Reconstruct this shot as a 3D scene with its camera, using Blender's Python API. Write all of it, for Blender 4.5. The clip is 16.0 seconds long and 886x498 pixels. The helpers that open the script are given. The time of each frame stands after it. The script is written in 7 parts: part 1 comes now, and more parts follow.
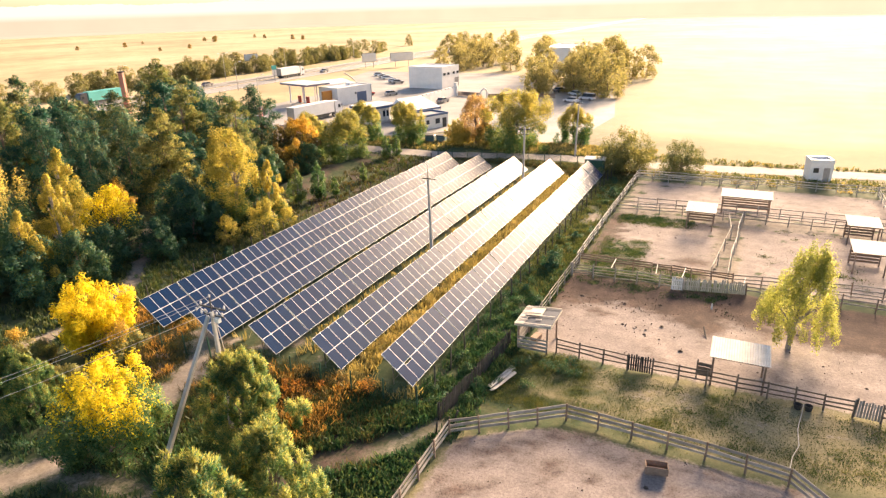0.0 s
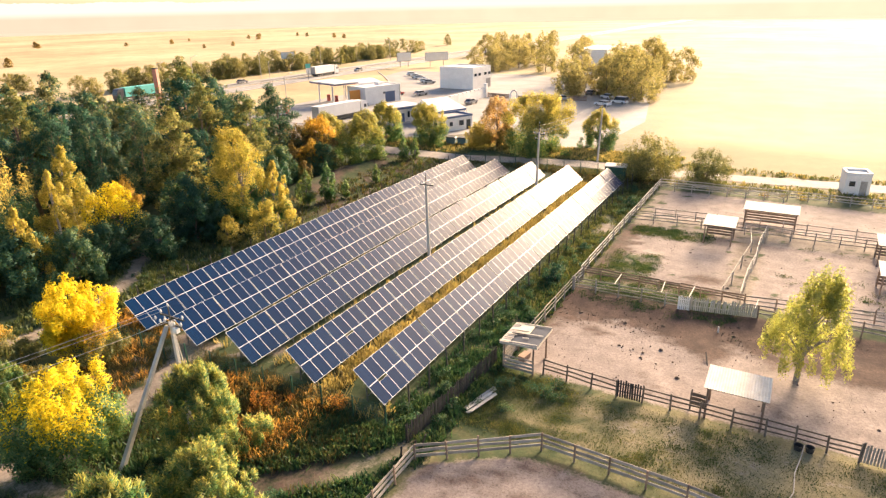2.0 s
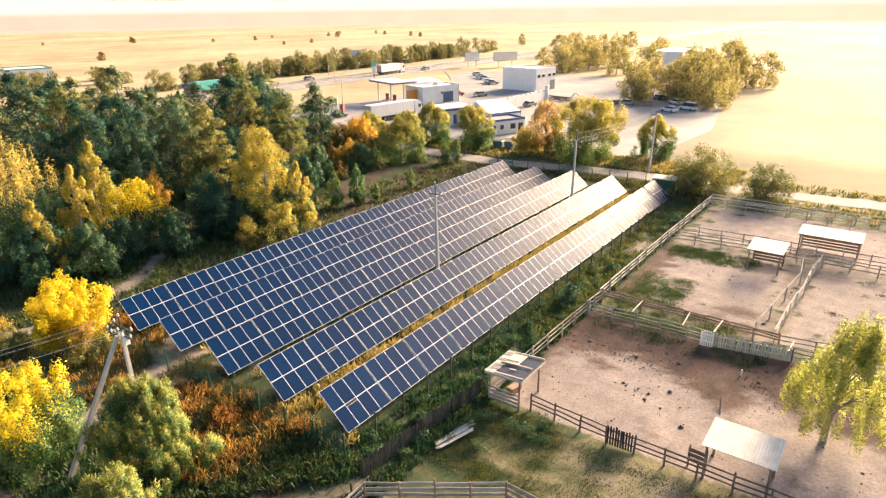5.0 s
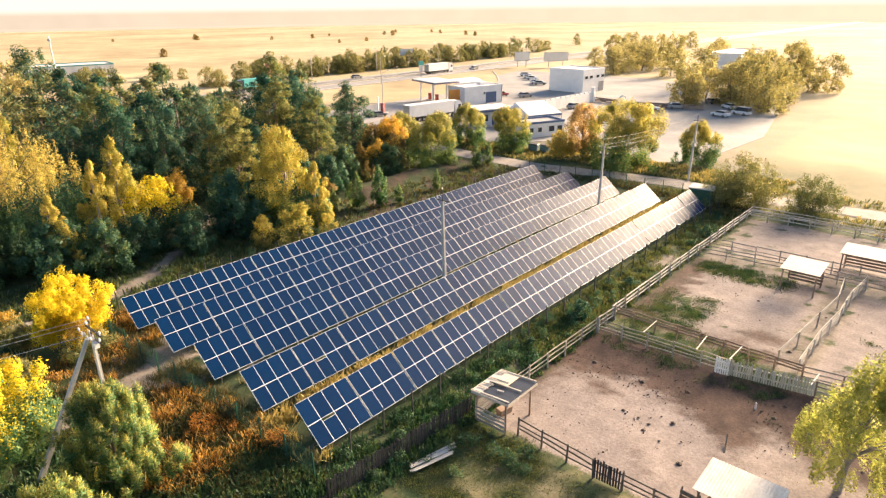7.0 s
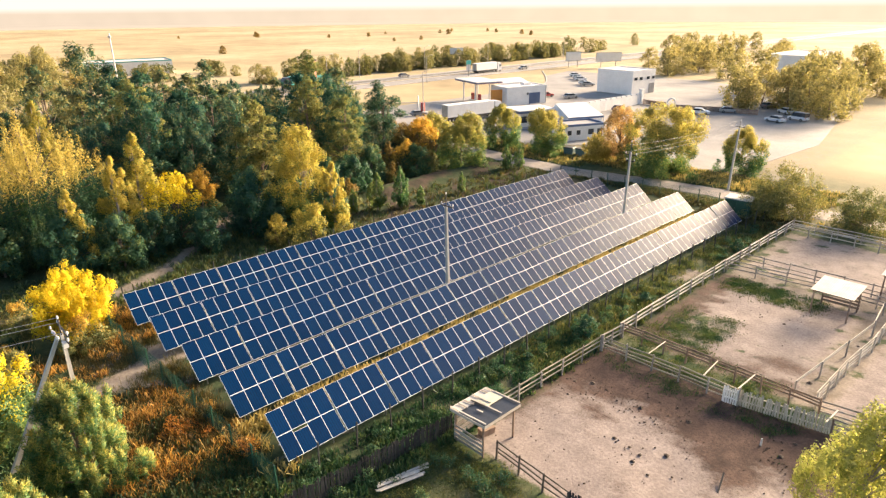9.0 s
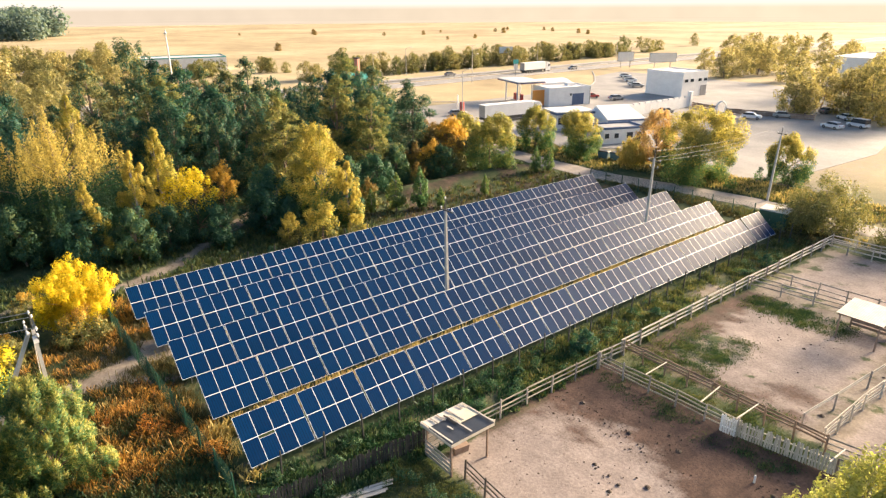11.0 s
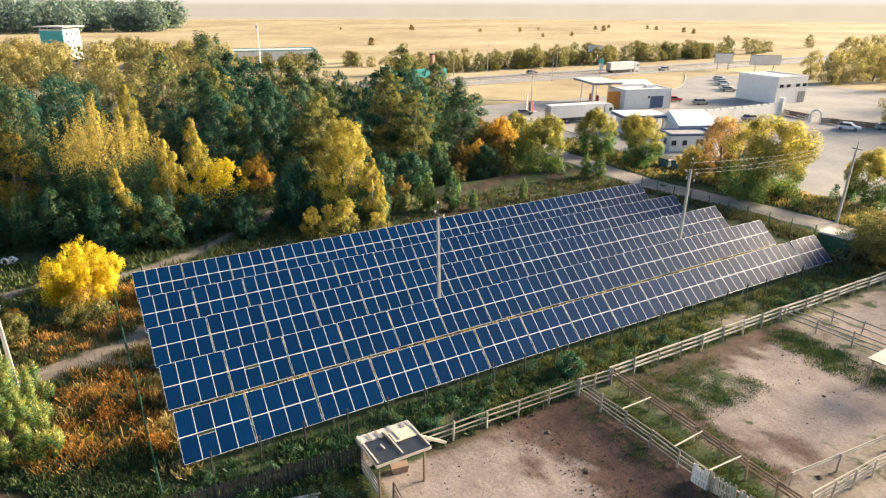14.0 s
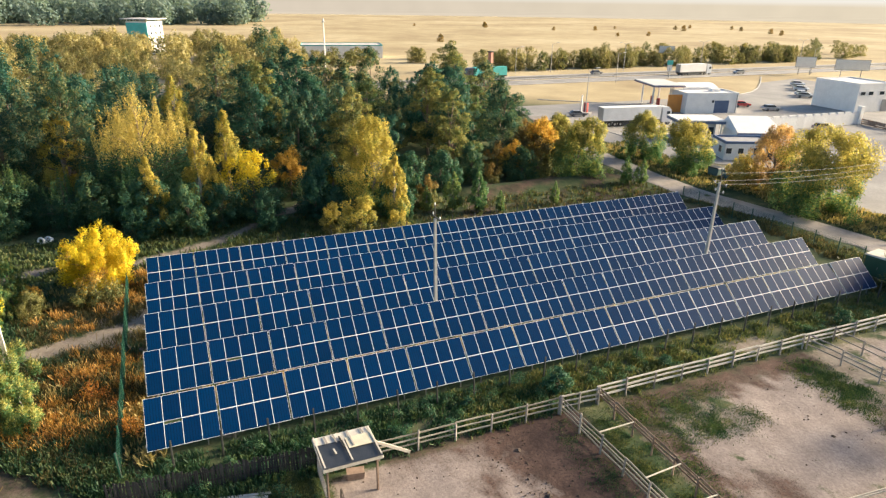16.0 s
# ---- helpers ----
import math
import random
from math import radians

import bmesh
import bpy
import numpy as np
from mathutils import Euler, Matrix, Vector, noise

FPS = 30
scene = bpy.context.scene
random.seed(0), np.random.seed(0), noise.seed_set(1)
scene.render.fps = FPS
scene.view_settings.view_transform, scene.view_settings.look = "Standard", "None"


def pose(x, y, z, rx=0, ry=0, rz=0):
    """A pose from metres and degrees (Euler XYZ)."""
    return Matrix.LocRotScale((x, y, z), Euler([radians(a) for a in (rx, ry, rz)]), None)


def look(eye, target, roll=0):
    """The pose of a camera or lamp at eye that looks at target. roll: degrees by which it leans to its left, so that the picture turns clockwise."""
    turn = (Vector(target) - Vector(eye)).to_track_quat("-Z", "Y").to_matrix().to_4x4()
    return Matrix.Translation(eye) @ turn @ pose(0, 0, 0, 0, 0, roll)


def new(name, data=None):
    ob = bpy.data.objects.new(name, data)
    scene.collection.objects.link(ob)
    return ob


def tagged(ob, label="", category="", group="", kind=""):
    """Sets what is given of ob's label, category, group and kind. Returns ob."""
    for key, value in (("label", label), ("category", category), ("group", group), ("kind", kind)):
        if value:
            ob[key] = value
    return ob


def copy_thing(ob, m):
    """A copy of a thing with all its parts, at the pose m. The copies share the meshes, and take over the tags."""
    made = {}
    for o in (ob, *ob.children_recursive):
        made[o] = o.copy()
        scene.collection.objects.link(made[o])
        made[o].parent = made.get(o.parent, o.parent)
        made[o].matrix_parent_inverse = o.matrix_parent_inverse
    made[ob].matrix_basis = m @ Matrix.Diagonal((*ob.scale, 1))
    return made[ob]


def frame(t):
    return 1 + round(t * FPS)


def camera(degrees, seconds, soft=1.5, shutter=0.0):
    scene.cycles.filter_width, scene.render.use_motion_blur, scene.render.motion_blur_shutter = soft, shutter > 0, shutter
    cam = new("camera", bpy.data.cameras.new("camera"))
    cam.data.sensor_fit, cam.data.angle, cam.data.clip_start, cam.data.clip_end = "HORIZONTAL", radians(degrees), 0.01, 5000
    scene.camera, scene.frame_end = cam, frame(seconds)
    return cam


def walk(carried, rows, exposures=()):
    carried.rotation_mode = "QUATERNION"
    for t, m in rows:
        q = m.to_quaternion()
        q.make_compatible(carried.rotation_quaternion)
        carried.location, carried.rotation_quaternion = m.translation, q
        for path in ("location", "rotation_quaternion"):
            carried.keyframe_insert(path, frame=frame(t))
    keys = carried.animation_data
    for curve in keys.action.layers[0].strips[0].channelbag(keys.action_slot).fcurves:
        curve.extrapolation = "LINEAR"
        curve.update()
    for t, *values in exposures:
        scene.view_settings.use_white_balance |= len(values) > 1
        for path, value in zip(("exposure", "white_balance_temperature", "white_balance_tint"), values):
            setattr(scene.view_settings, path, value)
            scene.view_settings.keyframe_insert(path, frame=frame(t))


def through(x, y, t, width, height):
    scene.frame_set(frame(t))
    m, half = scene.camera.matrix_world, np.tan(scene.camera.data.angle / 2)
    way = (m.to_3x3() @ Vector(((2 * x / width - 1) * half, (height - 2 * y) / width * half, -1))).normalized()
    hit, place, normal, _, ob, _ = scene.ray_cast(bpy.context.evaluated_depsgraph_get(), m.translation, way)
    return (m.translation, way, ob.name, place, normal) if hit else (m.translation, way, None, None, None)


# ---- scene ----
cam = camera(70.5, 16.0, soft=1.3)
# seconds, eye, heading to the left of +y, pitch, roll
PATH = [
    (0.0, -0.619, -0.359, 24.946, 25.841, -21.058, -1.618),
    (0.5, -0.035, 0.481, 24.936, 26.559, -21.044, -1.516),
    (1.0, 0.675, 1.571, 24.923, 27.560, -21.029, -1.396),
    (1.5, 1.207, 2.439, 24.913, 28.406, -21.018, -1.311),
    (2.0, 1.858, 3.561, 24.901, 29.556, -21.006, -1.212),
    (2.5, 2.350, 4.457, 24.892, 30.509, -20.997, -1.142),
    (3.0, 2.951, 5.605, 24.881, 31.770, -20.989, -1.061),
    (3.5, 3.403, 6.507, 24.872, 32.786, -20.983, -1.005),
    (4.0, 3.964, 7.668, 24.862, 34.119, -20.979, -0.939),
    (6.5, 6.236, 12.797, 24.823, 40.187, -20.986, -0.724),
    (7.0, 6.731, 13.985, 24.816, 41.603, -20.995, -0.685),
    (7.5, 7.115, 14.920, 24.810, 42.716, -21.003, -0.655),
    (8.0, 7.604, 16.126, 24.803, 44.144, -21.017, -0.618),
    (8.5, 7.988, 17.083, 24.798, 45.273, -21.029, -0.588),
    (9.0, 8.479, 18.321, 24.792, 46.724, -21.049, -0.549),
    (11.5, 10.656, 24.018, 24.772, 53.271, -21.179, -0.326),
    (12.0, 11.155, 25.402, 24.769, 54.837, -21.222, -0.254),
    (12.5, 11.541, 26.502, 24.767, 56.080, -21.258, -0.190),
    (13.0, 12.023, 27.931, 24.764, 57.697, -21.311, -0.097),
    (13.5, 12.389, 29.068, 24.763, 58.988, -21.356, -0.013),
    (14.0, 12.834, 30.534, 24.762, 60.669, -21.418, 0.108),
    (14.5, 13.163, 31.708, 24.762, 62.032, -21.472, 0.217),
    (15.0, 13.548, 33.221, 24.762, 63.820, -21.546, 0.373),
    (15.5, 13.818, 34.426, 24.763, 65.279, -21.609, 0.512),
    (16.0, 14.114, 35.998, 24.765, 67.236, -21.697, 0.714),
]
# seconds, stops, kelvin, tint
EXPOSURE = [(0.0, 2.15, 6880, 21), (4.0, 2.13, 6700, 20), (9.0, 2.07, 6430, 16), (12.5, 1.97, 6250, 14), (16.0, 1.76, 5960, 10)]
walk(cam, [(t, pose(x, y, z, 90 + pitch, 0, yaw) @ pose(0, 0, 0, 0, 0, roll)) for t, x, y, z, yaw, pitch, roll in PATH], EXPOSURE)

# ---- light: low, hazy autumn sun, nearly along +y ----
SUN_ELEVATION, SUN_AZIMUTH = radians(18), radians(7)      # azimuth from +y towards +x
world = bpy.data.worlds.new("sky")
world.use_nodes = True
scene.world = world
sky = world.node_tree.nodes.new("ShaderNodeTexSky")
sky.sky_type, sky.sun_disc = "NISHITA", False
sky.sun_elevation, sky.sun_rotation = SUN_ELEVATION, SUN_AZIMUTH
sky.air_density, sky.dust_density, sky.ozone_density = 1.0, 1.2, 1.0
back = world.node_tree.nodes["Background"]
back.inputs["Strength"].default_value = 0.06
world.node_tree.links.new(sky.outputs[0], back.inputs["Color"])
sun = new("sun", bpy.data.lights.new("sun", "SUN"))
sun.data.energy, sun.data.angle, sun.data.color = 5.0, radians(22.0), (1.0, 0.78, 0.50)
TO_SUN = Vector((math.sin(SUN_AZIMUTH) * math.cos(SUN_ELEVATION), math.cos(SUN_AZIMUTH) * math.cos(SUN_ELEVATION), math.sin(SUN_ELEVATION)))
sun.matrix_world = look(TO_SUN * 80, (0, 0, 0))

# ---- materials ----
def nodes_of(name):
    m = bpy.data.materials.new(name)
    m.use_nodes = True
    nt = m.node_tree
    return m, nt, nt.nodes["Principled BSDF"]


def node(nt, kind, **values):
    n = nt.nodes.new(kind)
    for k, v in values.items():
        n.inputs[k].default_value = v
    return n


def noise_at(nt, scale, detail=4.0, rough=0.6):
    geo = nt.nodes.new("ShaderNodeNewGeometry")
    n = node(nt, "ShaderNodeTexNoise", Scale=scale, Detail=detail, Roughness=rough)
    nt.links.new(geo.outputs["Position"], n.inputs["Vector"])
    return n.outputs["Fac"]


def ramp(nt, value, stops):
    r = nt.nodes.new("ShaderNodeValToRGB")
    el = r.color_ramp.elements
    while len(el) < len(stops):
        el.new(0.5)
    for e, (p, c) in zip(el, stops):
        e.position, e.color = p, (*c, 1) if len(c) == 3 else c
    nt.links.new(value, r.inputs["Fac"])
    return r.outputs["Color"]


def mix(nt, fac, a, b, blend="MIX"):
    n = nt.nodes.new("ShaderNodeMix")
    n.data_type, n.blend_type = "RGBA", blend
    for socket, v in ((n.inputs[0], fac), (n.inputs[6], a), (n.inputs[7], b)):
        if isinstance(v, bpy.types.NodeSocket):
            nt.links.new(v, socket)
        elif isinstance(v, tuple):
            socket.default_value = (*v, 1)
        else:
            socket.default_value = v
    return n.outputs[2]


def calc(nt, op, a, b=0.0, c=0.0):
    n = nt.nodes.new("ShaderNodeMath")
    n.operation = op
    for socket, v in zip(n.inputs, (a, b, c)):
        if isinstance(v, bpy.types.NodeSocket):
            nt.links.new(v, socket)
        else:
            socket.default_value = v
    return n.outputs[0]


def grey(v):
    return (v, v, v)


def bump(nt, bsdf, height, strength, distance):
    b = node(nt, "ShaderNodeBump", Strength=strength, Distance=distance)
    nt.links.new(height, b.inputs["Height"])
    nt.links.new(b.outputs["Normal"], bsdf.inputs["Normal"])


def surface(name, c1, c2, scale=3.0, rough=0.75, metal=0.0, vary=0.18, relief=0.3, depth=0.01, fine=40.0):
    """Two colours in patches and in grain, each object a little lighter or darker, with fine relief."""
    m, nt, b = nodes_of(name)
    big, small = noise_at(nt, scale), noise_at(nt, fine, 3.0)
    col = mix(nt, ramp(nt, big, [(0.35, grey(0)), (0.65, grey(1))]), c1, c2)
    col = mix(nt, 0.5, col, ramp(nt, small, [(0.3, grey(0.55)), (0.7, grey(1))]), "MULTIPLY")
    info = nt.nodes.new("ShaderNodeObjectInfo")
    k = calc(nt, "MULTIPLY_ADD", info.outputs["Random"], 2 * vary, 1 - vary)
    tint = nt.nodes.new("ShaderNodeCombineColor")
    for i in range(3):
        nt.links.new(k, tint.inputs[i])
    col = mix(nt, 1.0, col, tint.outputs[0], "MULTIPLY")
    nt.links.new(col, b.inputs["Base Color"])
    nt.links.new(calc(nt, "MULTIPLY_ADD", small, 0.2, rough - 0.1), b.inputs["Roughness"])
    b.inputs["Metallic"].default_value = metal
    if relief:
        bump(nt, b, small, relief, depth)
    return m


def foliage(name, stops, through=0.35, vary=0.3, each=0.5):
    """Leaves: each leaf takes its colour from the stops; light comes through them."""
    m, nt, b = nodes_of(name)
    geo, info = nt.nodes.new("ShaderNodeNewGeometry"), nt.nodes.new("ShaderNodeObjectInfo")
    patch = noise_at(nt, 0.9, 2.0)
    f = calc(nt, "MULTIPLY_ADD", geo.outputs["Random Per Island"], each, calc(nt, "MULTIPLY_ADD", patch, 1.1, -0.05 - each / 2))
    f = calc(nt, "ADD", f, calc(nt, "MULTIPLY_ADD", info.outputs["Random"], vary, -vary / 2))
    col = ramp(nt, f, stops)
    nt.links.new(col, b.inputs["Base Color"])
    b.inputs["Roughness"].default_value = 0.6
    b.inputs["Specular IOR Level"].default_value = 0.35
    tr = nt.nodes.new("ShaderNodeBsdfTranslucent")
    nt.links.new(mix(nt, 1.0, col, (1.0, 0.95, 0.65), "MULTIPLY"), tr.inputs["Color"])
    ms = nt.nodes.new("ShaderNodeMixShader")
    ms.inputs[0].default_value = through
    nt.links.new(b.outputs[0], ms.inputs[1])
    nt.links.new(tr.outputs[0], ms.inputs[2])
    nt.links.new(ms.outputs[0], nt.nodes["Material Output"].inputs["Surface"])
    return m


LEAF_FOREST = foliage("leaf_forest", [(0.2, (0.016, 0.095, 0.085)), (0.56, (0.065, 0.15, 0.10)), (0.95, (0.44, 0.39, 0.16))], 0.5, 0.5, 0.30)
LEAF_DARK = foliage("leaf_dark", [(0.1, (0.02, 0.085, 0.06)), (0.6, (0.06, 0.155, 0.085)), (1.0, (0.22, 0.27, 0.09))], 0.4, 0.3)
LEAF_WEEPING = foliage("leaf_weeping", [(0.1, (0.24, 0.31, 0.08)), (0.5, (0.43, 0.47, 0.14)), (0.9, (0.64, 0.62, 0.22))], 0.62)
# light-coloured pines, their sunlit tone partly put into the leaf colour
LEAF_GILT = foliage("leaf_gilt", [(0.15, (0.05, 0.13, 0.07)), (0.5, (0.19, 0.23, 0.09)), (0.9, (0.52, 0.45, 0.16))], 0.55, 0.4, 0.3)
# pale gold far leaves: autumn colour with backlit haze painted in
LEAF_SERE_HAZY = foliage("leaf_sere", [(0.1, (0.22, 0.22, 0.10)), (0.5, (0.43, 0.39, 0.17)), (0.9, (0.62, 0.53, 0.26))], 0.55, 0.3)
LEAF_OLIVE = foliage("leaf_olive", [(0.1, (0.34, 0.32, 0.10)), (0.5, (0.64, 0.53, 0.16)), (0.9, (0.86, 0.70, 0.23))], 0.6, 0.3)
LEAF_BIRCH = foliage("leaf_birch", [(0.1, (0.20, 0.25, 0.06)), (0.5, (0.52, 0.45, 0.11)), (0.9, (0.80, 0.65, 0.17))], 0.62, 0.3)
LEAF_YELLOW = foliage("leaf_yellow", [(0.05, (0.42, 0.42, 0.05)), (0.45, (0.86, 0.70, 0.035)), (0.9, (0.95, 0.83, 0.08))], 0.66, 0.15)
LEAF_ORANGE = foliage("leaf_orange", [(0.1, (0.34, 0.24, 0.05)), (0.5, (0.66, 0.42, 0.075)), (0.9, (0.86, 0.62, 0.13))], 0.55, 0.3)
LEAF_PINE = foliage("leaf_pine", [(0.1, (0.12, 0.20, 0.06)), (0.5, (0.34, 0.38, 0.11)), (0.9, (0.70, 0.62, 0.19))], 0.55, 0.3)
LEAF_WILLOW = foliage("leaf_willow", [(0.1, (0.20, 0.24, 0.07)), (0.5, (0.44, 0.41, 0.12)), (0.9, (0.72, 0.61, 0.19))], 0.62, 0.3)
LEAF_RUST = foliage("leaf_rust", [(0.1, (0.22, 0.10, 0.035)), (0.5, (0.58, 0.25, 0.05)), (0.9, (0.85, 0.46, 0.10))], 0.5)
LEAF_AMBER = foliage("leaf_amber", [(0.1, (0.32, 0.22, 0.10)), (0.5, (0.62, 0.42, 0.18)), (0.9, (0.80, 0.60, 0.28))], 0.55)
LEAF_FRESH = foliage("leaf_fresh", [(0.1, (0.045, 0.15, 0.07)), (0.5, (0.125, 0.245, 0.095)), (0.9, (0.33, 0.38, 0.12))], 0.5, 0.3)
LEAF_BROWN = foliage("leaf_brown", [(0.1, (0.10, 0.09, 0.04)), (0.5, (0.28, 0.20, 0.06)), (0.9, (0.48, 0.31, 0.08))], 0.42)
LEAF_HEDGE = foliage("leaf_hedge", [(0.1, (0.08, 0.12, 0.05)), (0.5, (0.19, 0.21, 0.08)), (0.9, (0.40, 0.35, 0.12))], 0.4)
LEAF_SCRUB = foliage("leaf_scrub", [(0.1, (0.15, 0.17, 0.075)), (0.5, (0.29, 0.28, 0.12)), (0.9, (0.47, 0.40, 0.18))], 0.5, 0.3)
# bluish, lightened leaves: the haze of distance is put into their colour
LEAF_FAR_HAZED = foliage("leaf_far", [(0.1, (0.14, 0.22, 0.20)), (0.5, (0.19, 0.26, 0.225)), (0.9, (0.25, 0.30, 0.235))], 0.45, 0.3)
GRASS_GREEN = foliage("grass_green", [(0.1, (0.045, 0.085, 0.03)), (0.5, (0.12, 0.15, 0.05)), (0.9, (0.30, 0.26, 0.10))], 0.35)
GRASS_DRY = foliage("grass_dry", [(0.1, (0.14, 0.075, 0.025)), (0.45, (0.50, 0.27, 0.065)), (0.88, (0.88, 0.60, 0.19))], 0.5, 0.3)
GRASS_UMBER = foliage("grass_umber", [(0.1, (0.035, 0.045, 0.02)), (0.5, (0.10, 0.092, 0.036)), (0.9, (0.27, 0.19, 0.07))], 0.4)
GRASS_STRAW = foliage("grass_straw", [(0.1, (0.20, 0.18, 0.07)), (0.5, (0.42, 0.34, 0.13)), (0.9, (0.64, 0.50, 0.20))], 0.38)
BARK = surface("bark", (0.16, 0.12, 0.09), (0.26, 0.20, 0.15), 4.0, 0.9, fine=25)
BARK_PALE = surface("bark_pale", (0.42, 0.39, 0.34), (0.22, 0.19, 0.16), 6.0, 0.85, fine=25)

WEED_GREEN = foliage("weed_green", [(0.1, (0.014, 0.056, 0.03)), (0.5, (0.038, 0.095, 0.045)), (0.9, (0.16, 0.20, 0.075))], 0.42, 0.3)
WOOD_GREY = surface("wood_grey", (0.30, 0.27, 0.24), (0.42, 0.38, 0.33), 2.0, 0.85, vary=0.25, fine=30)
WOOD_PALE = surface("wood_pale", (0.62, 0.57, 0.48), (0.50, 0.45, 0.37), 2.0, 0.8, vary=0.2, fine=30)
WOOD_BLEACHED = surface("wood_bleached", (0.74, 0.70, 0.62), (0.60, 0.56, 0.48), 2.0, 0.8, vary=0.15, fine=30)
WOOD_BEIGE = surface("wood_beige", (0.44, 0.40, 0.31), (0.32, 0.29, 0.23), 2.0, 0.85, vary=0.3, fine=30)
WOOD_UMBER = surface("wood_umber", (0.11, 0.09, 0.07), (0.19, 0.15, 0.12), 2.0, 0.85, vary=0.3, fine=30)
WOOD_DARK = surface("wood_dark", (0.022, 0.022, 0.023), (0.05, 0.048, 0.046), 2.0, 0.88, vary=0.3, fine=30)
WOOD_BROWN = surface("wood_brown", (0.22, 0.15, 0.11), (0.32, 0.23, 0.17), 2.0, 0.85, vary=0.25, fine=30)
CONCRETE = surface("concrete", (0.52, 0.50, 0.46), (0.42, 0.40, 0.37), 1.5, 0.85, vary=0.08, fine=18)
STEEL = surface("steel", (0.35, 0.35, 0.34), (0.28, 0.28, 0.28), 5.0, 0.5, 0.7)
DARK_STEEL = surface("dark_steel", (0.045, 0.05, 0.05), (0.07, 0.07, 0.065), 5.0, 0.6, 0.3)
GREEN_PAINT = surface("green_paint", (0.015, 0.07, 0.045), (0.02, 0.09, 0.055), 3.0, 0.5)
ALU = surface("aluminium", (0.84, 0.91, 0.97), (0.79, 0.86, 0.93), 2.0, 0.45, 0.0, vary=0.05, relief=0)
PORCELAIN = surface("porcelain", (0.82, 0.80, 0.76), (0.72, 0.70, 0.66), 8.0, 0.25)
WHITE_SHEET = surface("white_sheet", (0.74, 0.69, 0.59), (0.60, 0.55, 0.46), 1.2, 0.85, vary=0.08, fine=12)
CREAM_SHEET = surface("cream_sheet", (0.70, 0.64, 0.46), (0.60, 0.54, 0.40), 2.0, 0.6, vary=0.08)
FELT = surface("roof_felt", (0.028, 0.033, 0.042), (0.045, 0.05, 0.06), 2.0, 0.42, fine=60)
WHITE_PAINT = surface("white_paint", (0.90, 0.88, 0.84), (0.82, 0.80, 0.76), 0.6, 0.7, vary=0.05, fine=8)
GREY_ROOF = surface("grey_roof", (0.40, 0.39, 0.38), (0.30, 0.29, 0.29), 0.5, 0.8, fine=6)
PALE_ROOF = surface("pale_roof", (0.78, 0.75, 0.70), (0.68, 0.65, 0.61), 0.4, 0.7, fine=6)
BLUE_PAINT = surface("blue_paint", (0.07, 0.115, 0.22), (0.09, 0.14, 0.25), 1.0, 0.45)
BIN_PAINT = surface("bin_paint", (0.10, 0.19, 0.21), (0.13, 0.22, 0.23), 1.0, 0.55)
TEAL_PAINT = surface("teal_paint", (0.08, 0.42, 0.38), (0.10, 0.50, 0.45), 0.3, 0.5, fine=5)
ORANGE_PAINT = surface("orange_paint", (0.72, 0.30, 0.05), (0.62, 0.25, 0.05), 1.0, 0.55)
RED_PAINT = surface("red_paint", (0.45, 0.06, 0.05), (0.52, 0.09, 0.07), 1.0, 0.45)
BRICK = surface("red_wall", (0.42, 0.20, 0.15), (0.34, 0.16, 0.12), 1.5, 0.85, fine=14)
RUBBER = surface("rubber", (0.025, 0.025, 0.025), (0.04, 0.04, 0.04), 4.0, 0.8)
CAR_WHITE = surface("car_white", (0.78, 0.78, 0.78), (0.74, 0.74, 0.75), 1.0, 0.3, vary=0.05, relief=0)
CAR_DARK = surface("car_dark", (0.06, 0.065, 0.075), (0.09, 0.09, 0.10), 1.0, 0.3, vary=0.3, relief=0)
CAR_GREY = surface("car_grey", (0.24, 0.24, 0.24), (0.30, 0.30, 0.30), 1.0, 0.3, vary=0.2, relief=0)
CAR_SILVER = surface("car_silver", (0.45, 0.46, 0.47), (0.40, 0.41, 0.42), 1.0, 0.3, 0.5, vary=0.15, relief=0)
ASPHALT = surface("asphalt", (0.25, 0.24, 0.225), (0.34, 0.325, 0.30), 0.12, 0.85, vary=0.0, fine=2.5)
ROAD_DIRT = surface("packed_dirt", (0.36, 0.32, 0.28), (0.25, 0.22, 0.19), 0.5, 0.9, vary=0.0, fine=5)
LINE_PAINT = surface("line_paint", (0.75, 0.74, 0.70), (0.62, 0.61, 0.58), 1.0, 0.6)
DUNG = surface("manure", (0.06, 0.045, 0.035), (0.10, 0.07, 0.05), 9.0, 0.9)


def window_glass():
    m, nt, b = nodes_of("window_glass")
    b.inputs["Base Color"].default_value = (0.03, 0.04, 0.05, 1)
    b.inputs["Roughness"].default_value = 0.08
    return m


GLASS = window_glass()


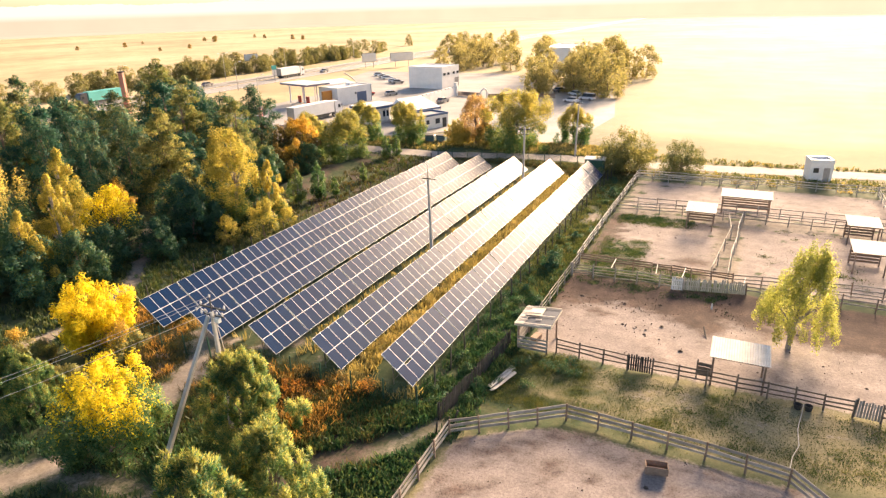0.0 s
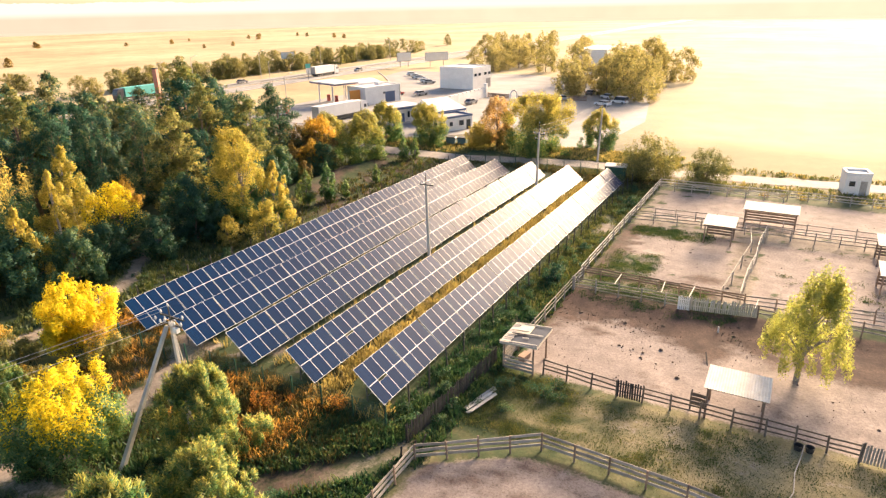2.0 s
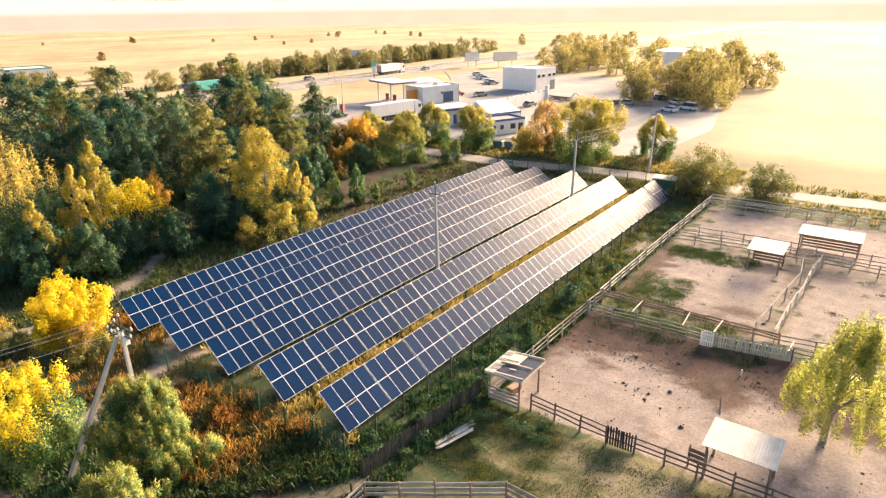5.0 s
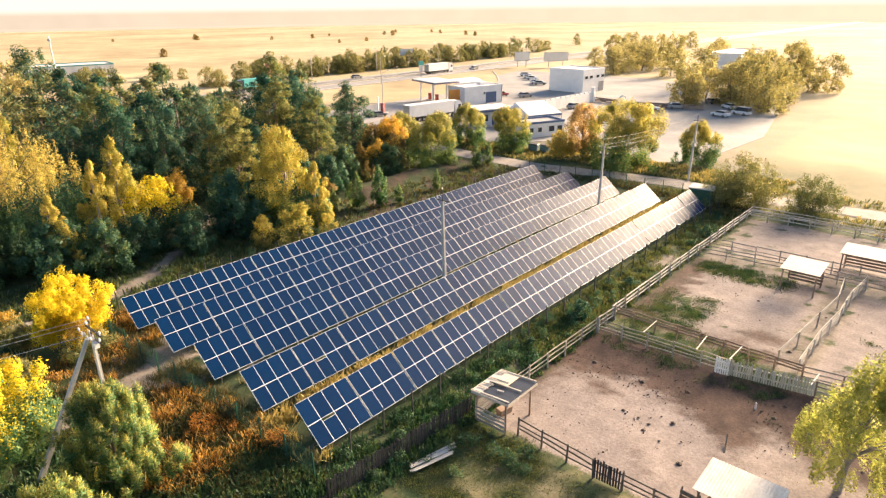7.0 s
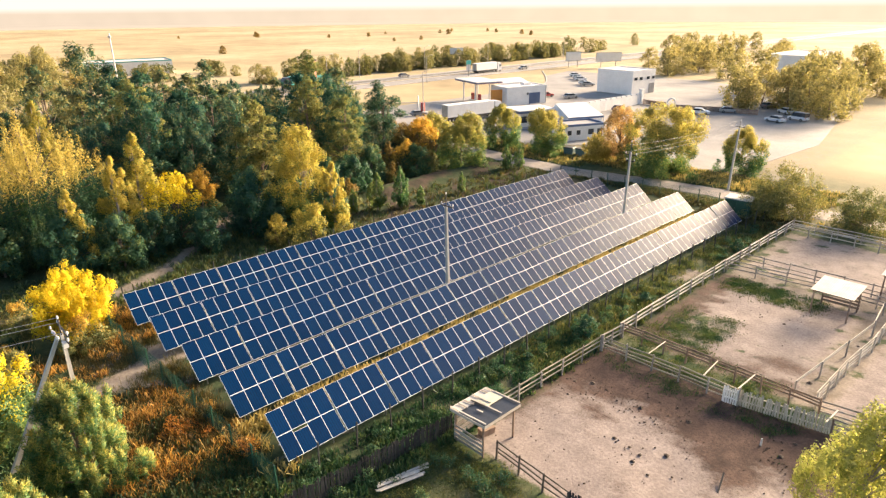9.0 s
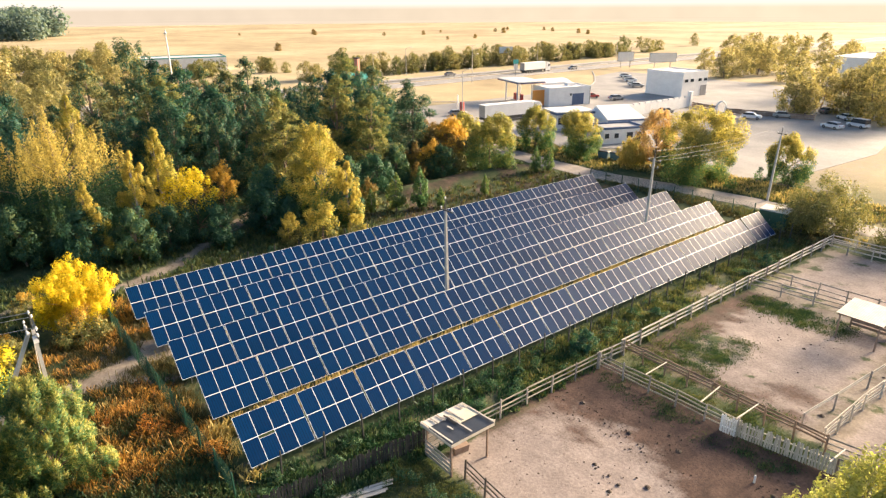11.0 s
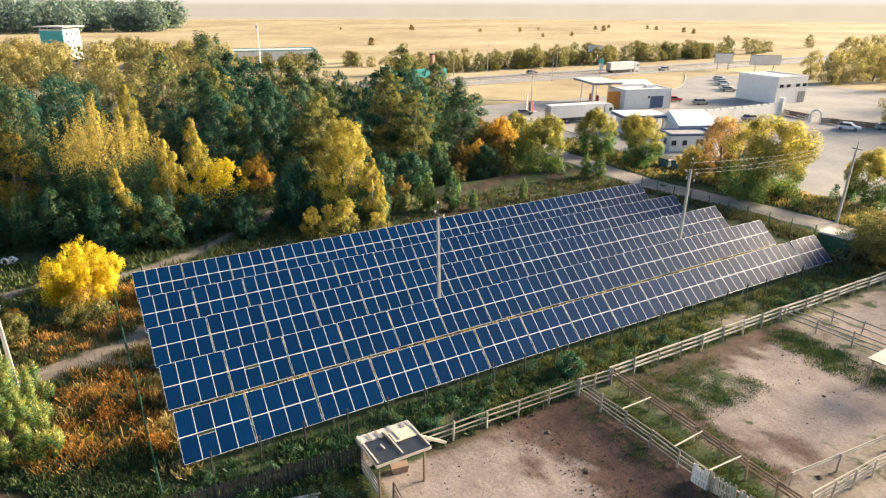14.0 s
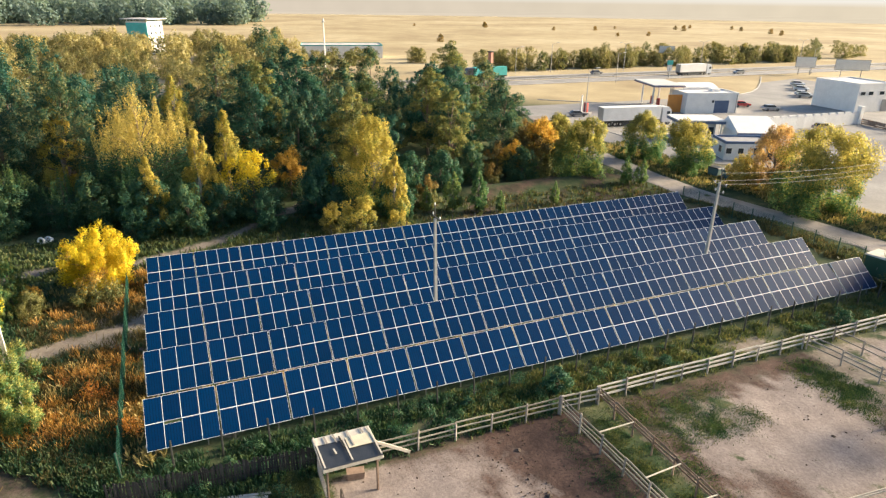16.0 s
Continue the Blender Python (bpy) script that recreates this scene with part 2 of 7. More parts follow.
def cell_glass():
    """Dark blue solar cells under glass: six columns of cells with thin bright contact lines."""
    m, nt, b = nodes_of("solar_cells")
    co = nt.nodes.new("ShaderNodeTexCoord")
    xyz = nt.nodes.new("ShaderNodeSeparateXYZ")
    nt.links.new(co.outputs["Object"], xyz.inputs[0])
    gx = calc(nt, "FRACT", calc(nt, "MULTIPLY", xyz.outputs["X"], 1 / 0.158))
    gy = calc(nt, "FRACT", calc(nt, "MULTIPLY", xyz.outputs["Y"], 1 / 0.151))
    line = calc(nt, "MAXIMUM", calc(nt, "LESS_THAN", gx, 0.12), calc(nt, "LESS_THAN", gy, 0.03))
    info = nt.nodes.new("ShaderNodeObjectInfo")
    dust = noise_at(nt, 1.3, 3.0)
    col = mix(nt, info.outputs["Random"], (0.0003, 0.024, 0.084), (0.0003, 0.0187, 0.068))
    col = mix(nt, calc(nt, "MULTIPLY", dust, 0.009), col, (0.35, 0.36, 0.36))
    col = mix(nt, calc(nt, "MULTIPLY", line, 0.8), col, (0.004, 0.008, 0.022))
    nt.links.new(col, b.inputs["Base Color"])
    nt.links.new(calc(nt, "MULTIPLY_ADD", dust, 0.14, 0.36), b.inputs["Roughness"])
    b.inputs["IOR"].default_value = 1.5
    b.inputs["Specular IOR Level"].default_value = 0.03
    return m


CELLS = cell_glass()

# ---- mesh helpers ----
class Geo:
    """Vertices, faces and a material index per face, gathered for one mesh."""

    def __init__(self):
        self.v, self.f, self.m = [], [], []

    def add(self, verts, faces, mat=0):
        o = len(self.v)
        self.v += [tuple(p) for p in verts]
        self.f += [tuple(o + i for i in f) for f in faces]
        self.m += [mat] * len(faces)
        return self

    def box(self, c, s, mat=0, m=None, taper=1.0):
        x, y, z = (k / 2 for k in s)
        pts = [Vector((sx * x * (taper if sz > 0 else 1), sy * y * (taper if sz > 0 else 1), sz * z)) + Vector(c) for sz in (-1, 1) for sx, sy in ((-1, -1), (1, -1), (1, 1), (-1, 1))]
        if m is not None:
            pts = [m @ p for p in pts]
        return self.add(pts, [(3, 2, 1, 0), (4, 5, 6, 7), (0, 1, 5, 4), (1, 2, 6, 5), (2, 3, 7, 6), (3, 0, 4, 7)], mat)

    def tube(self, p, q, r0, r1, n=6, mat=0, caps=True):
        p, q = Vector(p), Vector(q)
        d = (q - p).normalized()
        a = d.orthogonal().normalized()
        b = d.cross(a)
        ring = [(a * math.cos(2 * math.pi * i / n) + b * math.sin(2 * math.pi * i / n)) for i in range(n)]
        pts = [p + k * r0 for k in ring] + [q + k * r1 for k in ring]
        faces = [(i, (i + 1) % n, n + (i + 1) % n, n + i) for i in range(n)]
        if caps:
            faces += [tuple(range(n - 1, -1, -1)), tuple(range(n, 2 * n))]
        return self.add(pts, faces, mat)

    def prism(self, outline, y0, y1, mat=0):
        """An outline in x and z, drawn out along y."""
        n = len(outline)
        pts = [(x, y0, z) for x, z in outline] + [(x, y1, z) for x, z in outline]
        faces = [(i, (i + 1) % n, n + (i + 1) % n, n + i) for i in range(n)] + [tuple(range(n - 1, -1, -1)), tuple(range(n, 2 * n))]
        return self.add(pts, faces, mat)

    def mesh(self, name, mats, smooth=False):
        me = bpy.data.meshes.new(name)
        me.from_pydata(self.v, [], self.f)
        for m in mats:
            me.materials.append(m)
        me.polygons.foreach_set("material_index", self.m)
        if smooth:
            me.polygons.foreach_set("use_smooth", [True] * len(self.f))
        me.update()
        return me


def thing(name, label, category, m=Matrix(), group="", kind=""):
    e = new(name)
    e.empty_display_size = 0.2
    e.matrix_basis = m
    return tagged(e, label, category, group, kind)


def put(name, me, parent=None, m=Matrix(), label=""):
    ob = new(name, me)
    ob.parent = parent
    ob.matrix_basis = m
    if label:
        ob["label"] = label
    return ob


def part(name, geo, mats, parent, label="", m=Matrix(), smooth=False):
    return put(name, geo.mesh(name, mats if isinstance(mats, (list, tuple)) else [mats], smooth), parent, m, label)


def quad_mesh(name, v, mat, soft=None):
    """A mesh of loose quads from an array of shape (n, 4, 3); soft: a smooth normal for each quad."""
    n = len(v)
    me = bpy.data.meshes.new(name)
    me.vertices.add(4 * n)
    me.vertices.foreach_set("co", v.astype(np.float32).ravel())
    me.loops.add(4 * n)
    me.loops.foreach_set("vertex_index", np.arange(4 * n, dtype=np.int32))
    me.polygons.add(n)
    me.polygons.foreach_set("loop_start", np.arange(0, 4 * n, 4, dtype=np.int32))
    me.materials.append(mat)
    me.update(calc_edges=True)
    if soft is not None:
        me.polygons.foreach_set("use_smooth", np.ones(n, bool))
        me.normals_split_custom_set_from_vertices(np.repeat(soft, 4, axis=0).tolist())
    return me


SHARED = {}


def unit_plank(mat):
    """A sawn board, 1 m along x, 1 thick along y and 1 high along z (scaled in use), its ends a little uneven."""
    key = ("plank", mat.name)
    if key not in SHARED:
        g = Geo()
        e = 0.012
        pts = [(-e, -0.5, -0.5), (1 + e, -0.5, -0.47), (1, 0.5, -0.5), (0, 0.5, -0.46), (0, -0.5, 0.48), (1, -0.5, 0.5), (1 + e, 0.5, 0.46), (-e, 0.5, 0.5),
               (0.5, -0.5, -0.44), (0.5, 0.5, -0.46), (0.5, 0.5, 0.55), (0.5, -0.5, 0.52)]
        g.add(pts, [(0, 8, 11, 4), (8, 1, 5, 11), (2, 9, 10, 6), (9, 3, 7, 10), (4, 11, 10, 7), (11, 5, 6, 10), (3, 9, 8, 0), (9, 2, 1, 8), (3, 0, 4, 7), (1, 2, 6, 5)])
        SHARED[key] = g.mesh("rail", [mat])
    return SHARED[key]


def unit_post(mat, sides=6):
    """A round post, 1 m high and 1 across (scaled in use), with a cut top."""
    key = ("post", mat.name, sides)
    if key not in SHARED:
        g = Geo()
        g.tube((0, 0, -0.15), (0, 0, 0.97), 0.52, 0.46, sides)
        g.tube((0, 0, 0.97), (0, 0, 1.0), 0.46, 0.34, sides)
        SHARED[key] = g.mesh("post", [mat])
    return SHARED[key]


def span(p, q, thick, high):
    """The pose that lays a unit plank from p to q."""
    p, q = Vector(p), Vector(q)
    d = q - p
    x = d.normalized()
    y = Vector((0, 0, 1)).cross(x)
    y = y.normalized() if y.length > 1e-4 else Vector((0, 1, 0))
    z = x.cross(y)
    rot = Matrix((x, y, z)).transposed().to_4x4()
    return Matrix.Translation(p) @ rot @ Matrix.Diagonal((d.length, thick, high, 1))


def along(pts, step):
    """Points about one step apart on a bent line."""
    out = [Vector(pts[0])]
    for a, b in zip(pts, pts[1:]):
        a, b = Vector(a), Vector(b)
        n = max(1, round((b - a).length / step))
        out += [a.lerp(b, (i + 1) / n) for i in range(n)]
    return out

# ---- ground: one sheet to the horizon, with its kinds of soil as an attribute ----
def near_line(px, py, pts):
    """The distance of each place from a bent line."""
    best = np.full(px.shape, 1e9)
    for (ax, ay), (bx, by) in zip(pts, pts[1:]):
        dx, dy = bx - ax, by - ay
        k = np.clip(((px - ax) * dx + (py - ay) * dy) / (dx * dx + dy * dy), 0, 1)
        best = np.minimum(best, np.hypot(px - ax - k * dx, py - ay - k * dy))
    return best


def in_box(px, py, x0, x1, y0, y1, soft):
    d = np.minimum(np.minimum(px - x0, x1 - px), np.minimum(py - y0, y1 - py))
    return np.clip(d / soft + 0.5, 0, 1)


def waves(px, py, size, seed):
    """Smooth uneven patches between -1 and 1."""
    r = np.random.RandomState(seed)
    out = np.zeros(px.shape)
    for _ in range(9):
        a, k, p = r.uniform(0, 6.3), r.uniform(0.6, 1.9) / size, r.uniform(0, 6.3)
        out += np.sin((px * math.cos(a) + py * math.sin(a)) * k * 2 * math.pi + p + 1.3 * np.sin(px * k * 3 + p))
    return out / 4.0


TRACK = [(-38, 10), (-36.5, 15), (-34, 19.5), (-34.5, 24), (-36.5, 30), (-41, 36)]
BACK_TRACK = [(-46, 8), (-50.5, 18), (-52, 24), (-50.5, 30), (-54, 38), (-59, 44), (-68, 53)]
CORRAL_TRACK = [(-41, 14.0), (-35.8, 15.8), (-30, 17.3), (-26, 18), (-21, 23), (-18.6, 25.4), (-15.6, 29.5)]
ROAD = [(-112, 112), (-95, 107), (-81, 102.5), (-60, 100.8), (-48, 101.2), (-34, 104.5), (-27.5, 105.2), (-14, 104.4), (6, 106.6), (30, 109)]


def ground_sheet():
    far = [-4600, -3200, -2200, -1500, -1000, -700, -500, -380, -300, -240, -200, -170, -145, -128]
    gx = np.concatenate([far, np.arange(-115, 34, 0.6), [38, 45, 60, 90, 140, 250, 500, 1000, 2200, 4600]])
    gy = np.concatenate([[-4600, -2000, -900, -400, -180, -80, -35, -15, -5], np.arange(0, 132, 0.6), [136, 142, 150, 160, 175, 200, 240, 300, 400, 600, 900, 1400, 2200, 3300, 4700]])
    px, py = np.meshgrid(gx, gy)
    w1, w2, w3 = waves(px, py, 7, 3), waves(px, py, 2.2, 5), waves(px, py, 22, 8)
    sand = np.maximum.reduce([
        in_box(px, py, -13.6, 40, 41.0, 56.6, 1.2), in_box(px + 0.5 * w2, py, -12.2, -1.6, 60.2, 77.4, 2.2), in_box(px, py + 0.5 * w2, 0.8, 40, 59.8, 77.0, 2.0),
        in_box(px, py, -13.0, 40, 81.0, 95.0, 3.0) * 0.75, in_box(px, py, -14.2, 6.5, -5, 32.0, 1.4) * np.clip((33.4 - py - np.clip(-8.4 - px, 0, 9) * 0.72) / 1.2, 0, 1)])
    patch = np.clip(w2 * 0.9 + w1 * 0.7 - 0.75, 0, 1)
    left_green = np.clip(1.3 - np.hypot((px + 10.7 + 0.8 * w2) / 2.2, (py - 64.6 + 0.7 * w1) / 2.6), 0, 1) + np.clip(1.2 - np.hypot((px + 9.5) / 3.4, (py - 75.5 + 0.6 * w2) / 1.6), 0, 1)
    sand = np.clip(sand - 0.8 * patch * in_box(px, py, -15, 6, 58, 97, 2) - 0.95 * left_green, 0, 1)
    sand = np.maximum(sand, 0.4 * np.clip(0.1 + w1 + 0.7 * w2 + 0.9 * np.clip(1 - np.hypot((px + 1.5) / 5.5, (py - 37.4) / 2.2), 0, 1), 0, 1) * in_box(px, py, -8, 40, 33.4, 40.5, 2))
    dirt = np.clip(1.35 - near_line(px + 0.3 * w2, py, TRACK) / 1.3, 0, 1)
    dirt = np.maximum(dirt, 0.85 * np.clip(1.3 - near_line(px + 0.3 * w2, py, BACK_TRACK) / 1.2, 0, 1))
    dirt = np.maximum(dirt, np.clip(1.15 + 0.35 * w1 - near_line(px + 0.5 * w1, py + 0.5 * w2, CORRAL_TRACK) / 1.0, 0, 0.54))
    dirt = np.maximum(dirt, 0.8 * np.clip(w1 + 0.6 * w2 - 0.2, 0, 1) * in_box(px, py, -41, -19, 27.5, 40, 3))
    dirt = np.maximum(dirt, np.clip(0.45 + 0.6 * w2 + 0.4 * w1, 0, 1) * in_box(px + 0.8 * w2, py + 0.8 * w1, -41, -30, 26.6, 34.5, 3.0))
    dirt = np.maximum(dirt, 0.85 * np.clip(1.3 + 0.4 * w2 - np.hypot((px + 16.0) / 1.2, (py - 74.5 + 0.8 * w2) / 3.2), 0, 1))
    dirt = np.maximum(dirt, in_box(px, py, -125, -20, 108, 240, 8) * 0.5)
    dirt = np.maximum(dirt, 0.95 * in_box(px, py, -13.7, 26, 59.4, 95, 1.0) - 0.9 * np.clip(w2 + 0.6 * w1 - 0.25, 0, 1))
    # brown soil south of the divider; the fence's soft shadow is painted in
    brown = np.clip((py - 47.4 + 0.9 * w2 + 1.5 * w1) / 3.8, 0, 1.15) * in_box(px, py, -14, 30, 41, 57.5, 0.6) * 1.05
    brown = np.maximum(brown, 0.75 * np.clip(1.1 - (px + 13.8 + 0.6 * w2) / 2.2, 0, 1) * in_box(px, py, -14.5, -8, 44, 57, 0.6))
    brown = np.maximum(brown, 0.9 * np.clip(1.3 - np.abs(py - 60.8 + 0.7 * w2) / 1.6, 0, 1) * in_box(px, py, -13.6, -1.6, 59, 78, 0.5))
    brown = np.maximum(brown, 0.9 * np.clip(1.5 - (px + 13.0 + 0.9 * w2) / 1.8, 0, 1) * in_box(px, py, -14.2, -8, 59.5, 78, 0.6))
    brown = np.maximum(brown, 0.6 * np.clip(1 - np.abs(py - 76.0) / 2.0, 0, 1) * in_box(px, py, -13, 20, 70, 79, 1.0))
    brown = np.maximum(brown, np.clip(0.38 + 0.35 * w2 + 0.2 * w1, 0, 0.8) * in_box(px, py, -14.2, 6.5, -5, 32.5, 1.0))
    brown = np.maximum(brown, 0.55 * np.clip(w2 + 1.2 * w1 - 0.4, 0, 1) * sand)
    brown = np.maximum(brown, 0.9 * np.clip(1.4 - np.hypot((px + 3.4 + 0.6 * w2) / 2.4, (py - 63.8 + 0.5 * w1) / 1.5), 0, 1) * in_box(px, py, -13.6, -1.4, 59, 78, 0.5))
    brown = np.maximum(brown, 0.8 * in_box(px, py, -66, -44, 62, 98, 6) * np.clip(0.7 + w1, 0, 1))
    brown = np.maximum(brown, 0.75 * in_box(px, py, -33, -17.5, 19, 31.5, 3))
    dry = np.clip(np.maximum(-(px + 128) / 12, (py - 114) / 22), 0, 1)
    dry = np.maximum(dry, 0.5 * np.clip((px + 22) / 10, 0, 1) * np.clip((py - 96) / 8, 0, 1))
    dry = np.maximum(dry, 0.45 * np.clip(w1, 0, 1) * in_box(px, py, -18, -13, 20, 98, 2))
    dry = np.maximum(dry, np.clip(0.30 + 0.35 * w2 + 0.3 * w1 + 0.05 * (px + 6), 0, 0.6) * in_box(px, py, -12, 40, 33, 41, 2))
    z = 0.05 * w1 * np.clip((py + 30) / 30, 0, 1) + 0.015 * w2
    z += 0.9 * np.exp(-((px + 61) / 2.2) ** 2) * in_box(px, py, -70, -50, 70, 96, 4)
    z *= np.where((np.abs(px) > 116) | (py > 130) | (py < -1), 0, 1) * np.clip((108 - py) / 6, 0, 1)
    nx, ny = len(gx), len(gy)
    me = bpy.data.meshes.new("ground")
    i = np.arange(nx * ny).reshape(ny, nx)
    quads = np.stack([i[:-1, :-1], i[:-1, 1:], i[1:, 1:], i[1:, :-1]], -1).reshape(-1, 4)
    me.vertices.add(nx * ny)
    me.vertices.foreach_set("co", np.stack([px, py, z], -1).astype(np.float32).ravel())
    me.loops.add(quads.size)
    me.loops.foreach_set("vertex_index", quads.astype(np.int32).ravel())
    me.polygons.add(len(quads))
    me.polygons.foreach_set("loop_start", np.arange(0, quads.size, 4, dtype=np.int32))
    me.polygons.foreach_set("use_smooth", np.ones(len(quads), bool))
    me.update(calc_edges=True)
    soil = me.attributes.new("soil", "FLOAT_COLOR", "POINT")
    soil.data.foreach_set("color", np.stack([sand, dirt, brown, dry], -1).astype(np.float32).ravel())
    return me


def ground_material():
    m, nt, b = nodes_of("ground")
    att = nt.nodes.new("ShaderNodeAttribute")
    att.attribute_name = "soil"
    rgb = nt.nodes.new("ShaderNodeSeparateColor")
    nt.links.new(att.outputs["Color"], rgb.inputs[0])
    big, mid, fine, field, grit = noise_at(nt, 0.09, 3), noise_at(nt, 0.7, 4), noise_at(nt, 5.0, 5, 0.7), noise_at(nt, 0.012, 4), noise_at(nt, 1.9, 6, 0.75)
    col = ramp(nt, mid, [(0.3, (0.034, 0.064, 0.028)), (0.55, (0.075, 0.098, 0.045)), (0.75, (0.15, 0.138, 0.07))])
    straw = ramp(nt, field, [(0.36, (0.42, 0.33, 0.19)), (0.5, (0.53, 0.43, 0.25)), (0.68, (0.62, 0.52, 0.32))])
    straw = mix(nt, 0.5, straw, ramp(nt, big, [(0.3, grey(0.55)), (0.7, grey(1))]), "MULTIPLY")

    def edge(v, low, high):
        """Break up the edge of a kind of soil with grain."""
        r = calc(nt, "ADD", v, calc(nt, "MULTIPLY_ADD", fine, 0.6, calc(nt, "MULTIPLY_ADD", mid, 0.5, calc(nt, "MULTIPLY_ADD", grit, 0.9, -1.0))))
        return ramp(nt, r, [(low, grey(0)), (high, grey(1))])

    col = mix(nt, att.outputs["Alpha"], col, straw)
    # dark brown soil, deepened to carry the shade before the divider fence too
    brown = ramp(nt, mid, [(0.35, (0.058, 0.038, 0.032)), (0.7, (0.145, 0.094, 0.075))])
    col = mix(nt, edge(rgb.outputs[1], 0.35, 0.75), col, ramp(nt, mid, [(0.3, (0.20, 0.165, 0.13)), (0.7, (0.36, 0.31, 0.25))]))
    sand = ramp(nt, mid, [(0.32, (0.255, 0.212, 0.192)), (0.5, (0.308, 0.259, 0.233)), (0.7, (0.365, 0.31, 0.278))])
    col = mix(nt, edge(rgb.outputs[0], 0.35, 0.7), col, sand)
    col = mix(nt, edge(rgb.outputs[2], 0.4, 0.95), col, brown)
    speck = ramp(nt, noise_at(nt, 7.0, 8, 0.8), [(0.50, grey(0)), (0.60, grey(1))])
    col = mix(nt, calc(nt, "MULTIPLY", calc(nt, "MULTIPLY_ADD", rgb.outputs[2], 0.75, calc(nt, "MULTIPLY", rgb.outputs[0], 0.12)), speck), col, (0.055, 0.040, 0.034))
    col = mix(nt, 0.45, col, ramp(nt, fine, [(0.34, grey(0.32)), (0.62, grey(1))]), "MULTIPLY")
    nt.links.new(col, b.inputs["Base Color"])
    b.inputs["Roughness"].default_value = 0.95
    b.inputs["Specular IOR Level"].default_value = 0.15
    bump(nt, b, fine, 0.35, 0.08)
    return m


GROUND = ground_sheet()
GROUND.materials.append(ground_material())
tagged(new("ground", GROUND), "dry autumn ground with grass, bare soil and pale sandy paddocks", "ground", kind="structure")


def strip(name, pts, width, z, mat, label, category):
    """A road: a thin slab that follows a bent line."""
    c = along([(x, y, 0) for x, y in pts], 4.0)
    r = random.Random(name)
    g = Geo()
    v = []
    for i, p in enumerate(c):
        d = (c[min(i + 1, len(c) - 1)] - c[max(i - 1, 0)]).normalized()
        n = Vector((-d.y, d.x, 0))
        a, b = width / 2 + r.uniform(-0.25, 0.25), width / 2 + r.uniform(-0.25, 0.25)
        v += [p + n * a + Vector((0, 0, z)), p + n * (a - 0.3) + Vector((0, 0, z + 0.05)), p - n * (b - 0.3) + Vector((0, 0, z + 0.05)), p - n * b + Vector((0, 0, z))]
    f = []
    for i in range(len(c) - 1):
        f += [(4 * i + k, 4 * i + 4 + k, 4 * i + 5 + k, 4 * i + 1 + k) for k in range(3)]
    g.add(v, f)
    return tagged(put(name, g.mesh(name, [mat])), label, category, kind="structure")


def slab(name, outline, z, mat, label, category):
    g = Geo()
    n = len(outline)
    g.add([(x, y, -0.2) for x, y in outline] + [(x, y, z) for x, y in outline], [tuple(range(n, 2 * n))] + [(i, (i + 1) % n, n + (i + 1) % n, n + i) for i in range(n)])
    return tagged(put(name, g.mesh(name, [mat])), label, category, kind="structure")


strip("road", ROAD, 4.6, 0.03, ROAD_DIRT, "packed grey dirt road behind the solar field", "road")
slab("service_yard", [(-126, 112), (-100, 109), (-72, 111), (-66, 113), (-56, 124), (-46, 122), (-37, 114), (-30, 122), (-28, 150), (-40, 215), (-92, 240), (-150, 240), (-144.8, 217.6), (-133.9, 204.2), (-128.4, 195.9), (-125.6, 188.9), (-124, 170)], 0.06, ASPHALT,
     "pale worn asphalt yard of the roadside station", "yard")


def highway():
    for i, x in enumerate((-168.5, -180.5)):
        g = Geo()
        g.box((x, 700, 0.0), (9.6, 2800, 0.3))
        tagged(put("highway", g.mesh("highway", [ASPHALT])), "grey asphalt carriageway of the highway across the fields", "road", kind="structure")
        for off, w in ((-4.3, 0.2), (4.3, 0.2), (0.0, 0.14)):
            g = Geo()
            if off:
                g.box((x + off, 700, 0.155), (w, 2800, 0.01))
            else:
                for k in range(70):
                    g.box((x, -40 + 9 * k, 0.155), (w, 4, 0.01))
            tagged(put("road_marking", g.mesh("road_marking", [LINE_PAINT])), "worn white lane marking on the highway", "marking", kind="structure")
    barrier = thing("guard_rail", "grey steel guard rail between the two carriageways", "guard rail", Matrix.Translation((-174.5, 60, 0)))
    for k in range(60):
        put("beam", unit_plank(STEEL), barrier, span((0, 6 * k, 0.85), (0, 6 * k + 6, 0.85), 0.12, 0.45))
        put("post", unit_post(STEEL, 4), barrier, Matrix.Translation((0, 6 * k, 0)) @ Matrix.Diagonal((0.14, 0.14, 1.0, 1)))


highway()


def kerb(pts):
    """A pale concrete kerb along a bent line."""
    k = thing("kerb", "pale concrete kerb along the asphalt yard", "kerb", Matrix.Translation((*pts[0], 0)), group="kerbs of the yard")
    c = along([(x, y, 0) for x, y in pts], 2.0)
    for a, b in zip(c, c[1:]):
        put("kerb_stone", unit_plank(CONCRETE), k, span(a - c[0] + Vector((0, 0, 0.07)), b - c[0] + Vector((0, 0, 0.07)), 0.3, 0.18))


for line in ([(-104.1, 117.9), (-94.0, 116.6), (-84.7, 116.5)], [(-134.8, 125.5), (-125.3, 137.0), (-119.0, 144.0)], [(-158.0, 232.4), (-144.8, 217.6), (-133.9, 204.2), (-128.4, 195.9), (-125.6, 188.9), (-125.0, 180.0)]):
    kerb(line)

# ---- solar field: five rows of tables, each with eight panels ----
TILT_UP = 40.2
PITCH, SLOPE = 4.09, 3.14


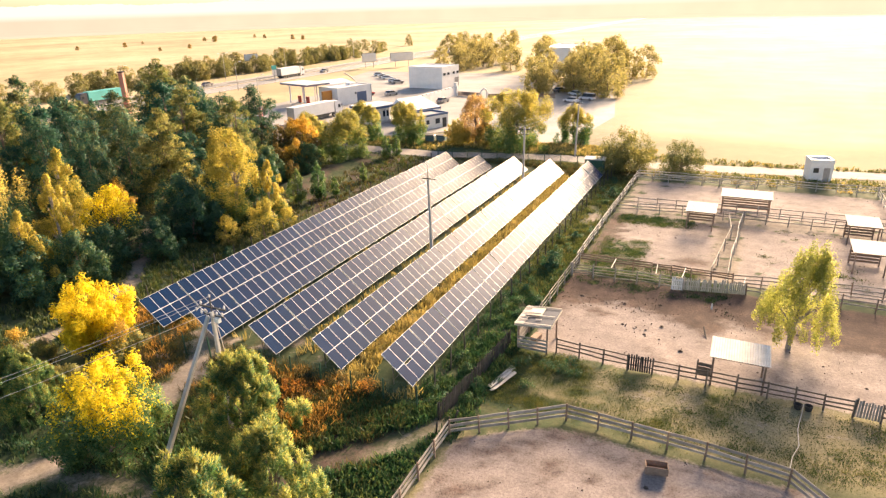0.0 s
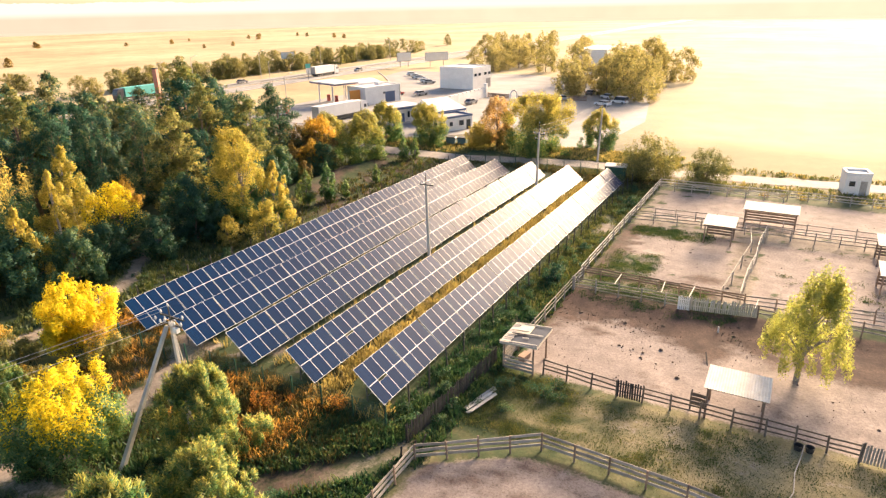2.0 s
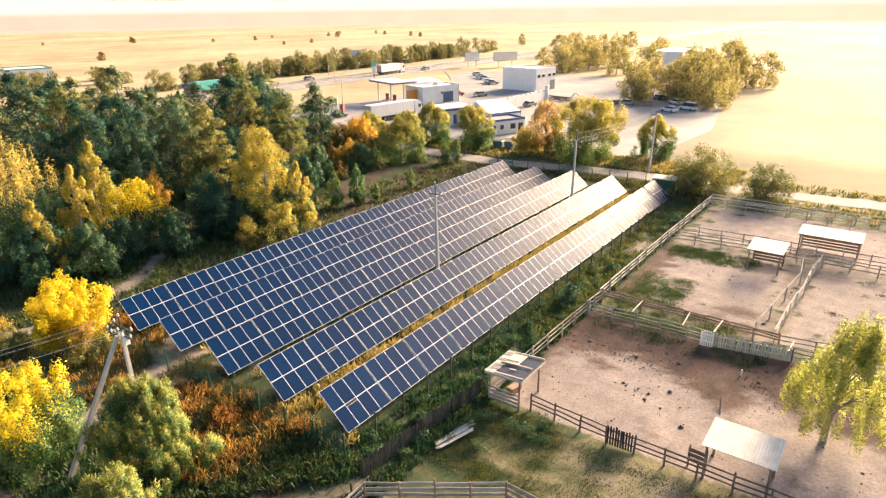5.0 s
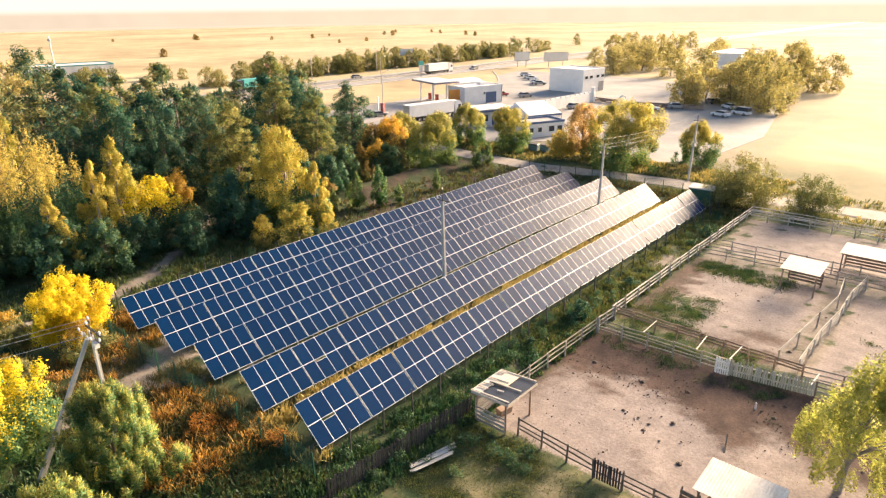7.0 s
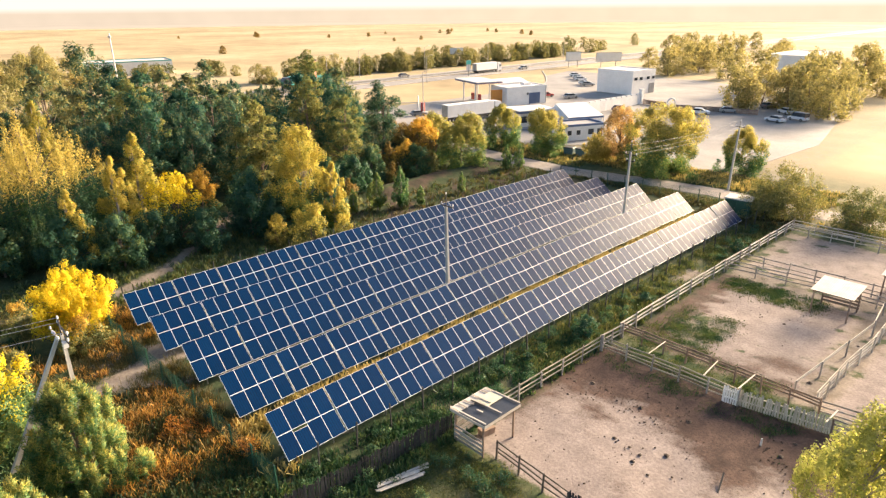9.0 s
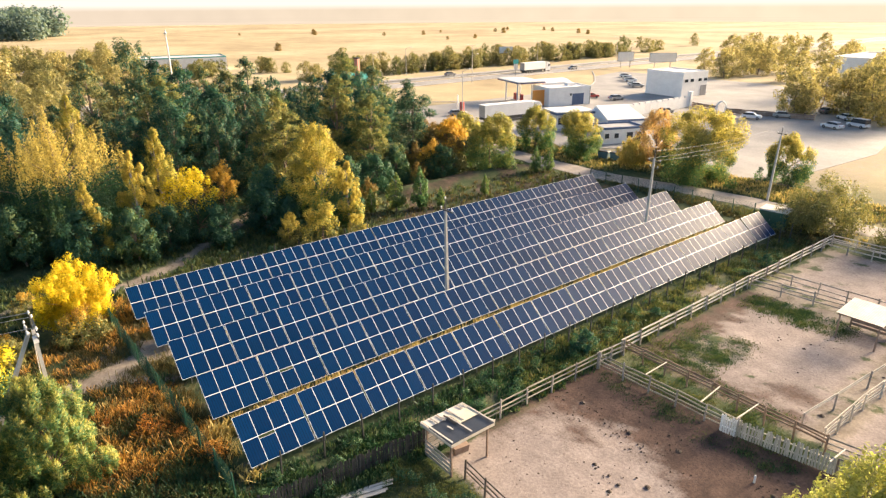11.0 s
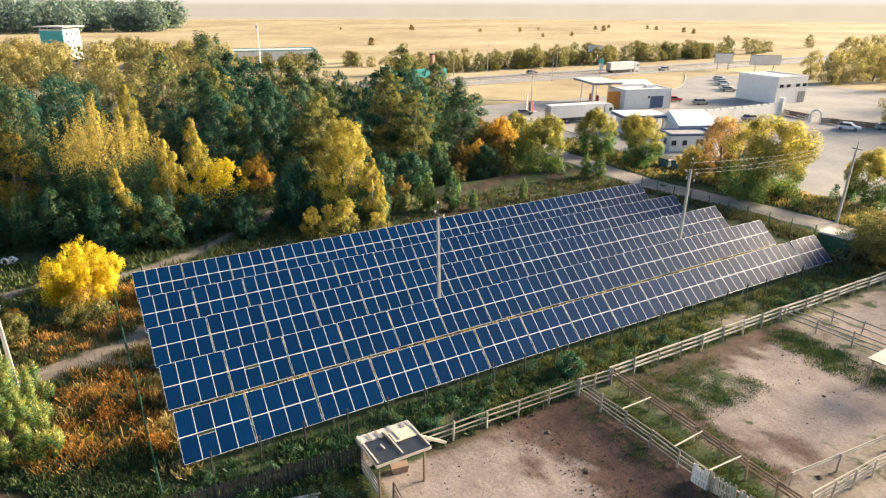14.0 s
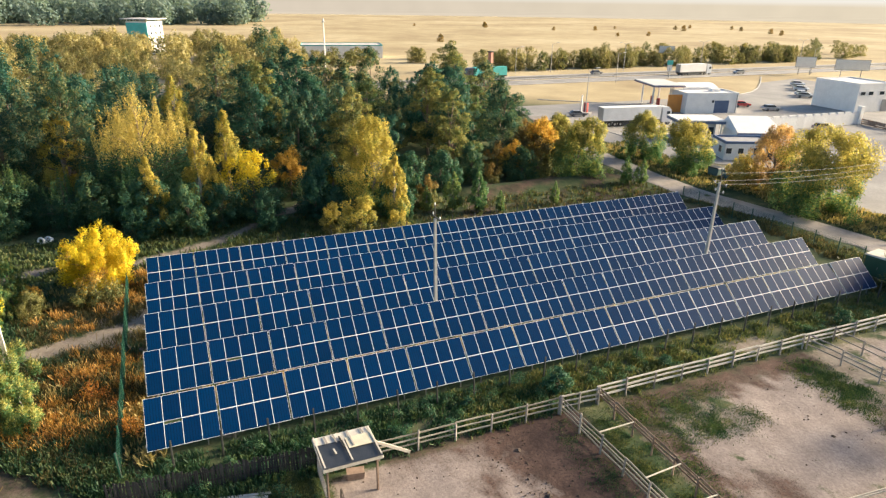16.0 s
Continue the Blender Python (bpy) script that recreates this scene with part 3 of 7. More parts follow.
def panel_mesh():
    """A framed panel, lower left corner at the origin, 1.0 x 1.545 m."""
    w, h, t, e, d = 0.996, 1.545, 0.038, 0.0135, 0.004
    g = Geo()
    o = [(0, 0), (w, 0), (w, h), (0, h)]
    i = [(e, 0.018), (w - e, 0.018), (w - e, h - 0.018), (e, h - 0.018)]
    v = [(x, y, 0) for x, y in o] + [(x, y, t) for x, y in o] + [(x, y, t) for x, y in i] + [(x, y, t - d) for x, y in i]
    g.add(v, [(3, 2, 1, 0)] + [(k, (k + 1) % 4, 4 + (k + 1) % 4, 4 + k) for k in range(4)] + [(4 + k, 4 + (k + 1) % 4, 8 + (k + 1) % 4, 8 + k) for k in range(4)]
          + [(8 + k, 8 + (k + 1) % 4, 12 + (k + 1) % 4, 12 + k) for k in range(4)])
    g.add([v[12], v[13], v[14], v[15]], [(0, 1, 2, 3)], 1)
    return g.mesh("solar_panel", [ALU, CELLS])


PANEL = panel_mesh()


def solar_table(m, tilt, slipped=()):
    """A tilted table at the pose m (origin on the ground under its low edge, x along the row); slipped: columns whose lower panel leaves a slot above it."""
    t = thing("solar_table", "tilted table of eight dark blue solar panels on steel posts", "solar panel", m, group="tables of the solar field")
    lift = Matrix.Translation((0, 0, 0.63)) @ pose(0, 0, 0, tilt, 0, 0)
    for c in range(4):
        for r in range(2):
            dy = 0.02 + r * (1.545 + 0.012)
            short = 0.89 if c in slipped and r == 0 else 1.0
            put("solar_panel", PANEL, t, lift @ Matrix.Translation((0.05 + c * 0.998, dy, 0.06)) @ Matrix.Diagonal((1, short, 1, 1)))
    for y in (0.35, 1.15, 1.95, 2.75):
        put("purlin", unit_plank(STEEL), t, lift @ span((0.0, y, 0.03), (PITCH - 0.08, y, 0.03), 0.06, 0.05))
    s, c = math.sin(radians(tilt)), math.cos(radians(tilt))
    for x in (0.75, 3.3):
        put("rafter", unit_plank(STEEL), t, lift @ span((x, 0.1, -0.03), (x, 3.0, -0.03), 0.06, 0.08))
        for d in (0.45, 2.45):
            top = 0.63 + d * s - 0.06
            put("post", unit_post(STEEL, 4), t, Matrix.Translation((x, d * c, 0)) @ Matrix.Diagonal((0.1, 0.1, top, 1)))
        put("brace", unit_plank(STEEL), t, span((x, 2.45 * c, 0.35), (x, 1.3 * c, 0.6 + 1.3 * s - 0.05), 0.05, 0.05))
    return t


ROWS_OF_TABLES = [(-18.83, 31.71, 93.2), (-24.61, 31.60, 92.8), (-30.43, 31.50, 92.75), (-36.25, 31.43, 92.5), (-42.15, 31.38, 92.5)]


def solar_field():
    r = random.Random(4)
    for row, (x, y0, y1) in enumerate(ROWS_OF_TABLES):
        step = (y1 - y0) / 15
        for k in range(15):
            tilt = TILT_UP + r.uniform(-0.35, 0.35)
            if row == 0 and k == 14:
                tilt += 1.6
            if row == 3 and k >= 13:
                tilt -= 4
            m = pose(x, y0 + k * step, r.uniform(-0.015, 0.015), 0, 0, 90 + r.uniform(-0.15, 0.15))
            slipped = {(0, 0): (1,), (1, 1): (1,)}.get((row, k), ())
            solar_table(m, tilt, slipped)


solar_field()


# ---- wire fence round the solar field ----
def mesh_panel(width, height):
    key = ("mesh", round(width, 2))
    if key not in SHARED:
        g = Geo()
        for i in range(int(width / 0.09) + 1):
            g.box((i * 0.09, 0, height / 2 + 0.08), (0.009, 0.009, height))
        for i in range(9):
            g.box((width / 2, 0, 0.1 + i * height / 8), (width, 0.008, 0.008))
        SHARED[key] = g.mesh("wire_panel", [GREEN_PAINT])
    return SHARED[key]


def wire_fence(pts, step, height, wires, label, mat):
    e = thing("wire_fence", label, "fence", Matrix.Translation((*pts[0], 0)))
    c = along([(x, y, 0) for x, y in pts], step)
    r = random.Random(len(c))
    for i, p in enumerate(c):
        q = p - c[0]
        lean = pose(q.x, q.y, 0, r.uniform(-2, 2), r.uniform(-2, 2), 0)
        put("post", unit_post(mat, 5), e, lean @ Matrix.Diagonal((0.13, 0.13, height + 0.15, 1)))
        if i + 1 < len(c):
            d = c[i + 1] - p
            turn = math.degrees(math.atan2(d.y, d.x))
            if wires:
                put("wire_panel", mesh_panel(d.length, height), e, pose(q.x, q.y, 0, 0, 0, turn))
            else:
                for z in (0.5, 1.0, 1.5):
                    put("wire", unit_plank(DARK_STEEL), e, span(q + Vector((0, 0, z)), q + d + Vector((0, 0, z - 0.02)), 0.006, 0.006))
    return e


wire_fence([(-17.75, 30.4), (-17.75, 97.2)], 2.65, 1.75, False, "dark steel fence posts with thin wire before the panels", DARK_STEEL)
wire_fence([(-48.2, 29.6), (-17.75, 30.4)], 2.6, 1.75, True, "green welded mesh fence at the near end of the panels", GREEN_PAINT)
wire_fence([(-48.2, 29.6), (-48.2, 97.0)], 2.8, 1.75, False, "dark steel fence posts with thin wire behind the panels", DARK_STEEL)
wire_fence([(-48.2, 97.0), (-24.0, 98.6)], 2.6, 1.9, True, "green welded mesh fence along the dirt road", GREEN_PAINT)

# ---- trees and shrubs ----
def leaf_quads(rs, clumps, count, size, droop=0.0, upright=0.0, shell=0.55, slim=0.62, spiky=0.0):
    """Leaves on and in a set of clumps (centre, radii): small folded quads that face mostly outwards."""
    c = np.array([k[0] for k in clumps], float)
    r = np.array([k[1] for k in clumps], float)
    area = (r[:, 0] * r[:, 1] + r[:, 0] * r[:, 2] + r[:, 1] * r[:, 2])
    which = rs.choice(len(clumps), count, p=area / area.sum())
    d = rs.normal(size=(count, 3))
    d /= np.linalg.norm(d, axis=1)[:, None]
    k = shell + (1.05 - shell) * rs.rand(count) ** 0.6 + np.abs(rs.normal(scale=0.13, size=count))
    p = c[which] + d * r[which] * k[:, None]
    n = 0.8 * d + rs.normal(scale=0.55, size=(count, 3)) + np.array([0, 0, 0.2])
    n *= np.where((n * d).sum(1) < 0, -1, 1)[:, None]
    n /= np.linalg.norm(n, axis=1)[:, None]
    if spiky:                               # needles that point out of the middle of their tuft
        n = np.cross(d, rs.normal(size=(count, 3)))
        n /= np.linalg.norm(n, axis=1)[:, None] + 1e-9
    a = (1 - spiky) * rs.normal(size=(count, 3)) + 1.6 * spiky * d + np.array([0, 0, upright - droop])
    a -= (a * n).sum(1)[:, None] * n
    a /= np.linalg.norm(a, axis=1)[:, None] + 1e-9
    b = np.cross(n, a)
    s = size * rs.uniform(0.6, 1.35, count)[:, None]
    la, lb = s * (1 + 0.9 * (droop + upright)), s * slim
    fold = n * s * 0.18
    v = np.stack([p - a * la * 0.5, p - b * lb * 0.5 + fold, p + a * la * 0.5, p + b * lb * 0.5 + fold], 1)
    v[:, :, 2] = np.maximum(v[:, :, 2], 0.05)
    out = p - np.array([*c[:, :2].mean(0), c[:, 2].mean() * 0.8])
    out /= np.linalg.norm(out, axis=1)[:, None] + 1e-9
    soft = 0.85 * d + 0.5 * out + 0.2 * n + np.array([0, 0, 0.12])
    soft /= np.linalg.norm(soft, axis=1)[:, None]
    return v, soft, d[:, 2]


def trunk_mesh(rs, clumps, h, girth, mat, first=0.25, bare=0.9, limbs=16):
    """A tapered, slightly bent trunk with a limb to some of the clumps."""
    g = Geo()
    n = 6
    bend = rs.normal(scale=0.03 * h, size=(n + 1, 2)).cumsum(0) * 0.4
    bend -= bend[0]
    pts = [Vector((bend[i][0], bend[i][1], -0.2 + (bare * h + 0.2) * i / n)) for i in range(n + 1)]
    for i in range(n):
        g.tube(pts[i], pts[i + 1], girth * (1 - 0.88 * i / n), girth * (1 - 0.88 * (i + 1) / n), 7, caps=False)
    for c, r in clumps[::max(1, len(clumps) // limbs)] if limbs else []:
        c = Vector(c)
        k = min(n - 1.01, max(first * n, n * (c.z / h) * 0.72))
        i = int(k)
        start = pts[i].lerp(pts[i + 1], k - i)
        w = girth * (1 - 0.88 * k / n) * 0.45
        mid = start.lerp(c, 0.55) + Vector((0, 0, 0.05 * h * rs.rand()))
        g.tube(start, mid, w, w * 0.6, 5, caps=False)
        g.tube(mid, c, w * 0.6, w * 0.15, 4, caps=False)
    return g.mesh("trunk", [mat], True)


def make_tree(name, label, category, kind, h, w, count, size, leaf, bark, seed, group="", top_leaf=None, split=0.5, limbs=16, fuzz=0.09):
    rs = np.random.RandomState(seed)
    clumps = []
    opt = {}
    bare, first = 0.88, 0.25
    if kind == "pine":                      # open crown of flat, tufted boughs in uneven tiers
        for i in range(60):
            k = rs.rand() ** 0.85
            z = h * (0.12 + 0.84 * k)
            rad = w / 2 * (1.04 - 0.78 * k ** 2.2) * rs.uniform(0.3, 1.15)
            a = rs.uniform(0, 6.28)
            s = w * rs.uniform(0.085, 0.155) * (1.15 - 0.4 * k)
            clumps.append(((rad * math.cos(a), rad * math.sin(a), z), (s, s, s * rs.uniform(0.4, 0.75))))
        for i in range(4):
            clumps.append(((rs.normal() * 0.05 * w, rs.normal() * 0.05 * w, h * (0.92 + 0.025 * i)), (w * 0.07, w * 0.07, h * 0.03)))
        opt = dict(shell=0.35, upright=0.3, slim=0.45, spiky=0.35)
    elif kind == "young_pine":              # needles in tufts down to the ground
        ph = rs.uniform(0, 6.28, 2)
        for i in range(210):
            k = rs.rand() ** 0.9
            z = h * (0.08 + 0.88 * k)
            a = rs.uniform(0, 6.28)
            rad = w / 2 * (1.0 - 0.74 * k ** 2.8) * (1 + 0.14 * math.sin(3 * a + 4 * k + ph[0]) + 0.1 * math.sin(5 * a + ph[1])) * rs.uniform(0.4, 1.18)
            s = w * rs.uniform(0.035, 0.06)
            clumps.append(((rad * math.cos(a), rad * math.sin(a), z), (s, s, s * 2.1)))
        opt = dict(shell=0.1, upright=0.7, slim=0.3, spiky=0.55)
        first = 0.08
    elif kind == "birch":                   # slim, hanging twigs
        lean = rs.uniform(0, 6.28)
        for i in range(70):
            k = rs.rand()
            z = h * (0.12 + 0.86 * k)
            a = rs.uniform(0, 6.28)
            prof = (1.0 - k ** 1.9) ** 0.9 * min(1.0, 0.5 + 1.8 * k) * (1 + 0.22 * math.sin(3 * a + lean) + 0.08 * math.sin(11 * k + a))
            rad = w / 2 * prof * rs.uniform(0.3, 1.1)
            s = w * rs.uniform(0.065, 0.125) * (1.15 - 0.6 * k)
            clumps.append(((rad * math.cos(a), rad * math.sin(a), z), (s, s, s * 1.7)))
        opt = dict(droop=0.5, shell=0.3)
        bare = 0.95
    elif kind == "plume":                   # a stand of upright feathery shoots
        for i in range(105):
            a, q = rs.uniform(0, 6.28), math.sqrt(rs.rand())
            x, y = w / 2 * q * math.cos(a), w / 2 * q * math.sin(a)
            top = h * (1.0 - 0.34 * q ** 2 + 0.08 * math.sin(2 * a + seed)) * (1 - 0.34 * rs.rand() ** 1.5)
            s = w * rs.uniform(0.02, 0.045)
            out = 1.0 + 0.12 * q
            clumps.append(((x * out, y * out, top * 0.93), (s * 0.6, s * 0.6, top * 0.10)))
            clumps.append(((x * out, y * out, top * 0.80), (s * 1.05, s * 1.05, top * 0.14)))
            clumps.append(((x * 1.05, y * 1.05, top * 0.62), (s * 1.5, s * 1.5, top * 0.15)))
            clumps.append(((x * 1.08, y * 1.08, top * 0.32), (s * 2.0, s * 2.0, top * 0.25)))
        opt = dict(upright=1.2, shell=0.15, slim=0.42)
    elif kind == "weeping":                 # narrow crown of hanging strands with a leaning tip
        for i in range(110):
            a, k = rs.uniform(0, 6.28), rs.rand() ** 1.1
            z = h * (0.22 + 0.75 * k)
            rad = w / 2 * (1 - 0.80 * k ** 1.7) * (1 + 0.2 * math.sin(2 * a + 1)) * rs.uniform(0.5, 1.08)
            s = w * rs.uniform(0.035, 0.075)
            clumps.append(((rad * math.cos(a) + 0.12 * w * k, rad * math.sin(a), z), (s, s, s * rs.uniform(2.0, 4.2))))
        opt = dict(droop=0.9, shell=0.2)
        bare = 0.8
    elif kind == "crown":                   # tall egg-shaped crown of hanging twigs, with lobes
        ph = rs.uniform(0, 6.28, 3)
        for i in range(170):
            k = rs.rand()
            z = h * (0.10 + 0.80 * k)
            a = rs.uniform(0, 6.28)
            prof = math.sqrt(max(0.03, 1 - ((k - 0.48) / 0.56) ** 2))
            lobe = 1 + 0.16 * math.sin(2 * a + ph[0]) + 0.14 * math.sin(3 * a + 6 * k + ph[1]) + 0.12 * math.sin(10 * k + ph[2])
            rad = w / 2 * prof * lobe * rs.rand() ** 0.4 * rs.uniform(0.8, 1.06)
            s = w * rs.uniform(0.04, 0.085)
            clumps.append(((rad * math.cos(a), rad * math.sin(a), z), (s, s, s * 1.5)))
        opt = dict(droop=0.4, shell=0.15)
        bare = 0.8
    elif kind == "fan":                     # shoots that spread from a narrow foot to a ragged, rounded top
        ph = rs.uniform(0, 6.28, 3)
        for i in range(150):
            a, q = rs.uniform(0, 6.28), rs.rand() ** 0.5
            tip = h * (1.0 - 0.30 * q ** 2.2 + 0.09 * math.sin(2 * a + ph[0]) + 0.05 * math.sin(5 * a + ph[1])) * rs.uniform(0.90, 1.0)
            k = rs.uniform(0.22, 0.97)
            rad = w / 2 * q * min(1.0, 0.55 + 0.75 * k) * (1 + 0.12 * math.sin(3 * a + ph[2]))
            s = w * rs.uniform(0.06, 0.115) * (1.2 - 0.55 * k)
            clumps.append(((rad * math.cos(a), rad * math.sin(a), tip * k), (s, s, s * 1.5)))
        opt = dict(shell=0.0, upright=0.5)
        bare = 0.6
    else:                                   # round bush or broadleaf crown
        low = 0.05 if kind == "bush" else 0.26
        ph = rs.uniform(0, 6.28, 3)
        for i in range(76):
            k = rs.rand() ** 1.15
            z = h * (low + (0.93 - low) * k)
            prof = 0.86 + 0.33 * k if k < 0.42 else math.sqrt(max(0.02, 1 - ((k - 0.42) / 0.62) ** 2))
            a = rs.uniform(0, 6.28)
            lobe = 1 + 0.17 * math.sin(2 * a + ph[0]) + 0.13 * math.sin(3 * a + 5 * k + ph[1]) + 0.10 * math.sin(9 * k + ph[2])
            rad = w / 2 * min(1.0, prof) * lobe * rs.rand() ** 0.45 * rs.uniform(0.8, 1.05)
            s = w * rs.uniform(0.055, 0.12)
            z *= 1 + 0.12 * math.sin(2 * a + ph[1])
            clumps.append(((rad * math.cos(a), rad * math.sin(a), z), (s, s, s * rs.uniform(0.8, 1.4))))
        for i in range(12):                 # shoots that stand out of the crown
            a, q = rs.uniform(0, 6.28), rs.uniform(0.0, 0.8)
            s = w * rs.uniform(0.03, 0.05)
            clumps.append(((w / 2 * q * math.cos(a), w / 2 * q * math.sin(a), h * (0.98 - 0.35 * q * q)), (s, s, s * 2.2)))
        opt = dict(shell=0.25, upright=0.3)
        bare = 0.7
    t = thing(name, label, category, group=group)
    put("trunk", trunk_mesh(rs, clumps, h, (0.018 * h + 0.03) * (1.25 if kind == "weeping" else 1.0), bark, first, bare, limbs), t)
    v, soft, rise = leaf_quads(rs, clumps, count, size, **opt)
    # top_leaf: warm tops over darker feet, partly autumn colour, partly painted sunlight
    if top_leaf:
        # young pines: the upper half of every tuft takes the lit tone
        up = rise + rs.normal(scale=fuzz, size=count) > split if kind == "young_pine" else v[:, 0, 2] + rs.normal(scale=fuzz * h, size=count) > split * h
        put("upper_crown", quad_mesh("upper_crown", v[up], top_leaf, soft[up]), t, label="warmer upper leaves: part autumn colour, part painted sunlight")
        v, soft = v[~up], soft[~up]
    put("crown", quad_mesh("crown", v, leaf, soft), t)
    return t


USED = set()


def plant(proto, x, y, scale=1.0, turn=0.0, stretch=1.0):
    m = pose(x, y, -0.02, 0, 0, turn) @ Matrix.Diagonal((scale, scale, scale * stretch, 1))
    if proto.name in USED:
        return copy_thing(proto, m)
    USED.add(proto.name)
    proto.matrix_basis = m
    return proto


rnd = random.Random(11)

# single trees and shrubs round the solar field
plant(make_tree("birch_tree", "tall golden birch with hanging twigs beside the panels", "tree", "crown", 12.8, 7.9, 32000, 0.15, LEAF_FRESH, BARK_PALE, 26, "", LEAF_BIRCH, 0.3), -56.9, 56.4)
side_birch = make_tree("birch_tree", "smaller golden-green birch beside the tall one", "tree", "birch", 9.0, 4.0, 11000, 0.15, LEAF_FRESH, BARK_PALE, 42, "", LEAF_BIRCH, 0.3)
plant(side_birch, -52.2, 57.8, 0.92, 20)
plant(side_birch, -60.5, 52.4, 0.85, 160)
slim = make_tree("birch_tree", "slim pale-gold birch at the edge of the wood", "tree", "birch", 12.4, 5.2, 18000, 0.14, LEAF_BIRCH, BARK_PALE, 22)
plant(slim, -65.0, 40.6)
plant(slim, -62.0, 37.2, 0.87, 70)
plant(slim, -83.4, 35.4, 1.18, 120)
plant(slim, -75.5, 21.5, 1.08, 300)
yellow = make_tree("yellow_shrub", "bright yellow autumn shrub with dense leaves", "shrub", "fan", 6.3, 5.9, 36000, 0.13, LEAF_YELLOW, BARK, 23)
plant(yellow, -44.9, 27.6, 1.0, 0)
plant(make_tree("yellow_shrub", "bright yellow shrub with green lower leaves by the track", "shrub", "fan", 6.3, 6.3, 36000, 0.13, LEAF_FRESH, BARK, 33, "", LEAF_YELLOW, 0.6, 16, 0.10), -32.5, 19.2, 1.0, 140)
gold_bush = make_tree("golden_shrub", "shrub with yellow top and green foot below the wood", "shrub", "bush", 8.2, 6.6, 14000, 0.17, LEAF_DARK, BARK, 24, "", LEAF_YELLOW, 0.6)
plant(gold_bush, -60.9, 42.8, 0.93)
low_gold = make_tree("golden_shrub", "low olive shrub with golden tips beside the panels", "shrub", "bush", 4.6, 4.4, 8000, 0.14, LEAF_HEDGE, BARK, 44, "", LEAF_BIRCH, 0.5, 8, 0.16)
plant(low_gold, -49.4, 52.6, 1.0, 40)
plant(low_gold, -49.3, 57.0, 0.6, 240)
plant(low_gold, -52.6, 50.2, 0.7, 100)
plant(make_tree("orange_shrub", "orange and gold shrub at the foot of the wood", "shrub", "bush", 8.4, 6.4, 13000, 0.17, LEAF_DARK, BARK, 25, "", LEAF_ORANGE, 0.4), -67.6, 48.4, 0.74)
# gold top, dark foot: low sun on the stand is put into colour
stand = make_tree("willow_stand", "tall stand of feathery olive-gold willow shoots", "tree", "plume", 15.0, 13.0, 64000, 0.15, LEAF_DARK, BARK, 26, "", LEAF_OLIVE, 0.52, 40, 0.05)
green_stand = make_tree("willow_stand", "dense stand of green willow shoots with few yellow tips", "tree", "plume", 12.0, 11.0, 30000, 0.2, LEAF_DARK, BARK, 47, "", LEAF_FRESH, 0.62, 40, 0.06)
plant(stand, -68.9, 31.2)
plant(green_stand, -65.7, 28.6, 0.68, 70)
plant(green_stand, -64.6, 22.6, 0.8, 200)
plant(green_stand, -66.5, 16.0, 1.0, 100)
plant(green_stand, -60.2, 33.0, 0.62, 30)
plant(slim, -58.9, 31.8, 0.72, 10)
dark_bush = make_tree("green_shrub", "dark green leafy shrub at the edge of the wood", "shrub", "bush", 6.0, 6.0, 8500, 0.2, LEAF_DARK, BARK, 27)
for x, y, s, a in ((-58.5, 31.5, 1.0, 0), (-57.5, 35.5, 0.9, 60), (-58.5, 39.0, 0.8, 130), (-56.0, 44.0, 0.75, 20), (-57.0, 49.5, 1.0, 210), (-55.0, 58.5, 0.85, 80), (-63.6, 26.0, 1.0, 45),
                   (-63.6, 17.5, 0.9, 10), (-61.0, 62.0, 1.0, 160), (-63.0, 68.0, 0.9, 100), (-66.0, 74.0, 0.9, 33), (-64.0, 81.0, 0.8, 290), (-55.5, 52.0, 0.7, 20), (-61, 52, 1.1, 77), (-60, 57, 1.0, 7), (-49.0, 46.5, 0.25, 7)):
    plant(dark_bush, x, y, s, a)
# tufts: pale tips over dark insides, partly light painted into the needle colours
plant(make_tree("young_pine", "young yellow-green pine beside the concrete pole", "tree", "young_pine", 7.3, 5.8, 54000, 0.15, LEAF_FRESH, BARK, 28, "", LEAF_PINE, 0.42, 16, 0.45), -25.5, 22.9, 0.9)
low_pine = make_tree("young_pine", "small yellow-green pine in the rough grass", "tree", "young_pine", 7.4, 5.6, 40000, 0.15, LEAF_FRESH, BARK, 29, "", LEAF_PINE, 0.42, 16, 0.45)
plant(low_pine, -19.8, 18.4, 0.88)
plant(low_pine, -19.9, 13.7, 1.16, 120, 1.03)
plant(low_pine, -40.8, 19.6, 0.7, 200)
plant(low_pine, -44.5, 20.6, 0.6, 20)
small_orange = make_tree("orange_shrub", "low shrub with orange-gold tips in dry grass", "shrub", "bush", 2.9, 4.0, 7000, 0.12, LEAF_HEDGE, BARK, 30, "", LEAF_ORANGE, 0.78, 8, 0.2)
for x, y, s, a in ((-42.2, 27.4, 0.95, 0), (-43.6, 22.3, 0.6, 90), (-50.6, 24.6, 0.7, 200)):
    plant(small_orange, x, y, s, a)
scrub = make_tree("green_shrub", "olive-green leafy shrub below the yellow one", "shrub", "bush", 3.6, 5.0, 9000, 0.14, LEAF_HEDGE, BARK, 90)
plant(scrub, -41.5, 22.6, 0.55)
plant(scrub, -47.6, 24.6, 0.8, 100)
rust = make_tree("rusty_shrub", "low rust-coloured dry shrub among the reeds", "shrub", "bush", 1.4, 1.9, 800, 0.10, LEAF_RUST, BARK, 40, "rusty shrubs", limbs=4)
rusty = make_tree("rusty_shrub", "low brown withered shrub among the reeds", "shrub", "plume", 1.6, 1.7, 900, 0.11, LEAF_BROWN, BARK, 43, "rusty shrubs", limbs=4)
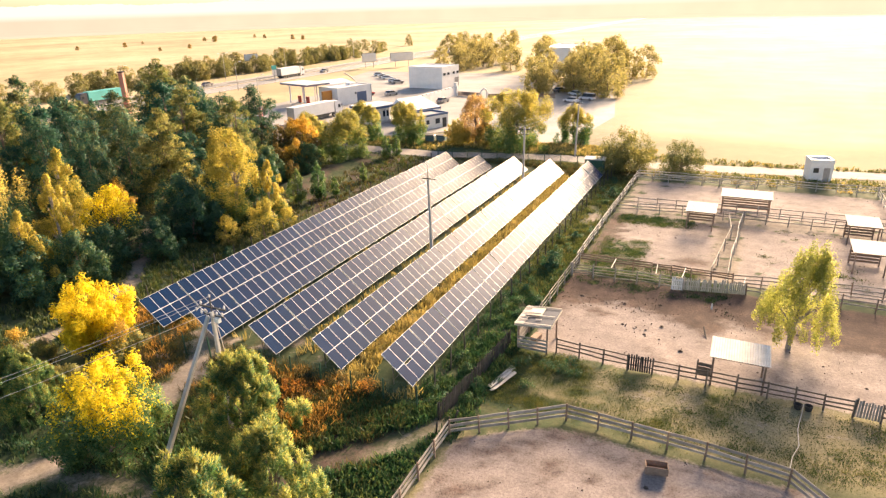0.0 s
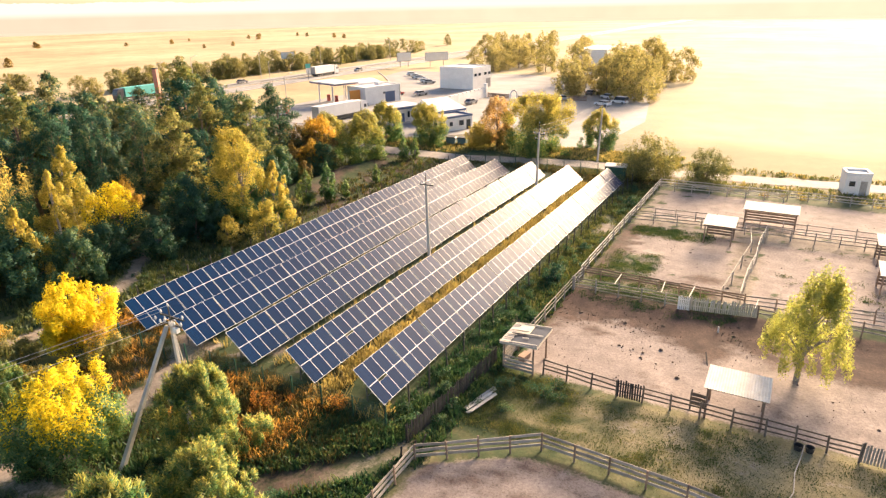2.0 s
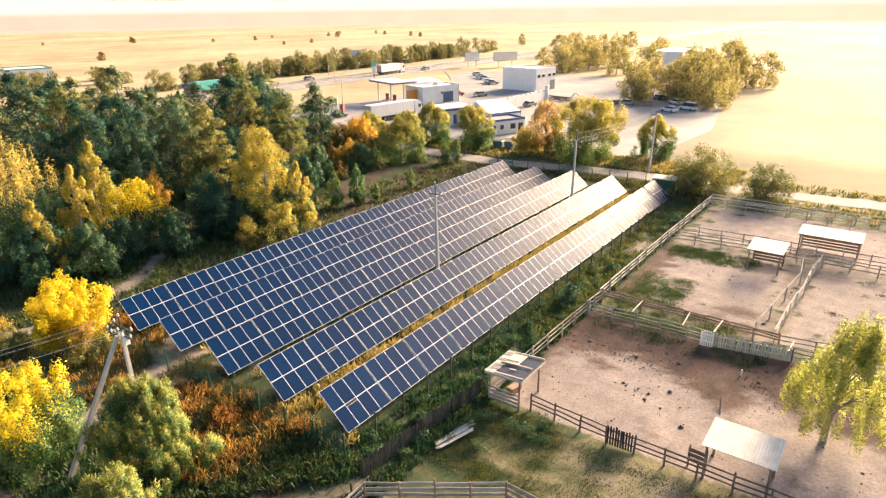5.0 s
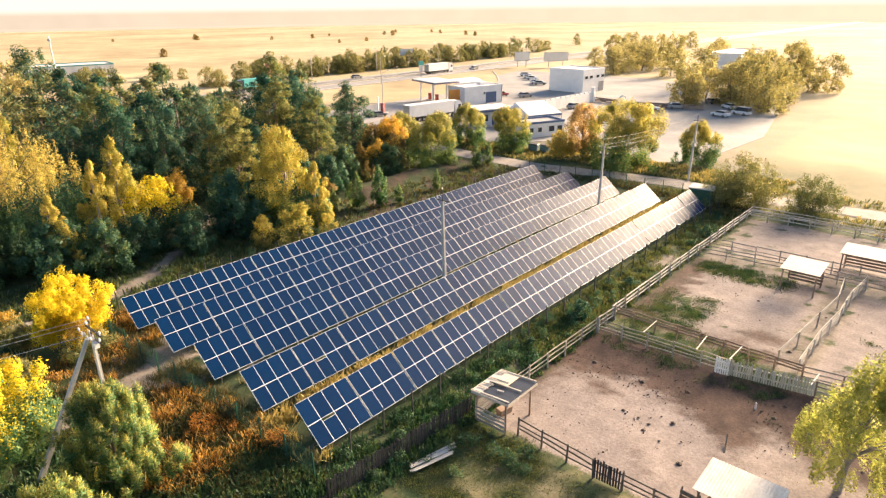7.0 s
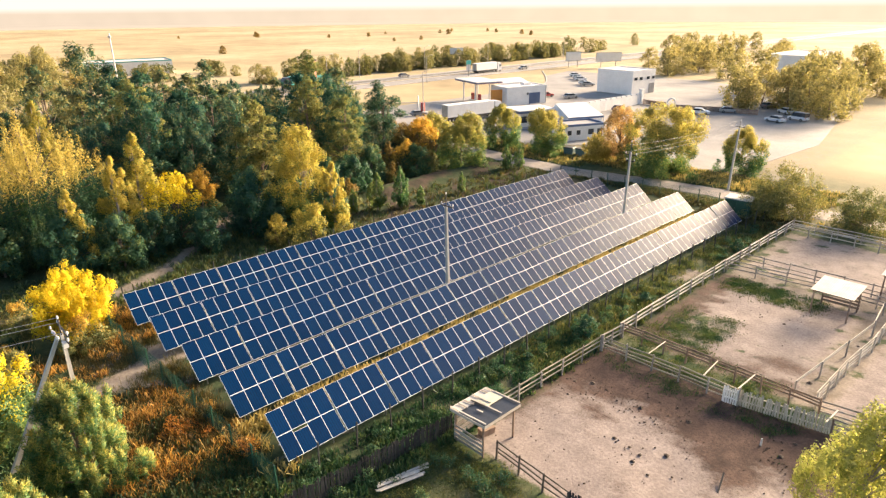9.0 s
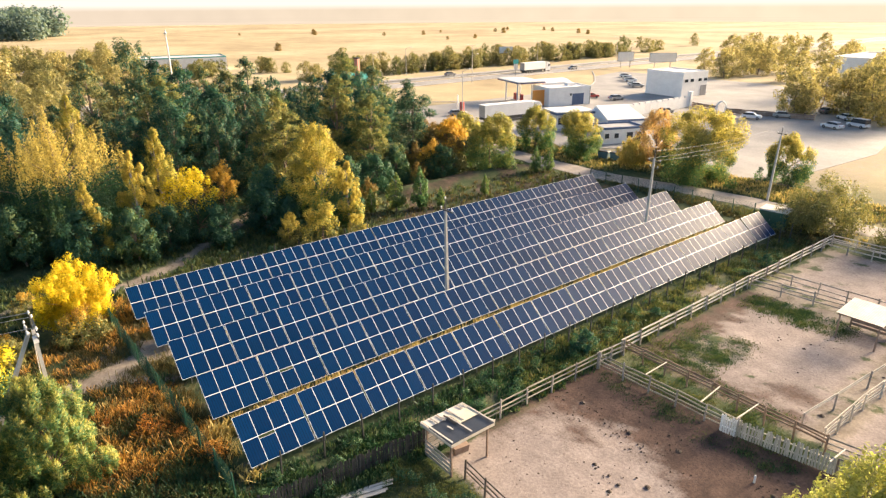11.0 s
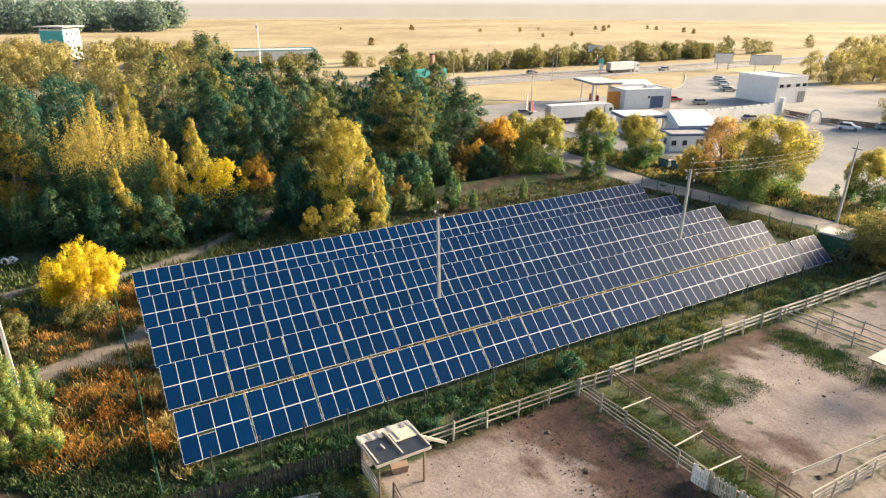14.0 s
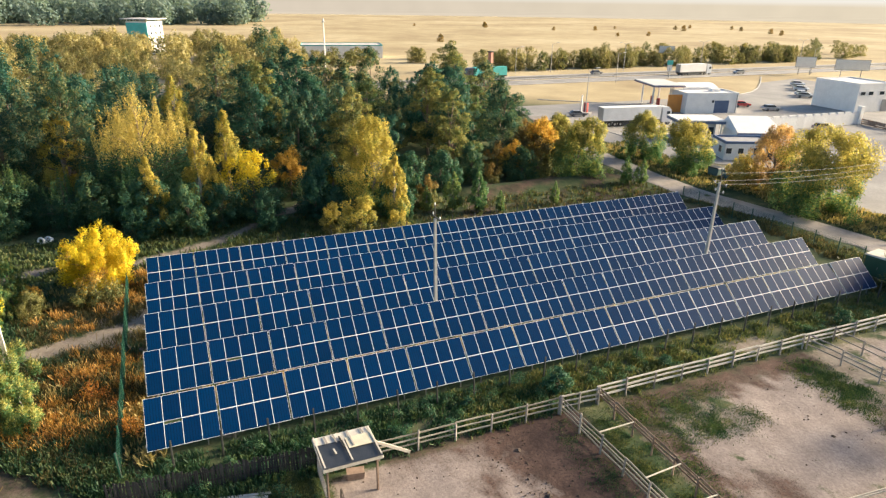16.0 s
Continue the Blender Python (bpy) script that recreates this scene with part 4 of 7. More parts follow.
for i in range(9):
    plant((rust, rusty)[i % 2], rnd.uniform(-30.5, -21.8), rnd.uniform(25.0, 31.0), rnd.uniform(0.5, 1.0), rnd.uniform(0, 360))
leafy = make_tree("green_shrub", "low green leafy weed clump", "shrub", "bush", 0.9, 1.6, 480, 0.10, LEAF_DARK, BARK, 41, "weed clumps", limbs=3)
for x0, x1, y0, y1, n in ((-18.2, -14.8, 31, 69, 70), (-17.8, -15.2, 80, 95, 20), (-29, -15.5, 17, 23, 34), (-46, -33, 12, 24, 22), (-58, -49, 20, 60, 26), (-14, -9, 35, 40.3, 12)):
    for _ in range(n):
        plant(leafy, rnd.uniform(x0, x1), rnd.uniform(y0, y1), rnd.uniform(0.4, 0.95), rnd.uniform(0, 360))
sapling = make_tree("sapling", "slim pale green sapling on rough ground", "tree", "birch", 5.4, 2.8, 3600, 0.17, LEAF_FRESH, BARK_PALE, 31)
for x, y, s, a in ((-53.4, 69.0, 1.05, 0), (-54.8, 66.2, 0.9, 80), (-52.4, 71.6, 0.5, 30), (-52.8, 79.8, 0.55, 0), (-57.2, 94.6, 0.75, 200), (-56.2, 96.6, 0.7, 100), (-55.8, 63.0, 0.6, 10)):
    plant(sapling, x, y, s, a)
strip_bush = make_tree("green_shrub", "low dark green shrub by the paddock fence", "shrub", "bush", 1.7, 2.0, 2200, 0.12, LEAF_DARK, BARK, 32)
for x, y, s, a in ((-16.3, 57.4, 1.0, 0), (-15.6, 84.5, 0.8, 80), (-16.6, 36.0, 0.45, 20), (-16.2, 66.5, 0.5, 50), (-17.0, 51.0, 0.4, 10)):
    plant(strip_bush, x, y, s, a)

# shrubs along the dirt road
# dark lower and lit upper halves are given by the two leaf colours
road_bush = make_tree("roadside_shrub", "round olive-green shrub beside the dirt road", "shrub", "bush", 8.4, 9.4, 26000, 0.21, LEAF_FRESH, BARK, 34, "", LEAF_WILLOW, 0.55, 16, 0.15)
for x, y, s, a in ((-63.6, 90.6, 0.95, 0), (-69.6, 107.4, 0.88, 70), (-60.2, 108.7, 0.91, 150), (-29.8, 119.0, 0.8, 30), (-72.5, 93.0, 0.9, 220)):
    plant(road_bush, x, y, s, a)
plant(make_tree("yellow_shrub", "pale yellow shrub beside the dirt road", "shrub", "fan", 6.3, 5.9, 16000, 0.17, LEAF_OLIVE, BARK, 91, "", LEAF_OLIVE, 0.5, 12, 0.12), -49.8, 109.4, 0.85, 100)
plant(make_tree("amber_tree", "amber-brown leafy tree beside the dirt road", "tree", "crown", 10.0, 6.6, 12000, 0.2, LEAF_AMBER, BARK, 92), -47.3, 111.9, 1.0, 40)
plant(make_tree("autumn_tree", "broad golden and green tree beside the dirt road", "tree", "bush", 11.6, 13.4, 36000, 0.25, LEAF_FRESH, BARK, 35, "", LEAF_WILLOW, 0.45, 16, 0.15), -37.8, 109.4, 0.88)
brown_bush = make_tree("brown_shrub", "olive shrub with rust-coloured tips beside the wood and road", "shrub", "bush", 6.5, 6.0, 9000, 0.2, LEAF_HEDGE, BARK, 36, "", LEAF_BROWN, 0.6, 12, 0.14)
for x, y, s, a in ((-44.8, 110.5, 0.7, 0), (-66.5, 85.5, 1.1, 50), (-72.0, 86.0, 1.2, 100), (-69.0, 79.5, 1.0, 10), (-76.5, 90.0, 1.2, 140), (-63.5, 76.0, 0.7, 190), (-58.0, 64.0, 0.8, 30), (-82, 92, 1.1, 70)):
    plant(brown_bush, x, y, s, a)
bright_orange = make_tree("orange_shrub", "orange-leaved tree at the road end of the wood", "tree", "bush", 7.5, 6.0, 9000, 0.2, LEAF_HEDGE, BARK, 89, "", LEAF_ORANGE, 0.5, 12, 0.14)
for x, y, s, a in ((-70.0, 87.5, 1.0, 0), (-66.0, 80.5, 0.7, 90), (-74.5, 91.5, 0.85, 200)):
    plant(bright_orange, x, y, s, a)
haze_bush = make_tree("leafy_tree", "low spreading leafy tree beyond the paddocks", "tree", "bush", 6.6, 9.6, 11000, 0.22, LEAF_HEDGE, BARK, 37)
for x, y, s, a in ((-16.6, 100.4, 0.92, 0), (-8.4, 101.0, 0.78, 70), (-18.5, 98.2, 0.7, 30)):
    plant(haze_bush, x, y, s, a)
plant(make_tree("willow_tree", "yellow-green weeping willow standing in the sandy paddock", "tree", "weeping", 8.0, 5.4, 17000, 0.12, LEAF_WEEPING, BARK_PALE, 38), 4.7, 48.5)


# the wood behind the solar field
def wood():
    kinds = [make_tree("pine_tree", "dark green pine of the wood with tufted boughs", "tree", "pine", 13.2 + i % 2, 7.4 + 0.5 * i, 15000, 0.22, LEAF_FOREST, BARK, 50 + i, "trees of the wood") for i in range(2, 4)]
    gilt = [make_tree("pine_tree", "olive-gold tree of the wood, sunlit tone in its colour", "tree", "pine", 13.5, 7.6 + 0.6 * i, 15000, 0.22, LEAF_GILT, BARK, 84 + i, "olive trees of the wood") for i in range(2)]
    light = make_tree("pine_tree", "dark green pine deep in the wood", "tree", "pine", 13.2, 7.8, 4600, 0.34, LEAF_FOREST, BARK, 80, "trees of the wood")
    olive = make_tree("leafy_tree", "tall dark olive-green leafy tree at the end of the wood", "tree", "bush", 12.5, 9.0, 9000, 0.27, LEAF_FOREST, BARK, 88, "leafy trees of the wood", limbs=6)
    dome = [make_tree("leafy_tree", "round-crowned olive-green tree of the wood", "tree", "bush", 12.4 + i, 8.6, 17000, 0.22, LEAF_FOREST, BARK, 94 + i, "leafy trees of the wood", limbs=8, fuzz=0.12) for i in range(2)]
    r = random.Random(17)
    placed = []
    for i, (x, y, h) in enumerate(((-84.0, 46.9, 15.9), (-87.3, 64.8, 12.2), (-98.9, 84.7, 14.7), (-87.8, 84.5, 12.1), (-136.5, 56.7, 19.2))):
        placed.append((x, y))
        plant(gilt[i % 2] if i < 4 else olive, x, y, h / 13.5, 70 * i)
    edge = [(0, -72), (20, -73), (28, -79), (36, -79), (46, -73), (56, -66), (66, -66), (78, -72), (86, -77), (93, -92), (99, -104)]
    tries = 0
    while tries < 9000 and len(placed) < 205:
        tries += 1
        y, x = r.uniform(-2, 99), r.uniform(-138, -60)
        k = next(i for i in range(len(edge) - 1) if y < edge[i + 1][0] or i == len(edge) - 2)
        (ya, xa), (yb, xb) = edge[k], edge[k + 1]
        if x > xa + (xb - xa) * (y - ya) / (yb - ya) or x < -138 + max(0, y - 66) * 0.75 + max(0, 42 - y) * 0.75:
            continue
        if any((x - a) ** 2 + (y - b) ** 2 < 5.7 ** 2 for a, b in placed):
            continue
        placed.append((x, y))
        end = y < 30 and x < -84
        low = 0.78 if y < 42 and x < -86 else 1.05 if 56 < y < 84 and x < -84 else 1.0
        plant(olive if end else r.choice((light, dome[0]) if x < -88 else [kinds[1], kinds[0]] + gilt + dome + kinds + dome), x, y, low * (r.uniform(0.88, 1.14) if y > 58 and x < -84 else r.uniform(0.72, 1.16)) * (0.97 if y > 72 and x > -84 else 1.05 if x < -92 and 36 < y < 58 else 1.0), r.uniform(0, 360), r.uniform(0.85, 1.15))


wood()


# distant woods and shrubs
def far_woods(name, label, boxes, leaf, size, per, seed):
    rs = np.random.RandomState(seed)
    clumps = []
    for x0, x1, y0, y1, h0, h1, n in boxes:
        for _ in range(n):
            h, x, y = rs.uniform(h0, h1), rs.uniform(x0, x1), rs.uniform(y0, y1)
            clumps.append(((x, y, h * 0.62), (h * 0.42, h * 0.42, h * 0.42)))
            clumps.append(((x + rs.normal() * h * 0.2, y + rs.normal() * h * 0.2, h * 0.3), (h * 0.45, h * 0.45, h * 0.3)))
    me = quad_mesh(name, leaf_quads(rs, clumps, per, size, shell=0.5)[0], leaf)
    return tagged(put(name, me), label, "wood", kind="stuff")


far_woods("far_wood", "wood standing at the edge of the far field, haze painted in", [(-1100, -640, -420, 130, 20, 27, 300)], LEAF_FAR_HAZED, 3.2, 130000, 63)


def horizon():
    """The wooded horizon, lost in haze: a strip of far field that rises into a ring with an uneven top. The haze is
    painted on as a glow, strongest towards the sun.
    """
    m, nt, b = nodes_of("far_haze")
    geo = nt.nodes.new("ShaderNodeNewGeometry")
    xyz = nt.nodes.new("ShaderNodeSeparateXYZ")
    nt.links.new(geo.outputs["Position"], xyz.inputs[0])
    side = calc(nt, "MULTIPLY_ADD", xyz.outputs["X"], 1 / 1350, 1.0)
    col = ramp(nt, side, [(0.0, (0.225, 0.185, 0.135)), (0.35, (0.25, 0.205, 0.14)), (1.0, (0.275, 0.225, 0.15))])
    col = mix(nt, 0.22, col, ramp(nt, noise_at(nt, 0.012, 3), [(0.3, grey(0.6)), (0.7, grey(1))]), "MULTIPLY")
    # higher up the painted glow takes the tone of pale sky haze
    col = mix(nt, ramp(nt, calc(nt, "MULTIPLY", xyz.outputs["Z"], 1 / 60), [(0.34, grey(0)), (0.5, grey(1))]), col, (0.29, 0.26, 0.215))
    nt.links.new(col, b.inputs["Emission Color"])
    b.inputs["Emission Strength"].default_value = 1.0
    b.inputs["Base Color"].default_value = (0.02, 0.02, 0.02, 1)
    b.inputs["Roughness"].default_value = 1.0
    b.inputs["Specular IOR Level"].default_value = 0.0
    r = random.Random(64)
    ph = [r.uniform(0, 6.28) for _ in range(4)]
    v, n = [], 900
    for i in range(n + 1):
        a = radians(-40 + 180 * i / n)
        top = 46 + 1.8 * math.sin(9 * a + ph[0]) + 1.1 * math.sin(31 * a + ph[1]) + 0.7 * math.sin(83 * a + ph[2]) + r.uniform(-0.8, 0.8)
        d = 1290 + 25 * math.sin(5 * a + ph[3])
        # glowing skirt in front covers the shadow the ring throws on the field
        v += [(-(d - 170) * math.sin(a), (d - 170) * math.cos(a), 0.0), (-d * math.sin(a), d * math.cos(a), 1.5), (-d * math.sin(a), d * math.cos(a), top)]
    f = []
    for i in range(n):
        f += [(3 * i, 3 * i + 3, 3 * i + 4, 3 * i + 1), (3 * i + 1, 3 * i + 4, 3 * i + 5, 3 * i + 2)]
    tagged(put("backdrop", Geo().add(v, f).mesh("backdrop", [m])), "glowing backdrop painted as unbroken hazy woods along the horizon", "wood", kind="structure")


horizon()
mid = [make_tree("hedgerow_tree", "low green tree of the belt along the highway", "tree", "bush", 7.0, 8.5, 2600, 0.38, LEAF_SCRUB, BARK, 65, "trees of the far belt", limbs=3),
       make_tree("hedgerow_tree", "round leafy tree beyond the wood and yard", "tree", "bush", 9.0, 8.5, 2600, 0.38, LEAF_SCRUB, BARK, 66, "trees of the far belt", limbs=3),
       make_tree("hedgerow_tree", "dark leafy tree beyond the wood and yard", "tree", "bush", 10.0, 8.0, 2600, 0.38, LEAF_HEDGE, BARK, 67, "trees of the far belt", limbs=3)]
for x0, x1, y0, y1, n, s0, s1 in ((-212, -200, 124, 330, 96, 0.6, 1.05), (-240, -208, 180, 420, 18, 0.7, 1.1), (-235, -140, 0, 66, 34, 0.8, 1.25), (-325, -215, -30, 70, 30, 0.9, 1.3), (-262, -236, 72, 140, 30, 0.5, 0.8), (-300, -262, 60, 84, 10, 0.8, 1.2), (-152, -130, 72, 112, 6, 0.6, 0.8)):
    for _ in range(n):
        plant(rnd.choice(mid), rnd.uniform(x0, x1), rnd.uniform(y0, y1), rnd.uniform(s0, s1), rnd.uniform(0, 360))
gold_far = [make_tree("hedgerow_tree", "golden leafy tree beyond the yard, backlit haze in its colour", "tree", "bush", 9.5, 9.0, 3400, 0.38, LEAF_SERE_HAZY, BARK, 68 + i, "golden trees beyond the yard", limbs=3) for i in range(2)]
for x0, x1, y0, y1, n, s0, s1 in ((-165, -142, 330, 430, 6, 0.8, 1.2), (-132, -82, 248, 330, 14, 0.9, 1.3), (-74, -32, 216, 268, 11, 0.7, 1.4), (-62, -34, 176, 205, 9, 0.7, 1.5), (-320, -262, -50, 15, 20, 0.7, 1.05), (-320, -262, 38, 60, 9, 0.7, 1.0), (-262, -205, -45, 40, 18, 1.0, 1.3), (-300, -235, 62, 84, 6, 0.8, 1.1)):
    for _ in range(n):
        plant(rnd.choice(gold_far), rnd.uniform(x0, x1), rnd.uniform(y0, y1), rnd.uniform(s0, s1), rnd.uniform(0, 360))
field_bush = make_tree("field_shrub", "lone dark shrub in the straw-coloured field", "shrub", "bush", 4.0, 4.6, 700, 0.5, LEAF_BROWN, BARK, 39, "shrubs in the field", limbs=3)
for i in range(16):
    plant(field_bush, rnd.uniform(-620, -250), rnd.uniform(110, 560), rnd.uniform(0.4, 1.1), rnd.uniform(0, 360))

# ---- paddock fences ----
def rail_fence(pts, label, heights, post_mat, rail_mat, step=2.4, high=1.3, board=0.11, seed=1, skip=(), lift=0.0):
    """Posts with boards nailed from post to post; skip: bays left open for gates."""
    r = random.Random(seed)
    c = along([(x, y, 0) for x, y in pts], step)
    e = thing("paddock_fence", label, "fence", Matrix.Translation(c[0]))
    for i, p in enumerate(c):
        q = p - c[0]
        put("post", unit_post(post_mat), e, pose(q.x, q.y, 0, r.uniform(-2.5, 2.5), r.uniform(-2.5, 2.5), r.uniform(0, 60)) @ Matrix.Diagonal((0.13, 0.13, high * r.uniform(0.95, 1.12), 1)))
        if i + 1 < len(c) and i not in skip:
            d = c[i + 1] - p
            side = Vector((-d.y, d.x, 0)).normalized() * 0.09
            for z in heights:
                a = q + side + Vector((0, 0, z + r.uniform(-0.06, 0.06)))
                b = q + d + side + Vector((0, 0, z + r.uniform(-0.04, 0.04)))
                put("rail", unit_plank(rail_mat), e, span(a, b, 0.035, board * r.uniform(0.85, 1.15)))
    return e


def picket_run(p, q, label, mat, high, gap, seed, name="picket_fence", lean=3.0, cat="fence"):
    """Upright pales on two rails between p and q."""
    r = random.Random(seed)
    p, q = Vector((*p, 0)), Vector((*q, 0))
    d = q - p
    turn = math.degrees(math.atan2(d.y, d.x))
    e = thing(name, label, cat, pose(p.x, p.y, 0, 0, 0, turn))
    n = int(d.length / gap)
    for i in range(n):
        h = high * r.uniform(0.88, 1.06)
        put("pale", unit_plank(mat), e, Matrix.Translation((gap * (i + 0.5), r.uniform(-0.01, 0.02), 0.05)) @ pose(0, 0, 0, 0, -90 + r.uniform(-lean, lean), 0) @ Matrix.Diagonal((h, 0.025, gap * r.uniform(0.6, 0.82), 1)))
    for z in (0.35 * high, 0.78 * high):
        put("rail", unit_plank(mat), e, span((0, 0.06, z), (d.length, 0.06, z), 0.05, 0.08))
    k = max(1, round(d.length / 2.4))
    for i in range(k + 1):
        put("post", unit_post(mat), e, Matrix.Translation((d.length * i / k, 0.1, 0)) @ Matrix.Diagonal((0.11, 0.11, high * 0.98, 1)))
    return e


THREE, FOUR = (0.45, 0.82, 1.2), (0.3, 0.6, 0.9, 1.2)
rail_fence([(-14.1, 44.0), (-14.0, 56.0)], "weathered pale grey three-rail fence beside the grass strip", THREE, WOOD_GREY, WOOD_BEIGE, board=0.09, seed=2)
rail_fence([(-14.0, 56.0), (-13.9, 59.0)], "short pale fence bay between two paddocks", THREE, WOOD_GREY, WOOD_PALE, step=1.5, seed=3)
rail_fence([(-14.1, 59.0), (-14.1, 78.0), (-14.0, 81.2), (-13.9, 95.8)], "pale bleached three-rail fence along the far paddocks", (0.5, 0.85, 1.22), WOOD_GREY, WOOD_BLEACHED, board=0.14, seed=4)
rail_fence([(-13.9, 56.1), (-3.7, 56.4)], "grey four-rail fence dividing the sandy paddocks", FOUR, WOOD_GREY, WOOD_BEIGE, step=2.0, board=0.09, seed=5)
picket_run((-3.6, 56.45), (1.6, 57.4), "weathered pale picket fence dividing the sandy paddocks", WOOD_PALE, 1.2, 0.16, 6, lean=6.0)
rail_fence([(1.6, 57.4), (9.0, 57.6), (24.0, 57.4)], "brown three-rail fence behind the willow", THREE, WOOD_BROWN, WOOD_GREY, seed=7)
rail_fence([(-14.0, 59.0), (0.4, 58.9)], "brown wooden fence along a narrow grass lane", (0.75, 1.0, 1.22), WOOD_BROWN, WOOD_BROWN, step=1.8, seed=8, board=0.14)
rail_fence([(0.4, 58.9), (10.0, 60.2), (24.0, 60.0)], "brown three-rail fence of the far sandy paddock", THREE, WOOD_BROWN, WOOD_GREY, seed=9)
rail_fence([(-1.5, 60.2), (-1.1, 64.0), (-0.7, 68.5), (-0.2, 73.5), (-0.6, 78.2)], "crooked pole fence beside the grass lane", (0.95, 1.15), WOOD_GREY, WOOD_PALE, step=3.4, seed=10)
rail_fence([(0.0, 59.6), (0.1, 65.4), (0.5, 70.5), (0.5, 74.6), (0.9, 79.5)], "crooked pale four-rail fence with leaning posts", FOUR, WOOD_PALE, WOOD_PALE, step=2.2, seed=11)
rail_fence([(-14.0, 78.3), (-6.0, 79.2), (8.0, 79.0), (24.0, 79.4)], "grey rail fence behind the sandy paddock", THREE, WOOD_GREY, WOOD_GREY, seed=12)
rail_fence([(-14.0, 81.2), (0.0, 81.8), (24.0, 82.2)], "grey rail fence of the far paddock lane", (0.6, 1.15), WOOD_GREY, WOOD_GREY, seed=13)
rail_fence([(-13.9, 95.9), (0.0, 96.3), (24.0, 96.6)], "pale rail fence at the end of the paddocks", THREE, WOOD_GREY, WOOD_PALE, seed=14)
rail_fence([(-14.0, 94.2), (2.0, 94.5)], "second pale rail fence at the end of the paddocks", (0.6, 1.15), WOOD_GREY, WOOD_PALE, seed=15)
rail_fence([(16.2, 60.0), (16.6, 79.0), (16.8, 96.0)], "pale rail fence between the outer paddocks", THREE, WOOD_GREY, WOOD_PALE, seed=16)
rail_fence([(-11.3, 41.1), (-5.9, 40.7)], "dark wooden rail fence in front of the sandy paddock", (0.4, 0.75, 1.1), WOOD_UMBER, WOOD_UMBER, step=1.8, seed=17)
picket_run((-5.9, 40.7), (-4.2, 40.75), "dark slatted wooden gate in the paddock fence", WOOD_DARK, 1.35, 0.16, 18, "wooden_gate", 1.0, "gate")
rail_fence([(-4.2, 40.75), (-0.6, 40.7), (3.2, 40.7), (8.1, 40.6)], "dark wooden rail fence running past the shelter", (0.4, 0.75, 1.1), WOOD_UMBER, WOOD_UMBER, step=1.8, seed=19)
picket_run((8.1, 40.6), (9.6, 40.55), "pale slatted wooden gate in the paddock fence", WOOD_GREY, 1.3, 0.16, 20, "wooden_gate", 1.0, "gate")
rail_fence([(9.6, 40.55), (22.0, 40.2)], "dark wooden rail fence at the edge of the meadow", (0.4, 0.75, 1.1), WOOD_UMBER, WOOD_UMBER, step=1.9, seed=21)
picket_run((-15.85, 29.9), (-15.4, 34.5), "dark weathered picket fence along the grass strip", WOOD_DARK, 1.35, 0.15, 22)
picket_run((-15.4, 34.5), (-14.9, 41.0), "dark weathered picket fence reaching the plank shed", WOOD_DARK, 1.35, 0.15, 23)
rail_fence([(-14.6, 8.0), (-14.5, 18.0), (-14.6, 28.7), (-8.4, 33.1), (-4.3, 32.9), (-0.1, 32.6), (4.2, 32.1), (6.2, 30.0), (9.5, 26.0)], "grey wooden rail fence round the near riding corral", (0.35, 0.72, 1.08), WOOD_BROWN, WOOD_GREY, step=2.1, board=0.2, seed=24)
for x, y0, y1, z0 in ((-10.25, 56.35, 58.85, 1.22), (-6.15, 56.35, 58.9, 1.22), (-3.85, 56.5, 59.0, 1.22), (1.3, 56.9, 58.7, 1.1)):
    g = Geo()
    g.tube((0, 0, 0), (rnd.uniform(-0.2, 0.2), y1 - y0, 0.02), 0.05, 0.04, 6)
    tagged(part("cross_pole", g, WOOD_PALE, None, m=Matrix.Translation((x, y0, z0))), "pale stripped pole laid across two fences", "pole", "poles across the lane")
picket_run((-4.6, 56.15), (-3.7, 56.3), "small white slatted gate leaning on the fence", WHITE_PAINT, 1.25, 0.15, 25, "wooden_gate", 0.5, "gate")


# ---- shelters ----
def corrugated(w, d, z0, z1, mat, wave=0.16, over=0.0):
    """A corrugated sheet, sloping in y from z0 to z1."""
    g = Geo()
    n = int(w / wave) * 2
    top = []
    for k in (0, 1):
        for i in range(n + 1):
            top.append((w * i / n, d * k, (z0, z1)[k] + (0.03 if i % 2 else 0.0)))
    low = [(x, y, z - 0.015) for x, y, z in top]
    m = n + 1
    f = [(i, i + 1, m + i + 1, m + i) for i in range(n)] + [(2 * m + m + i, 2 * m + m + i + 1, 2 * m + i + 1, 2 * m + i) for i in range(n)]
    f += [(i + 1, i, 2 * m + i, 2 * m + i + 1) for i in range(n)] + [(m + i, m + i + 1, 3 * m + i + 1, 3 * m + i) for i in range(n)]
    f += [(0, m, 3 * m, 2 * m), (m + n, n, 2 * m + n, 3 * m + n)]
    return g.add(top + low, f)


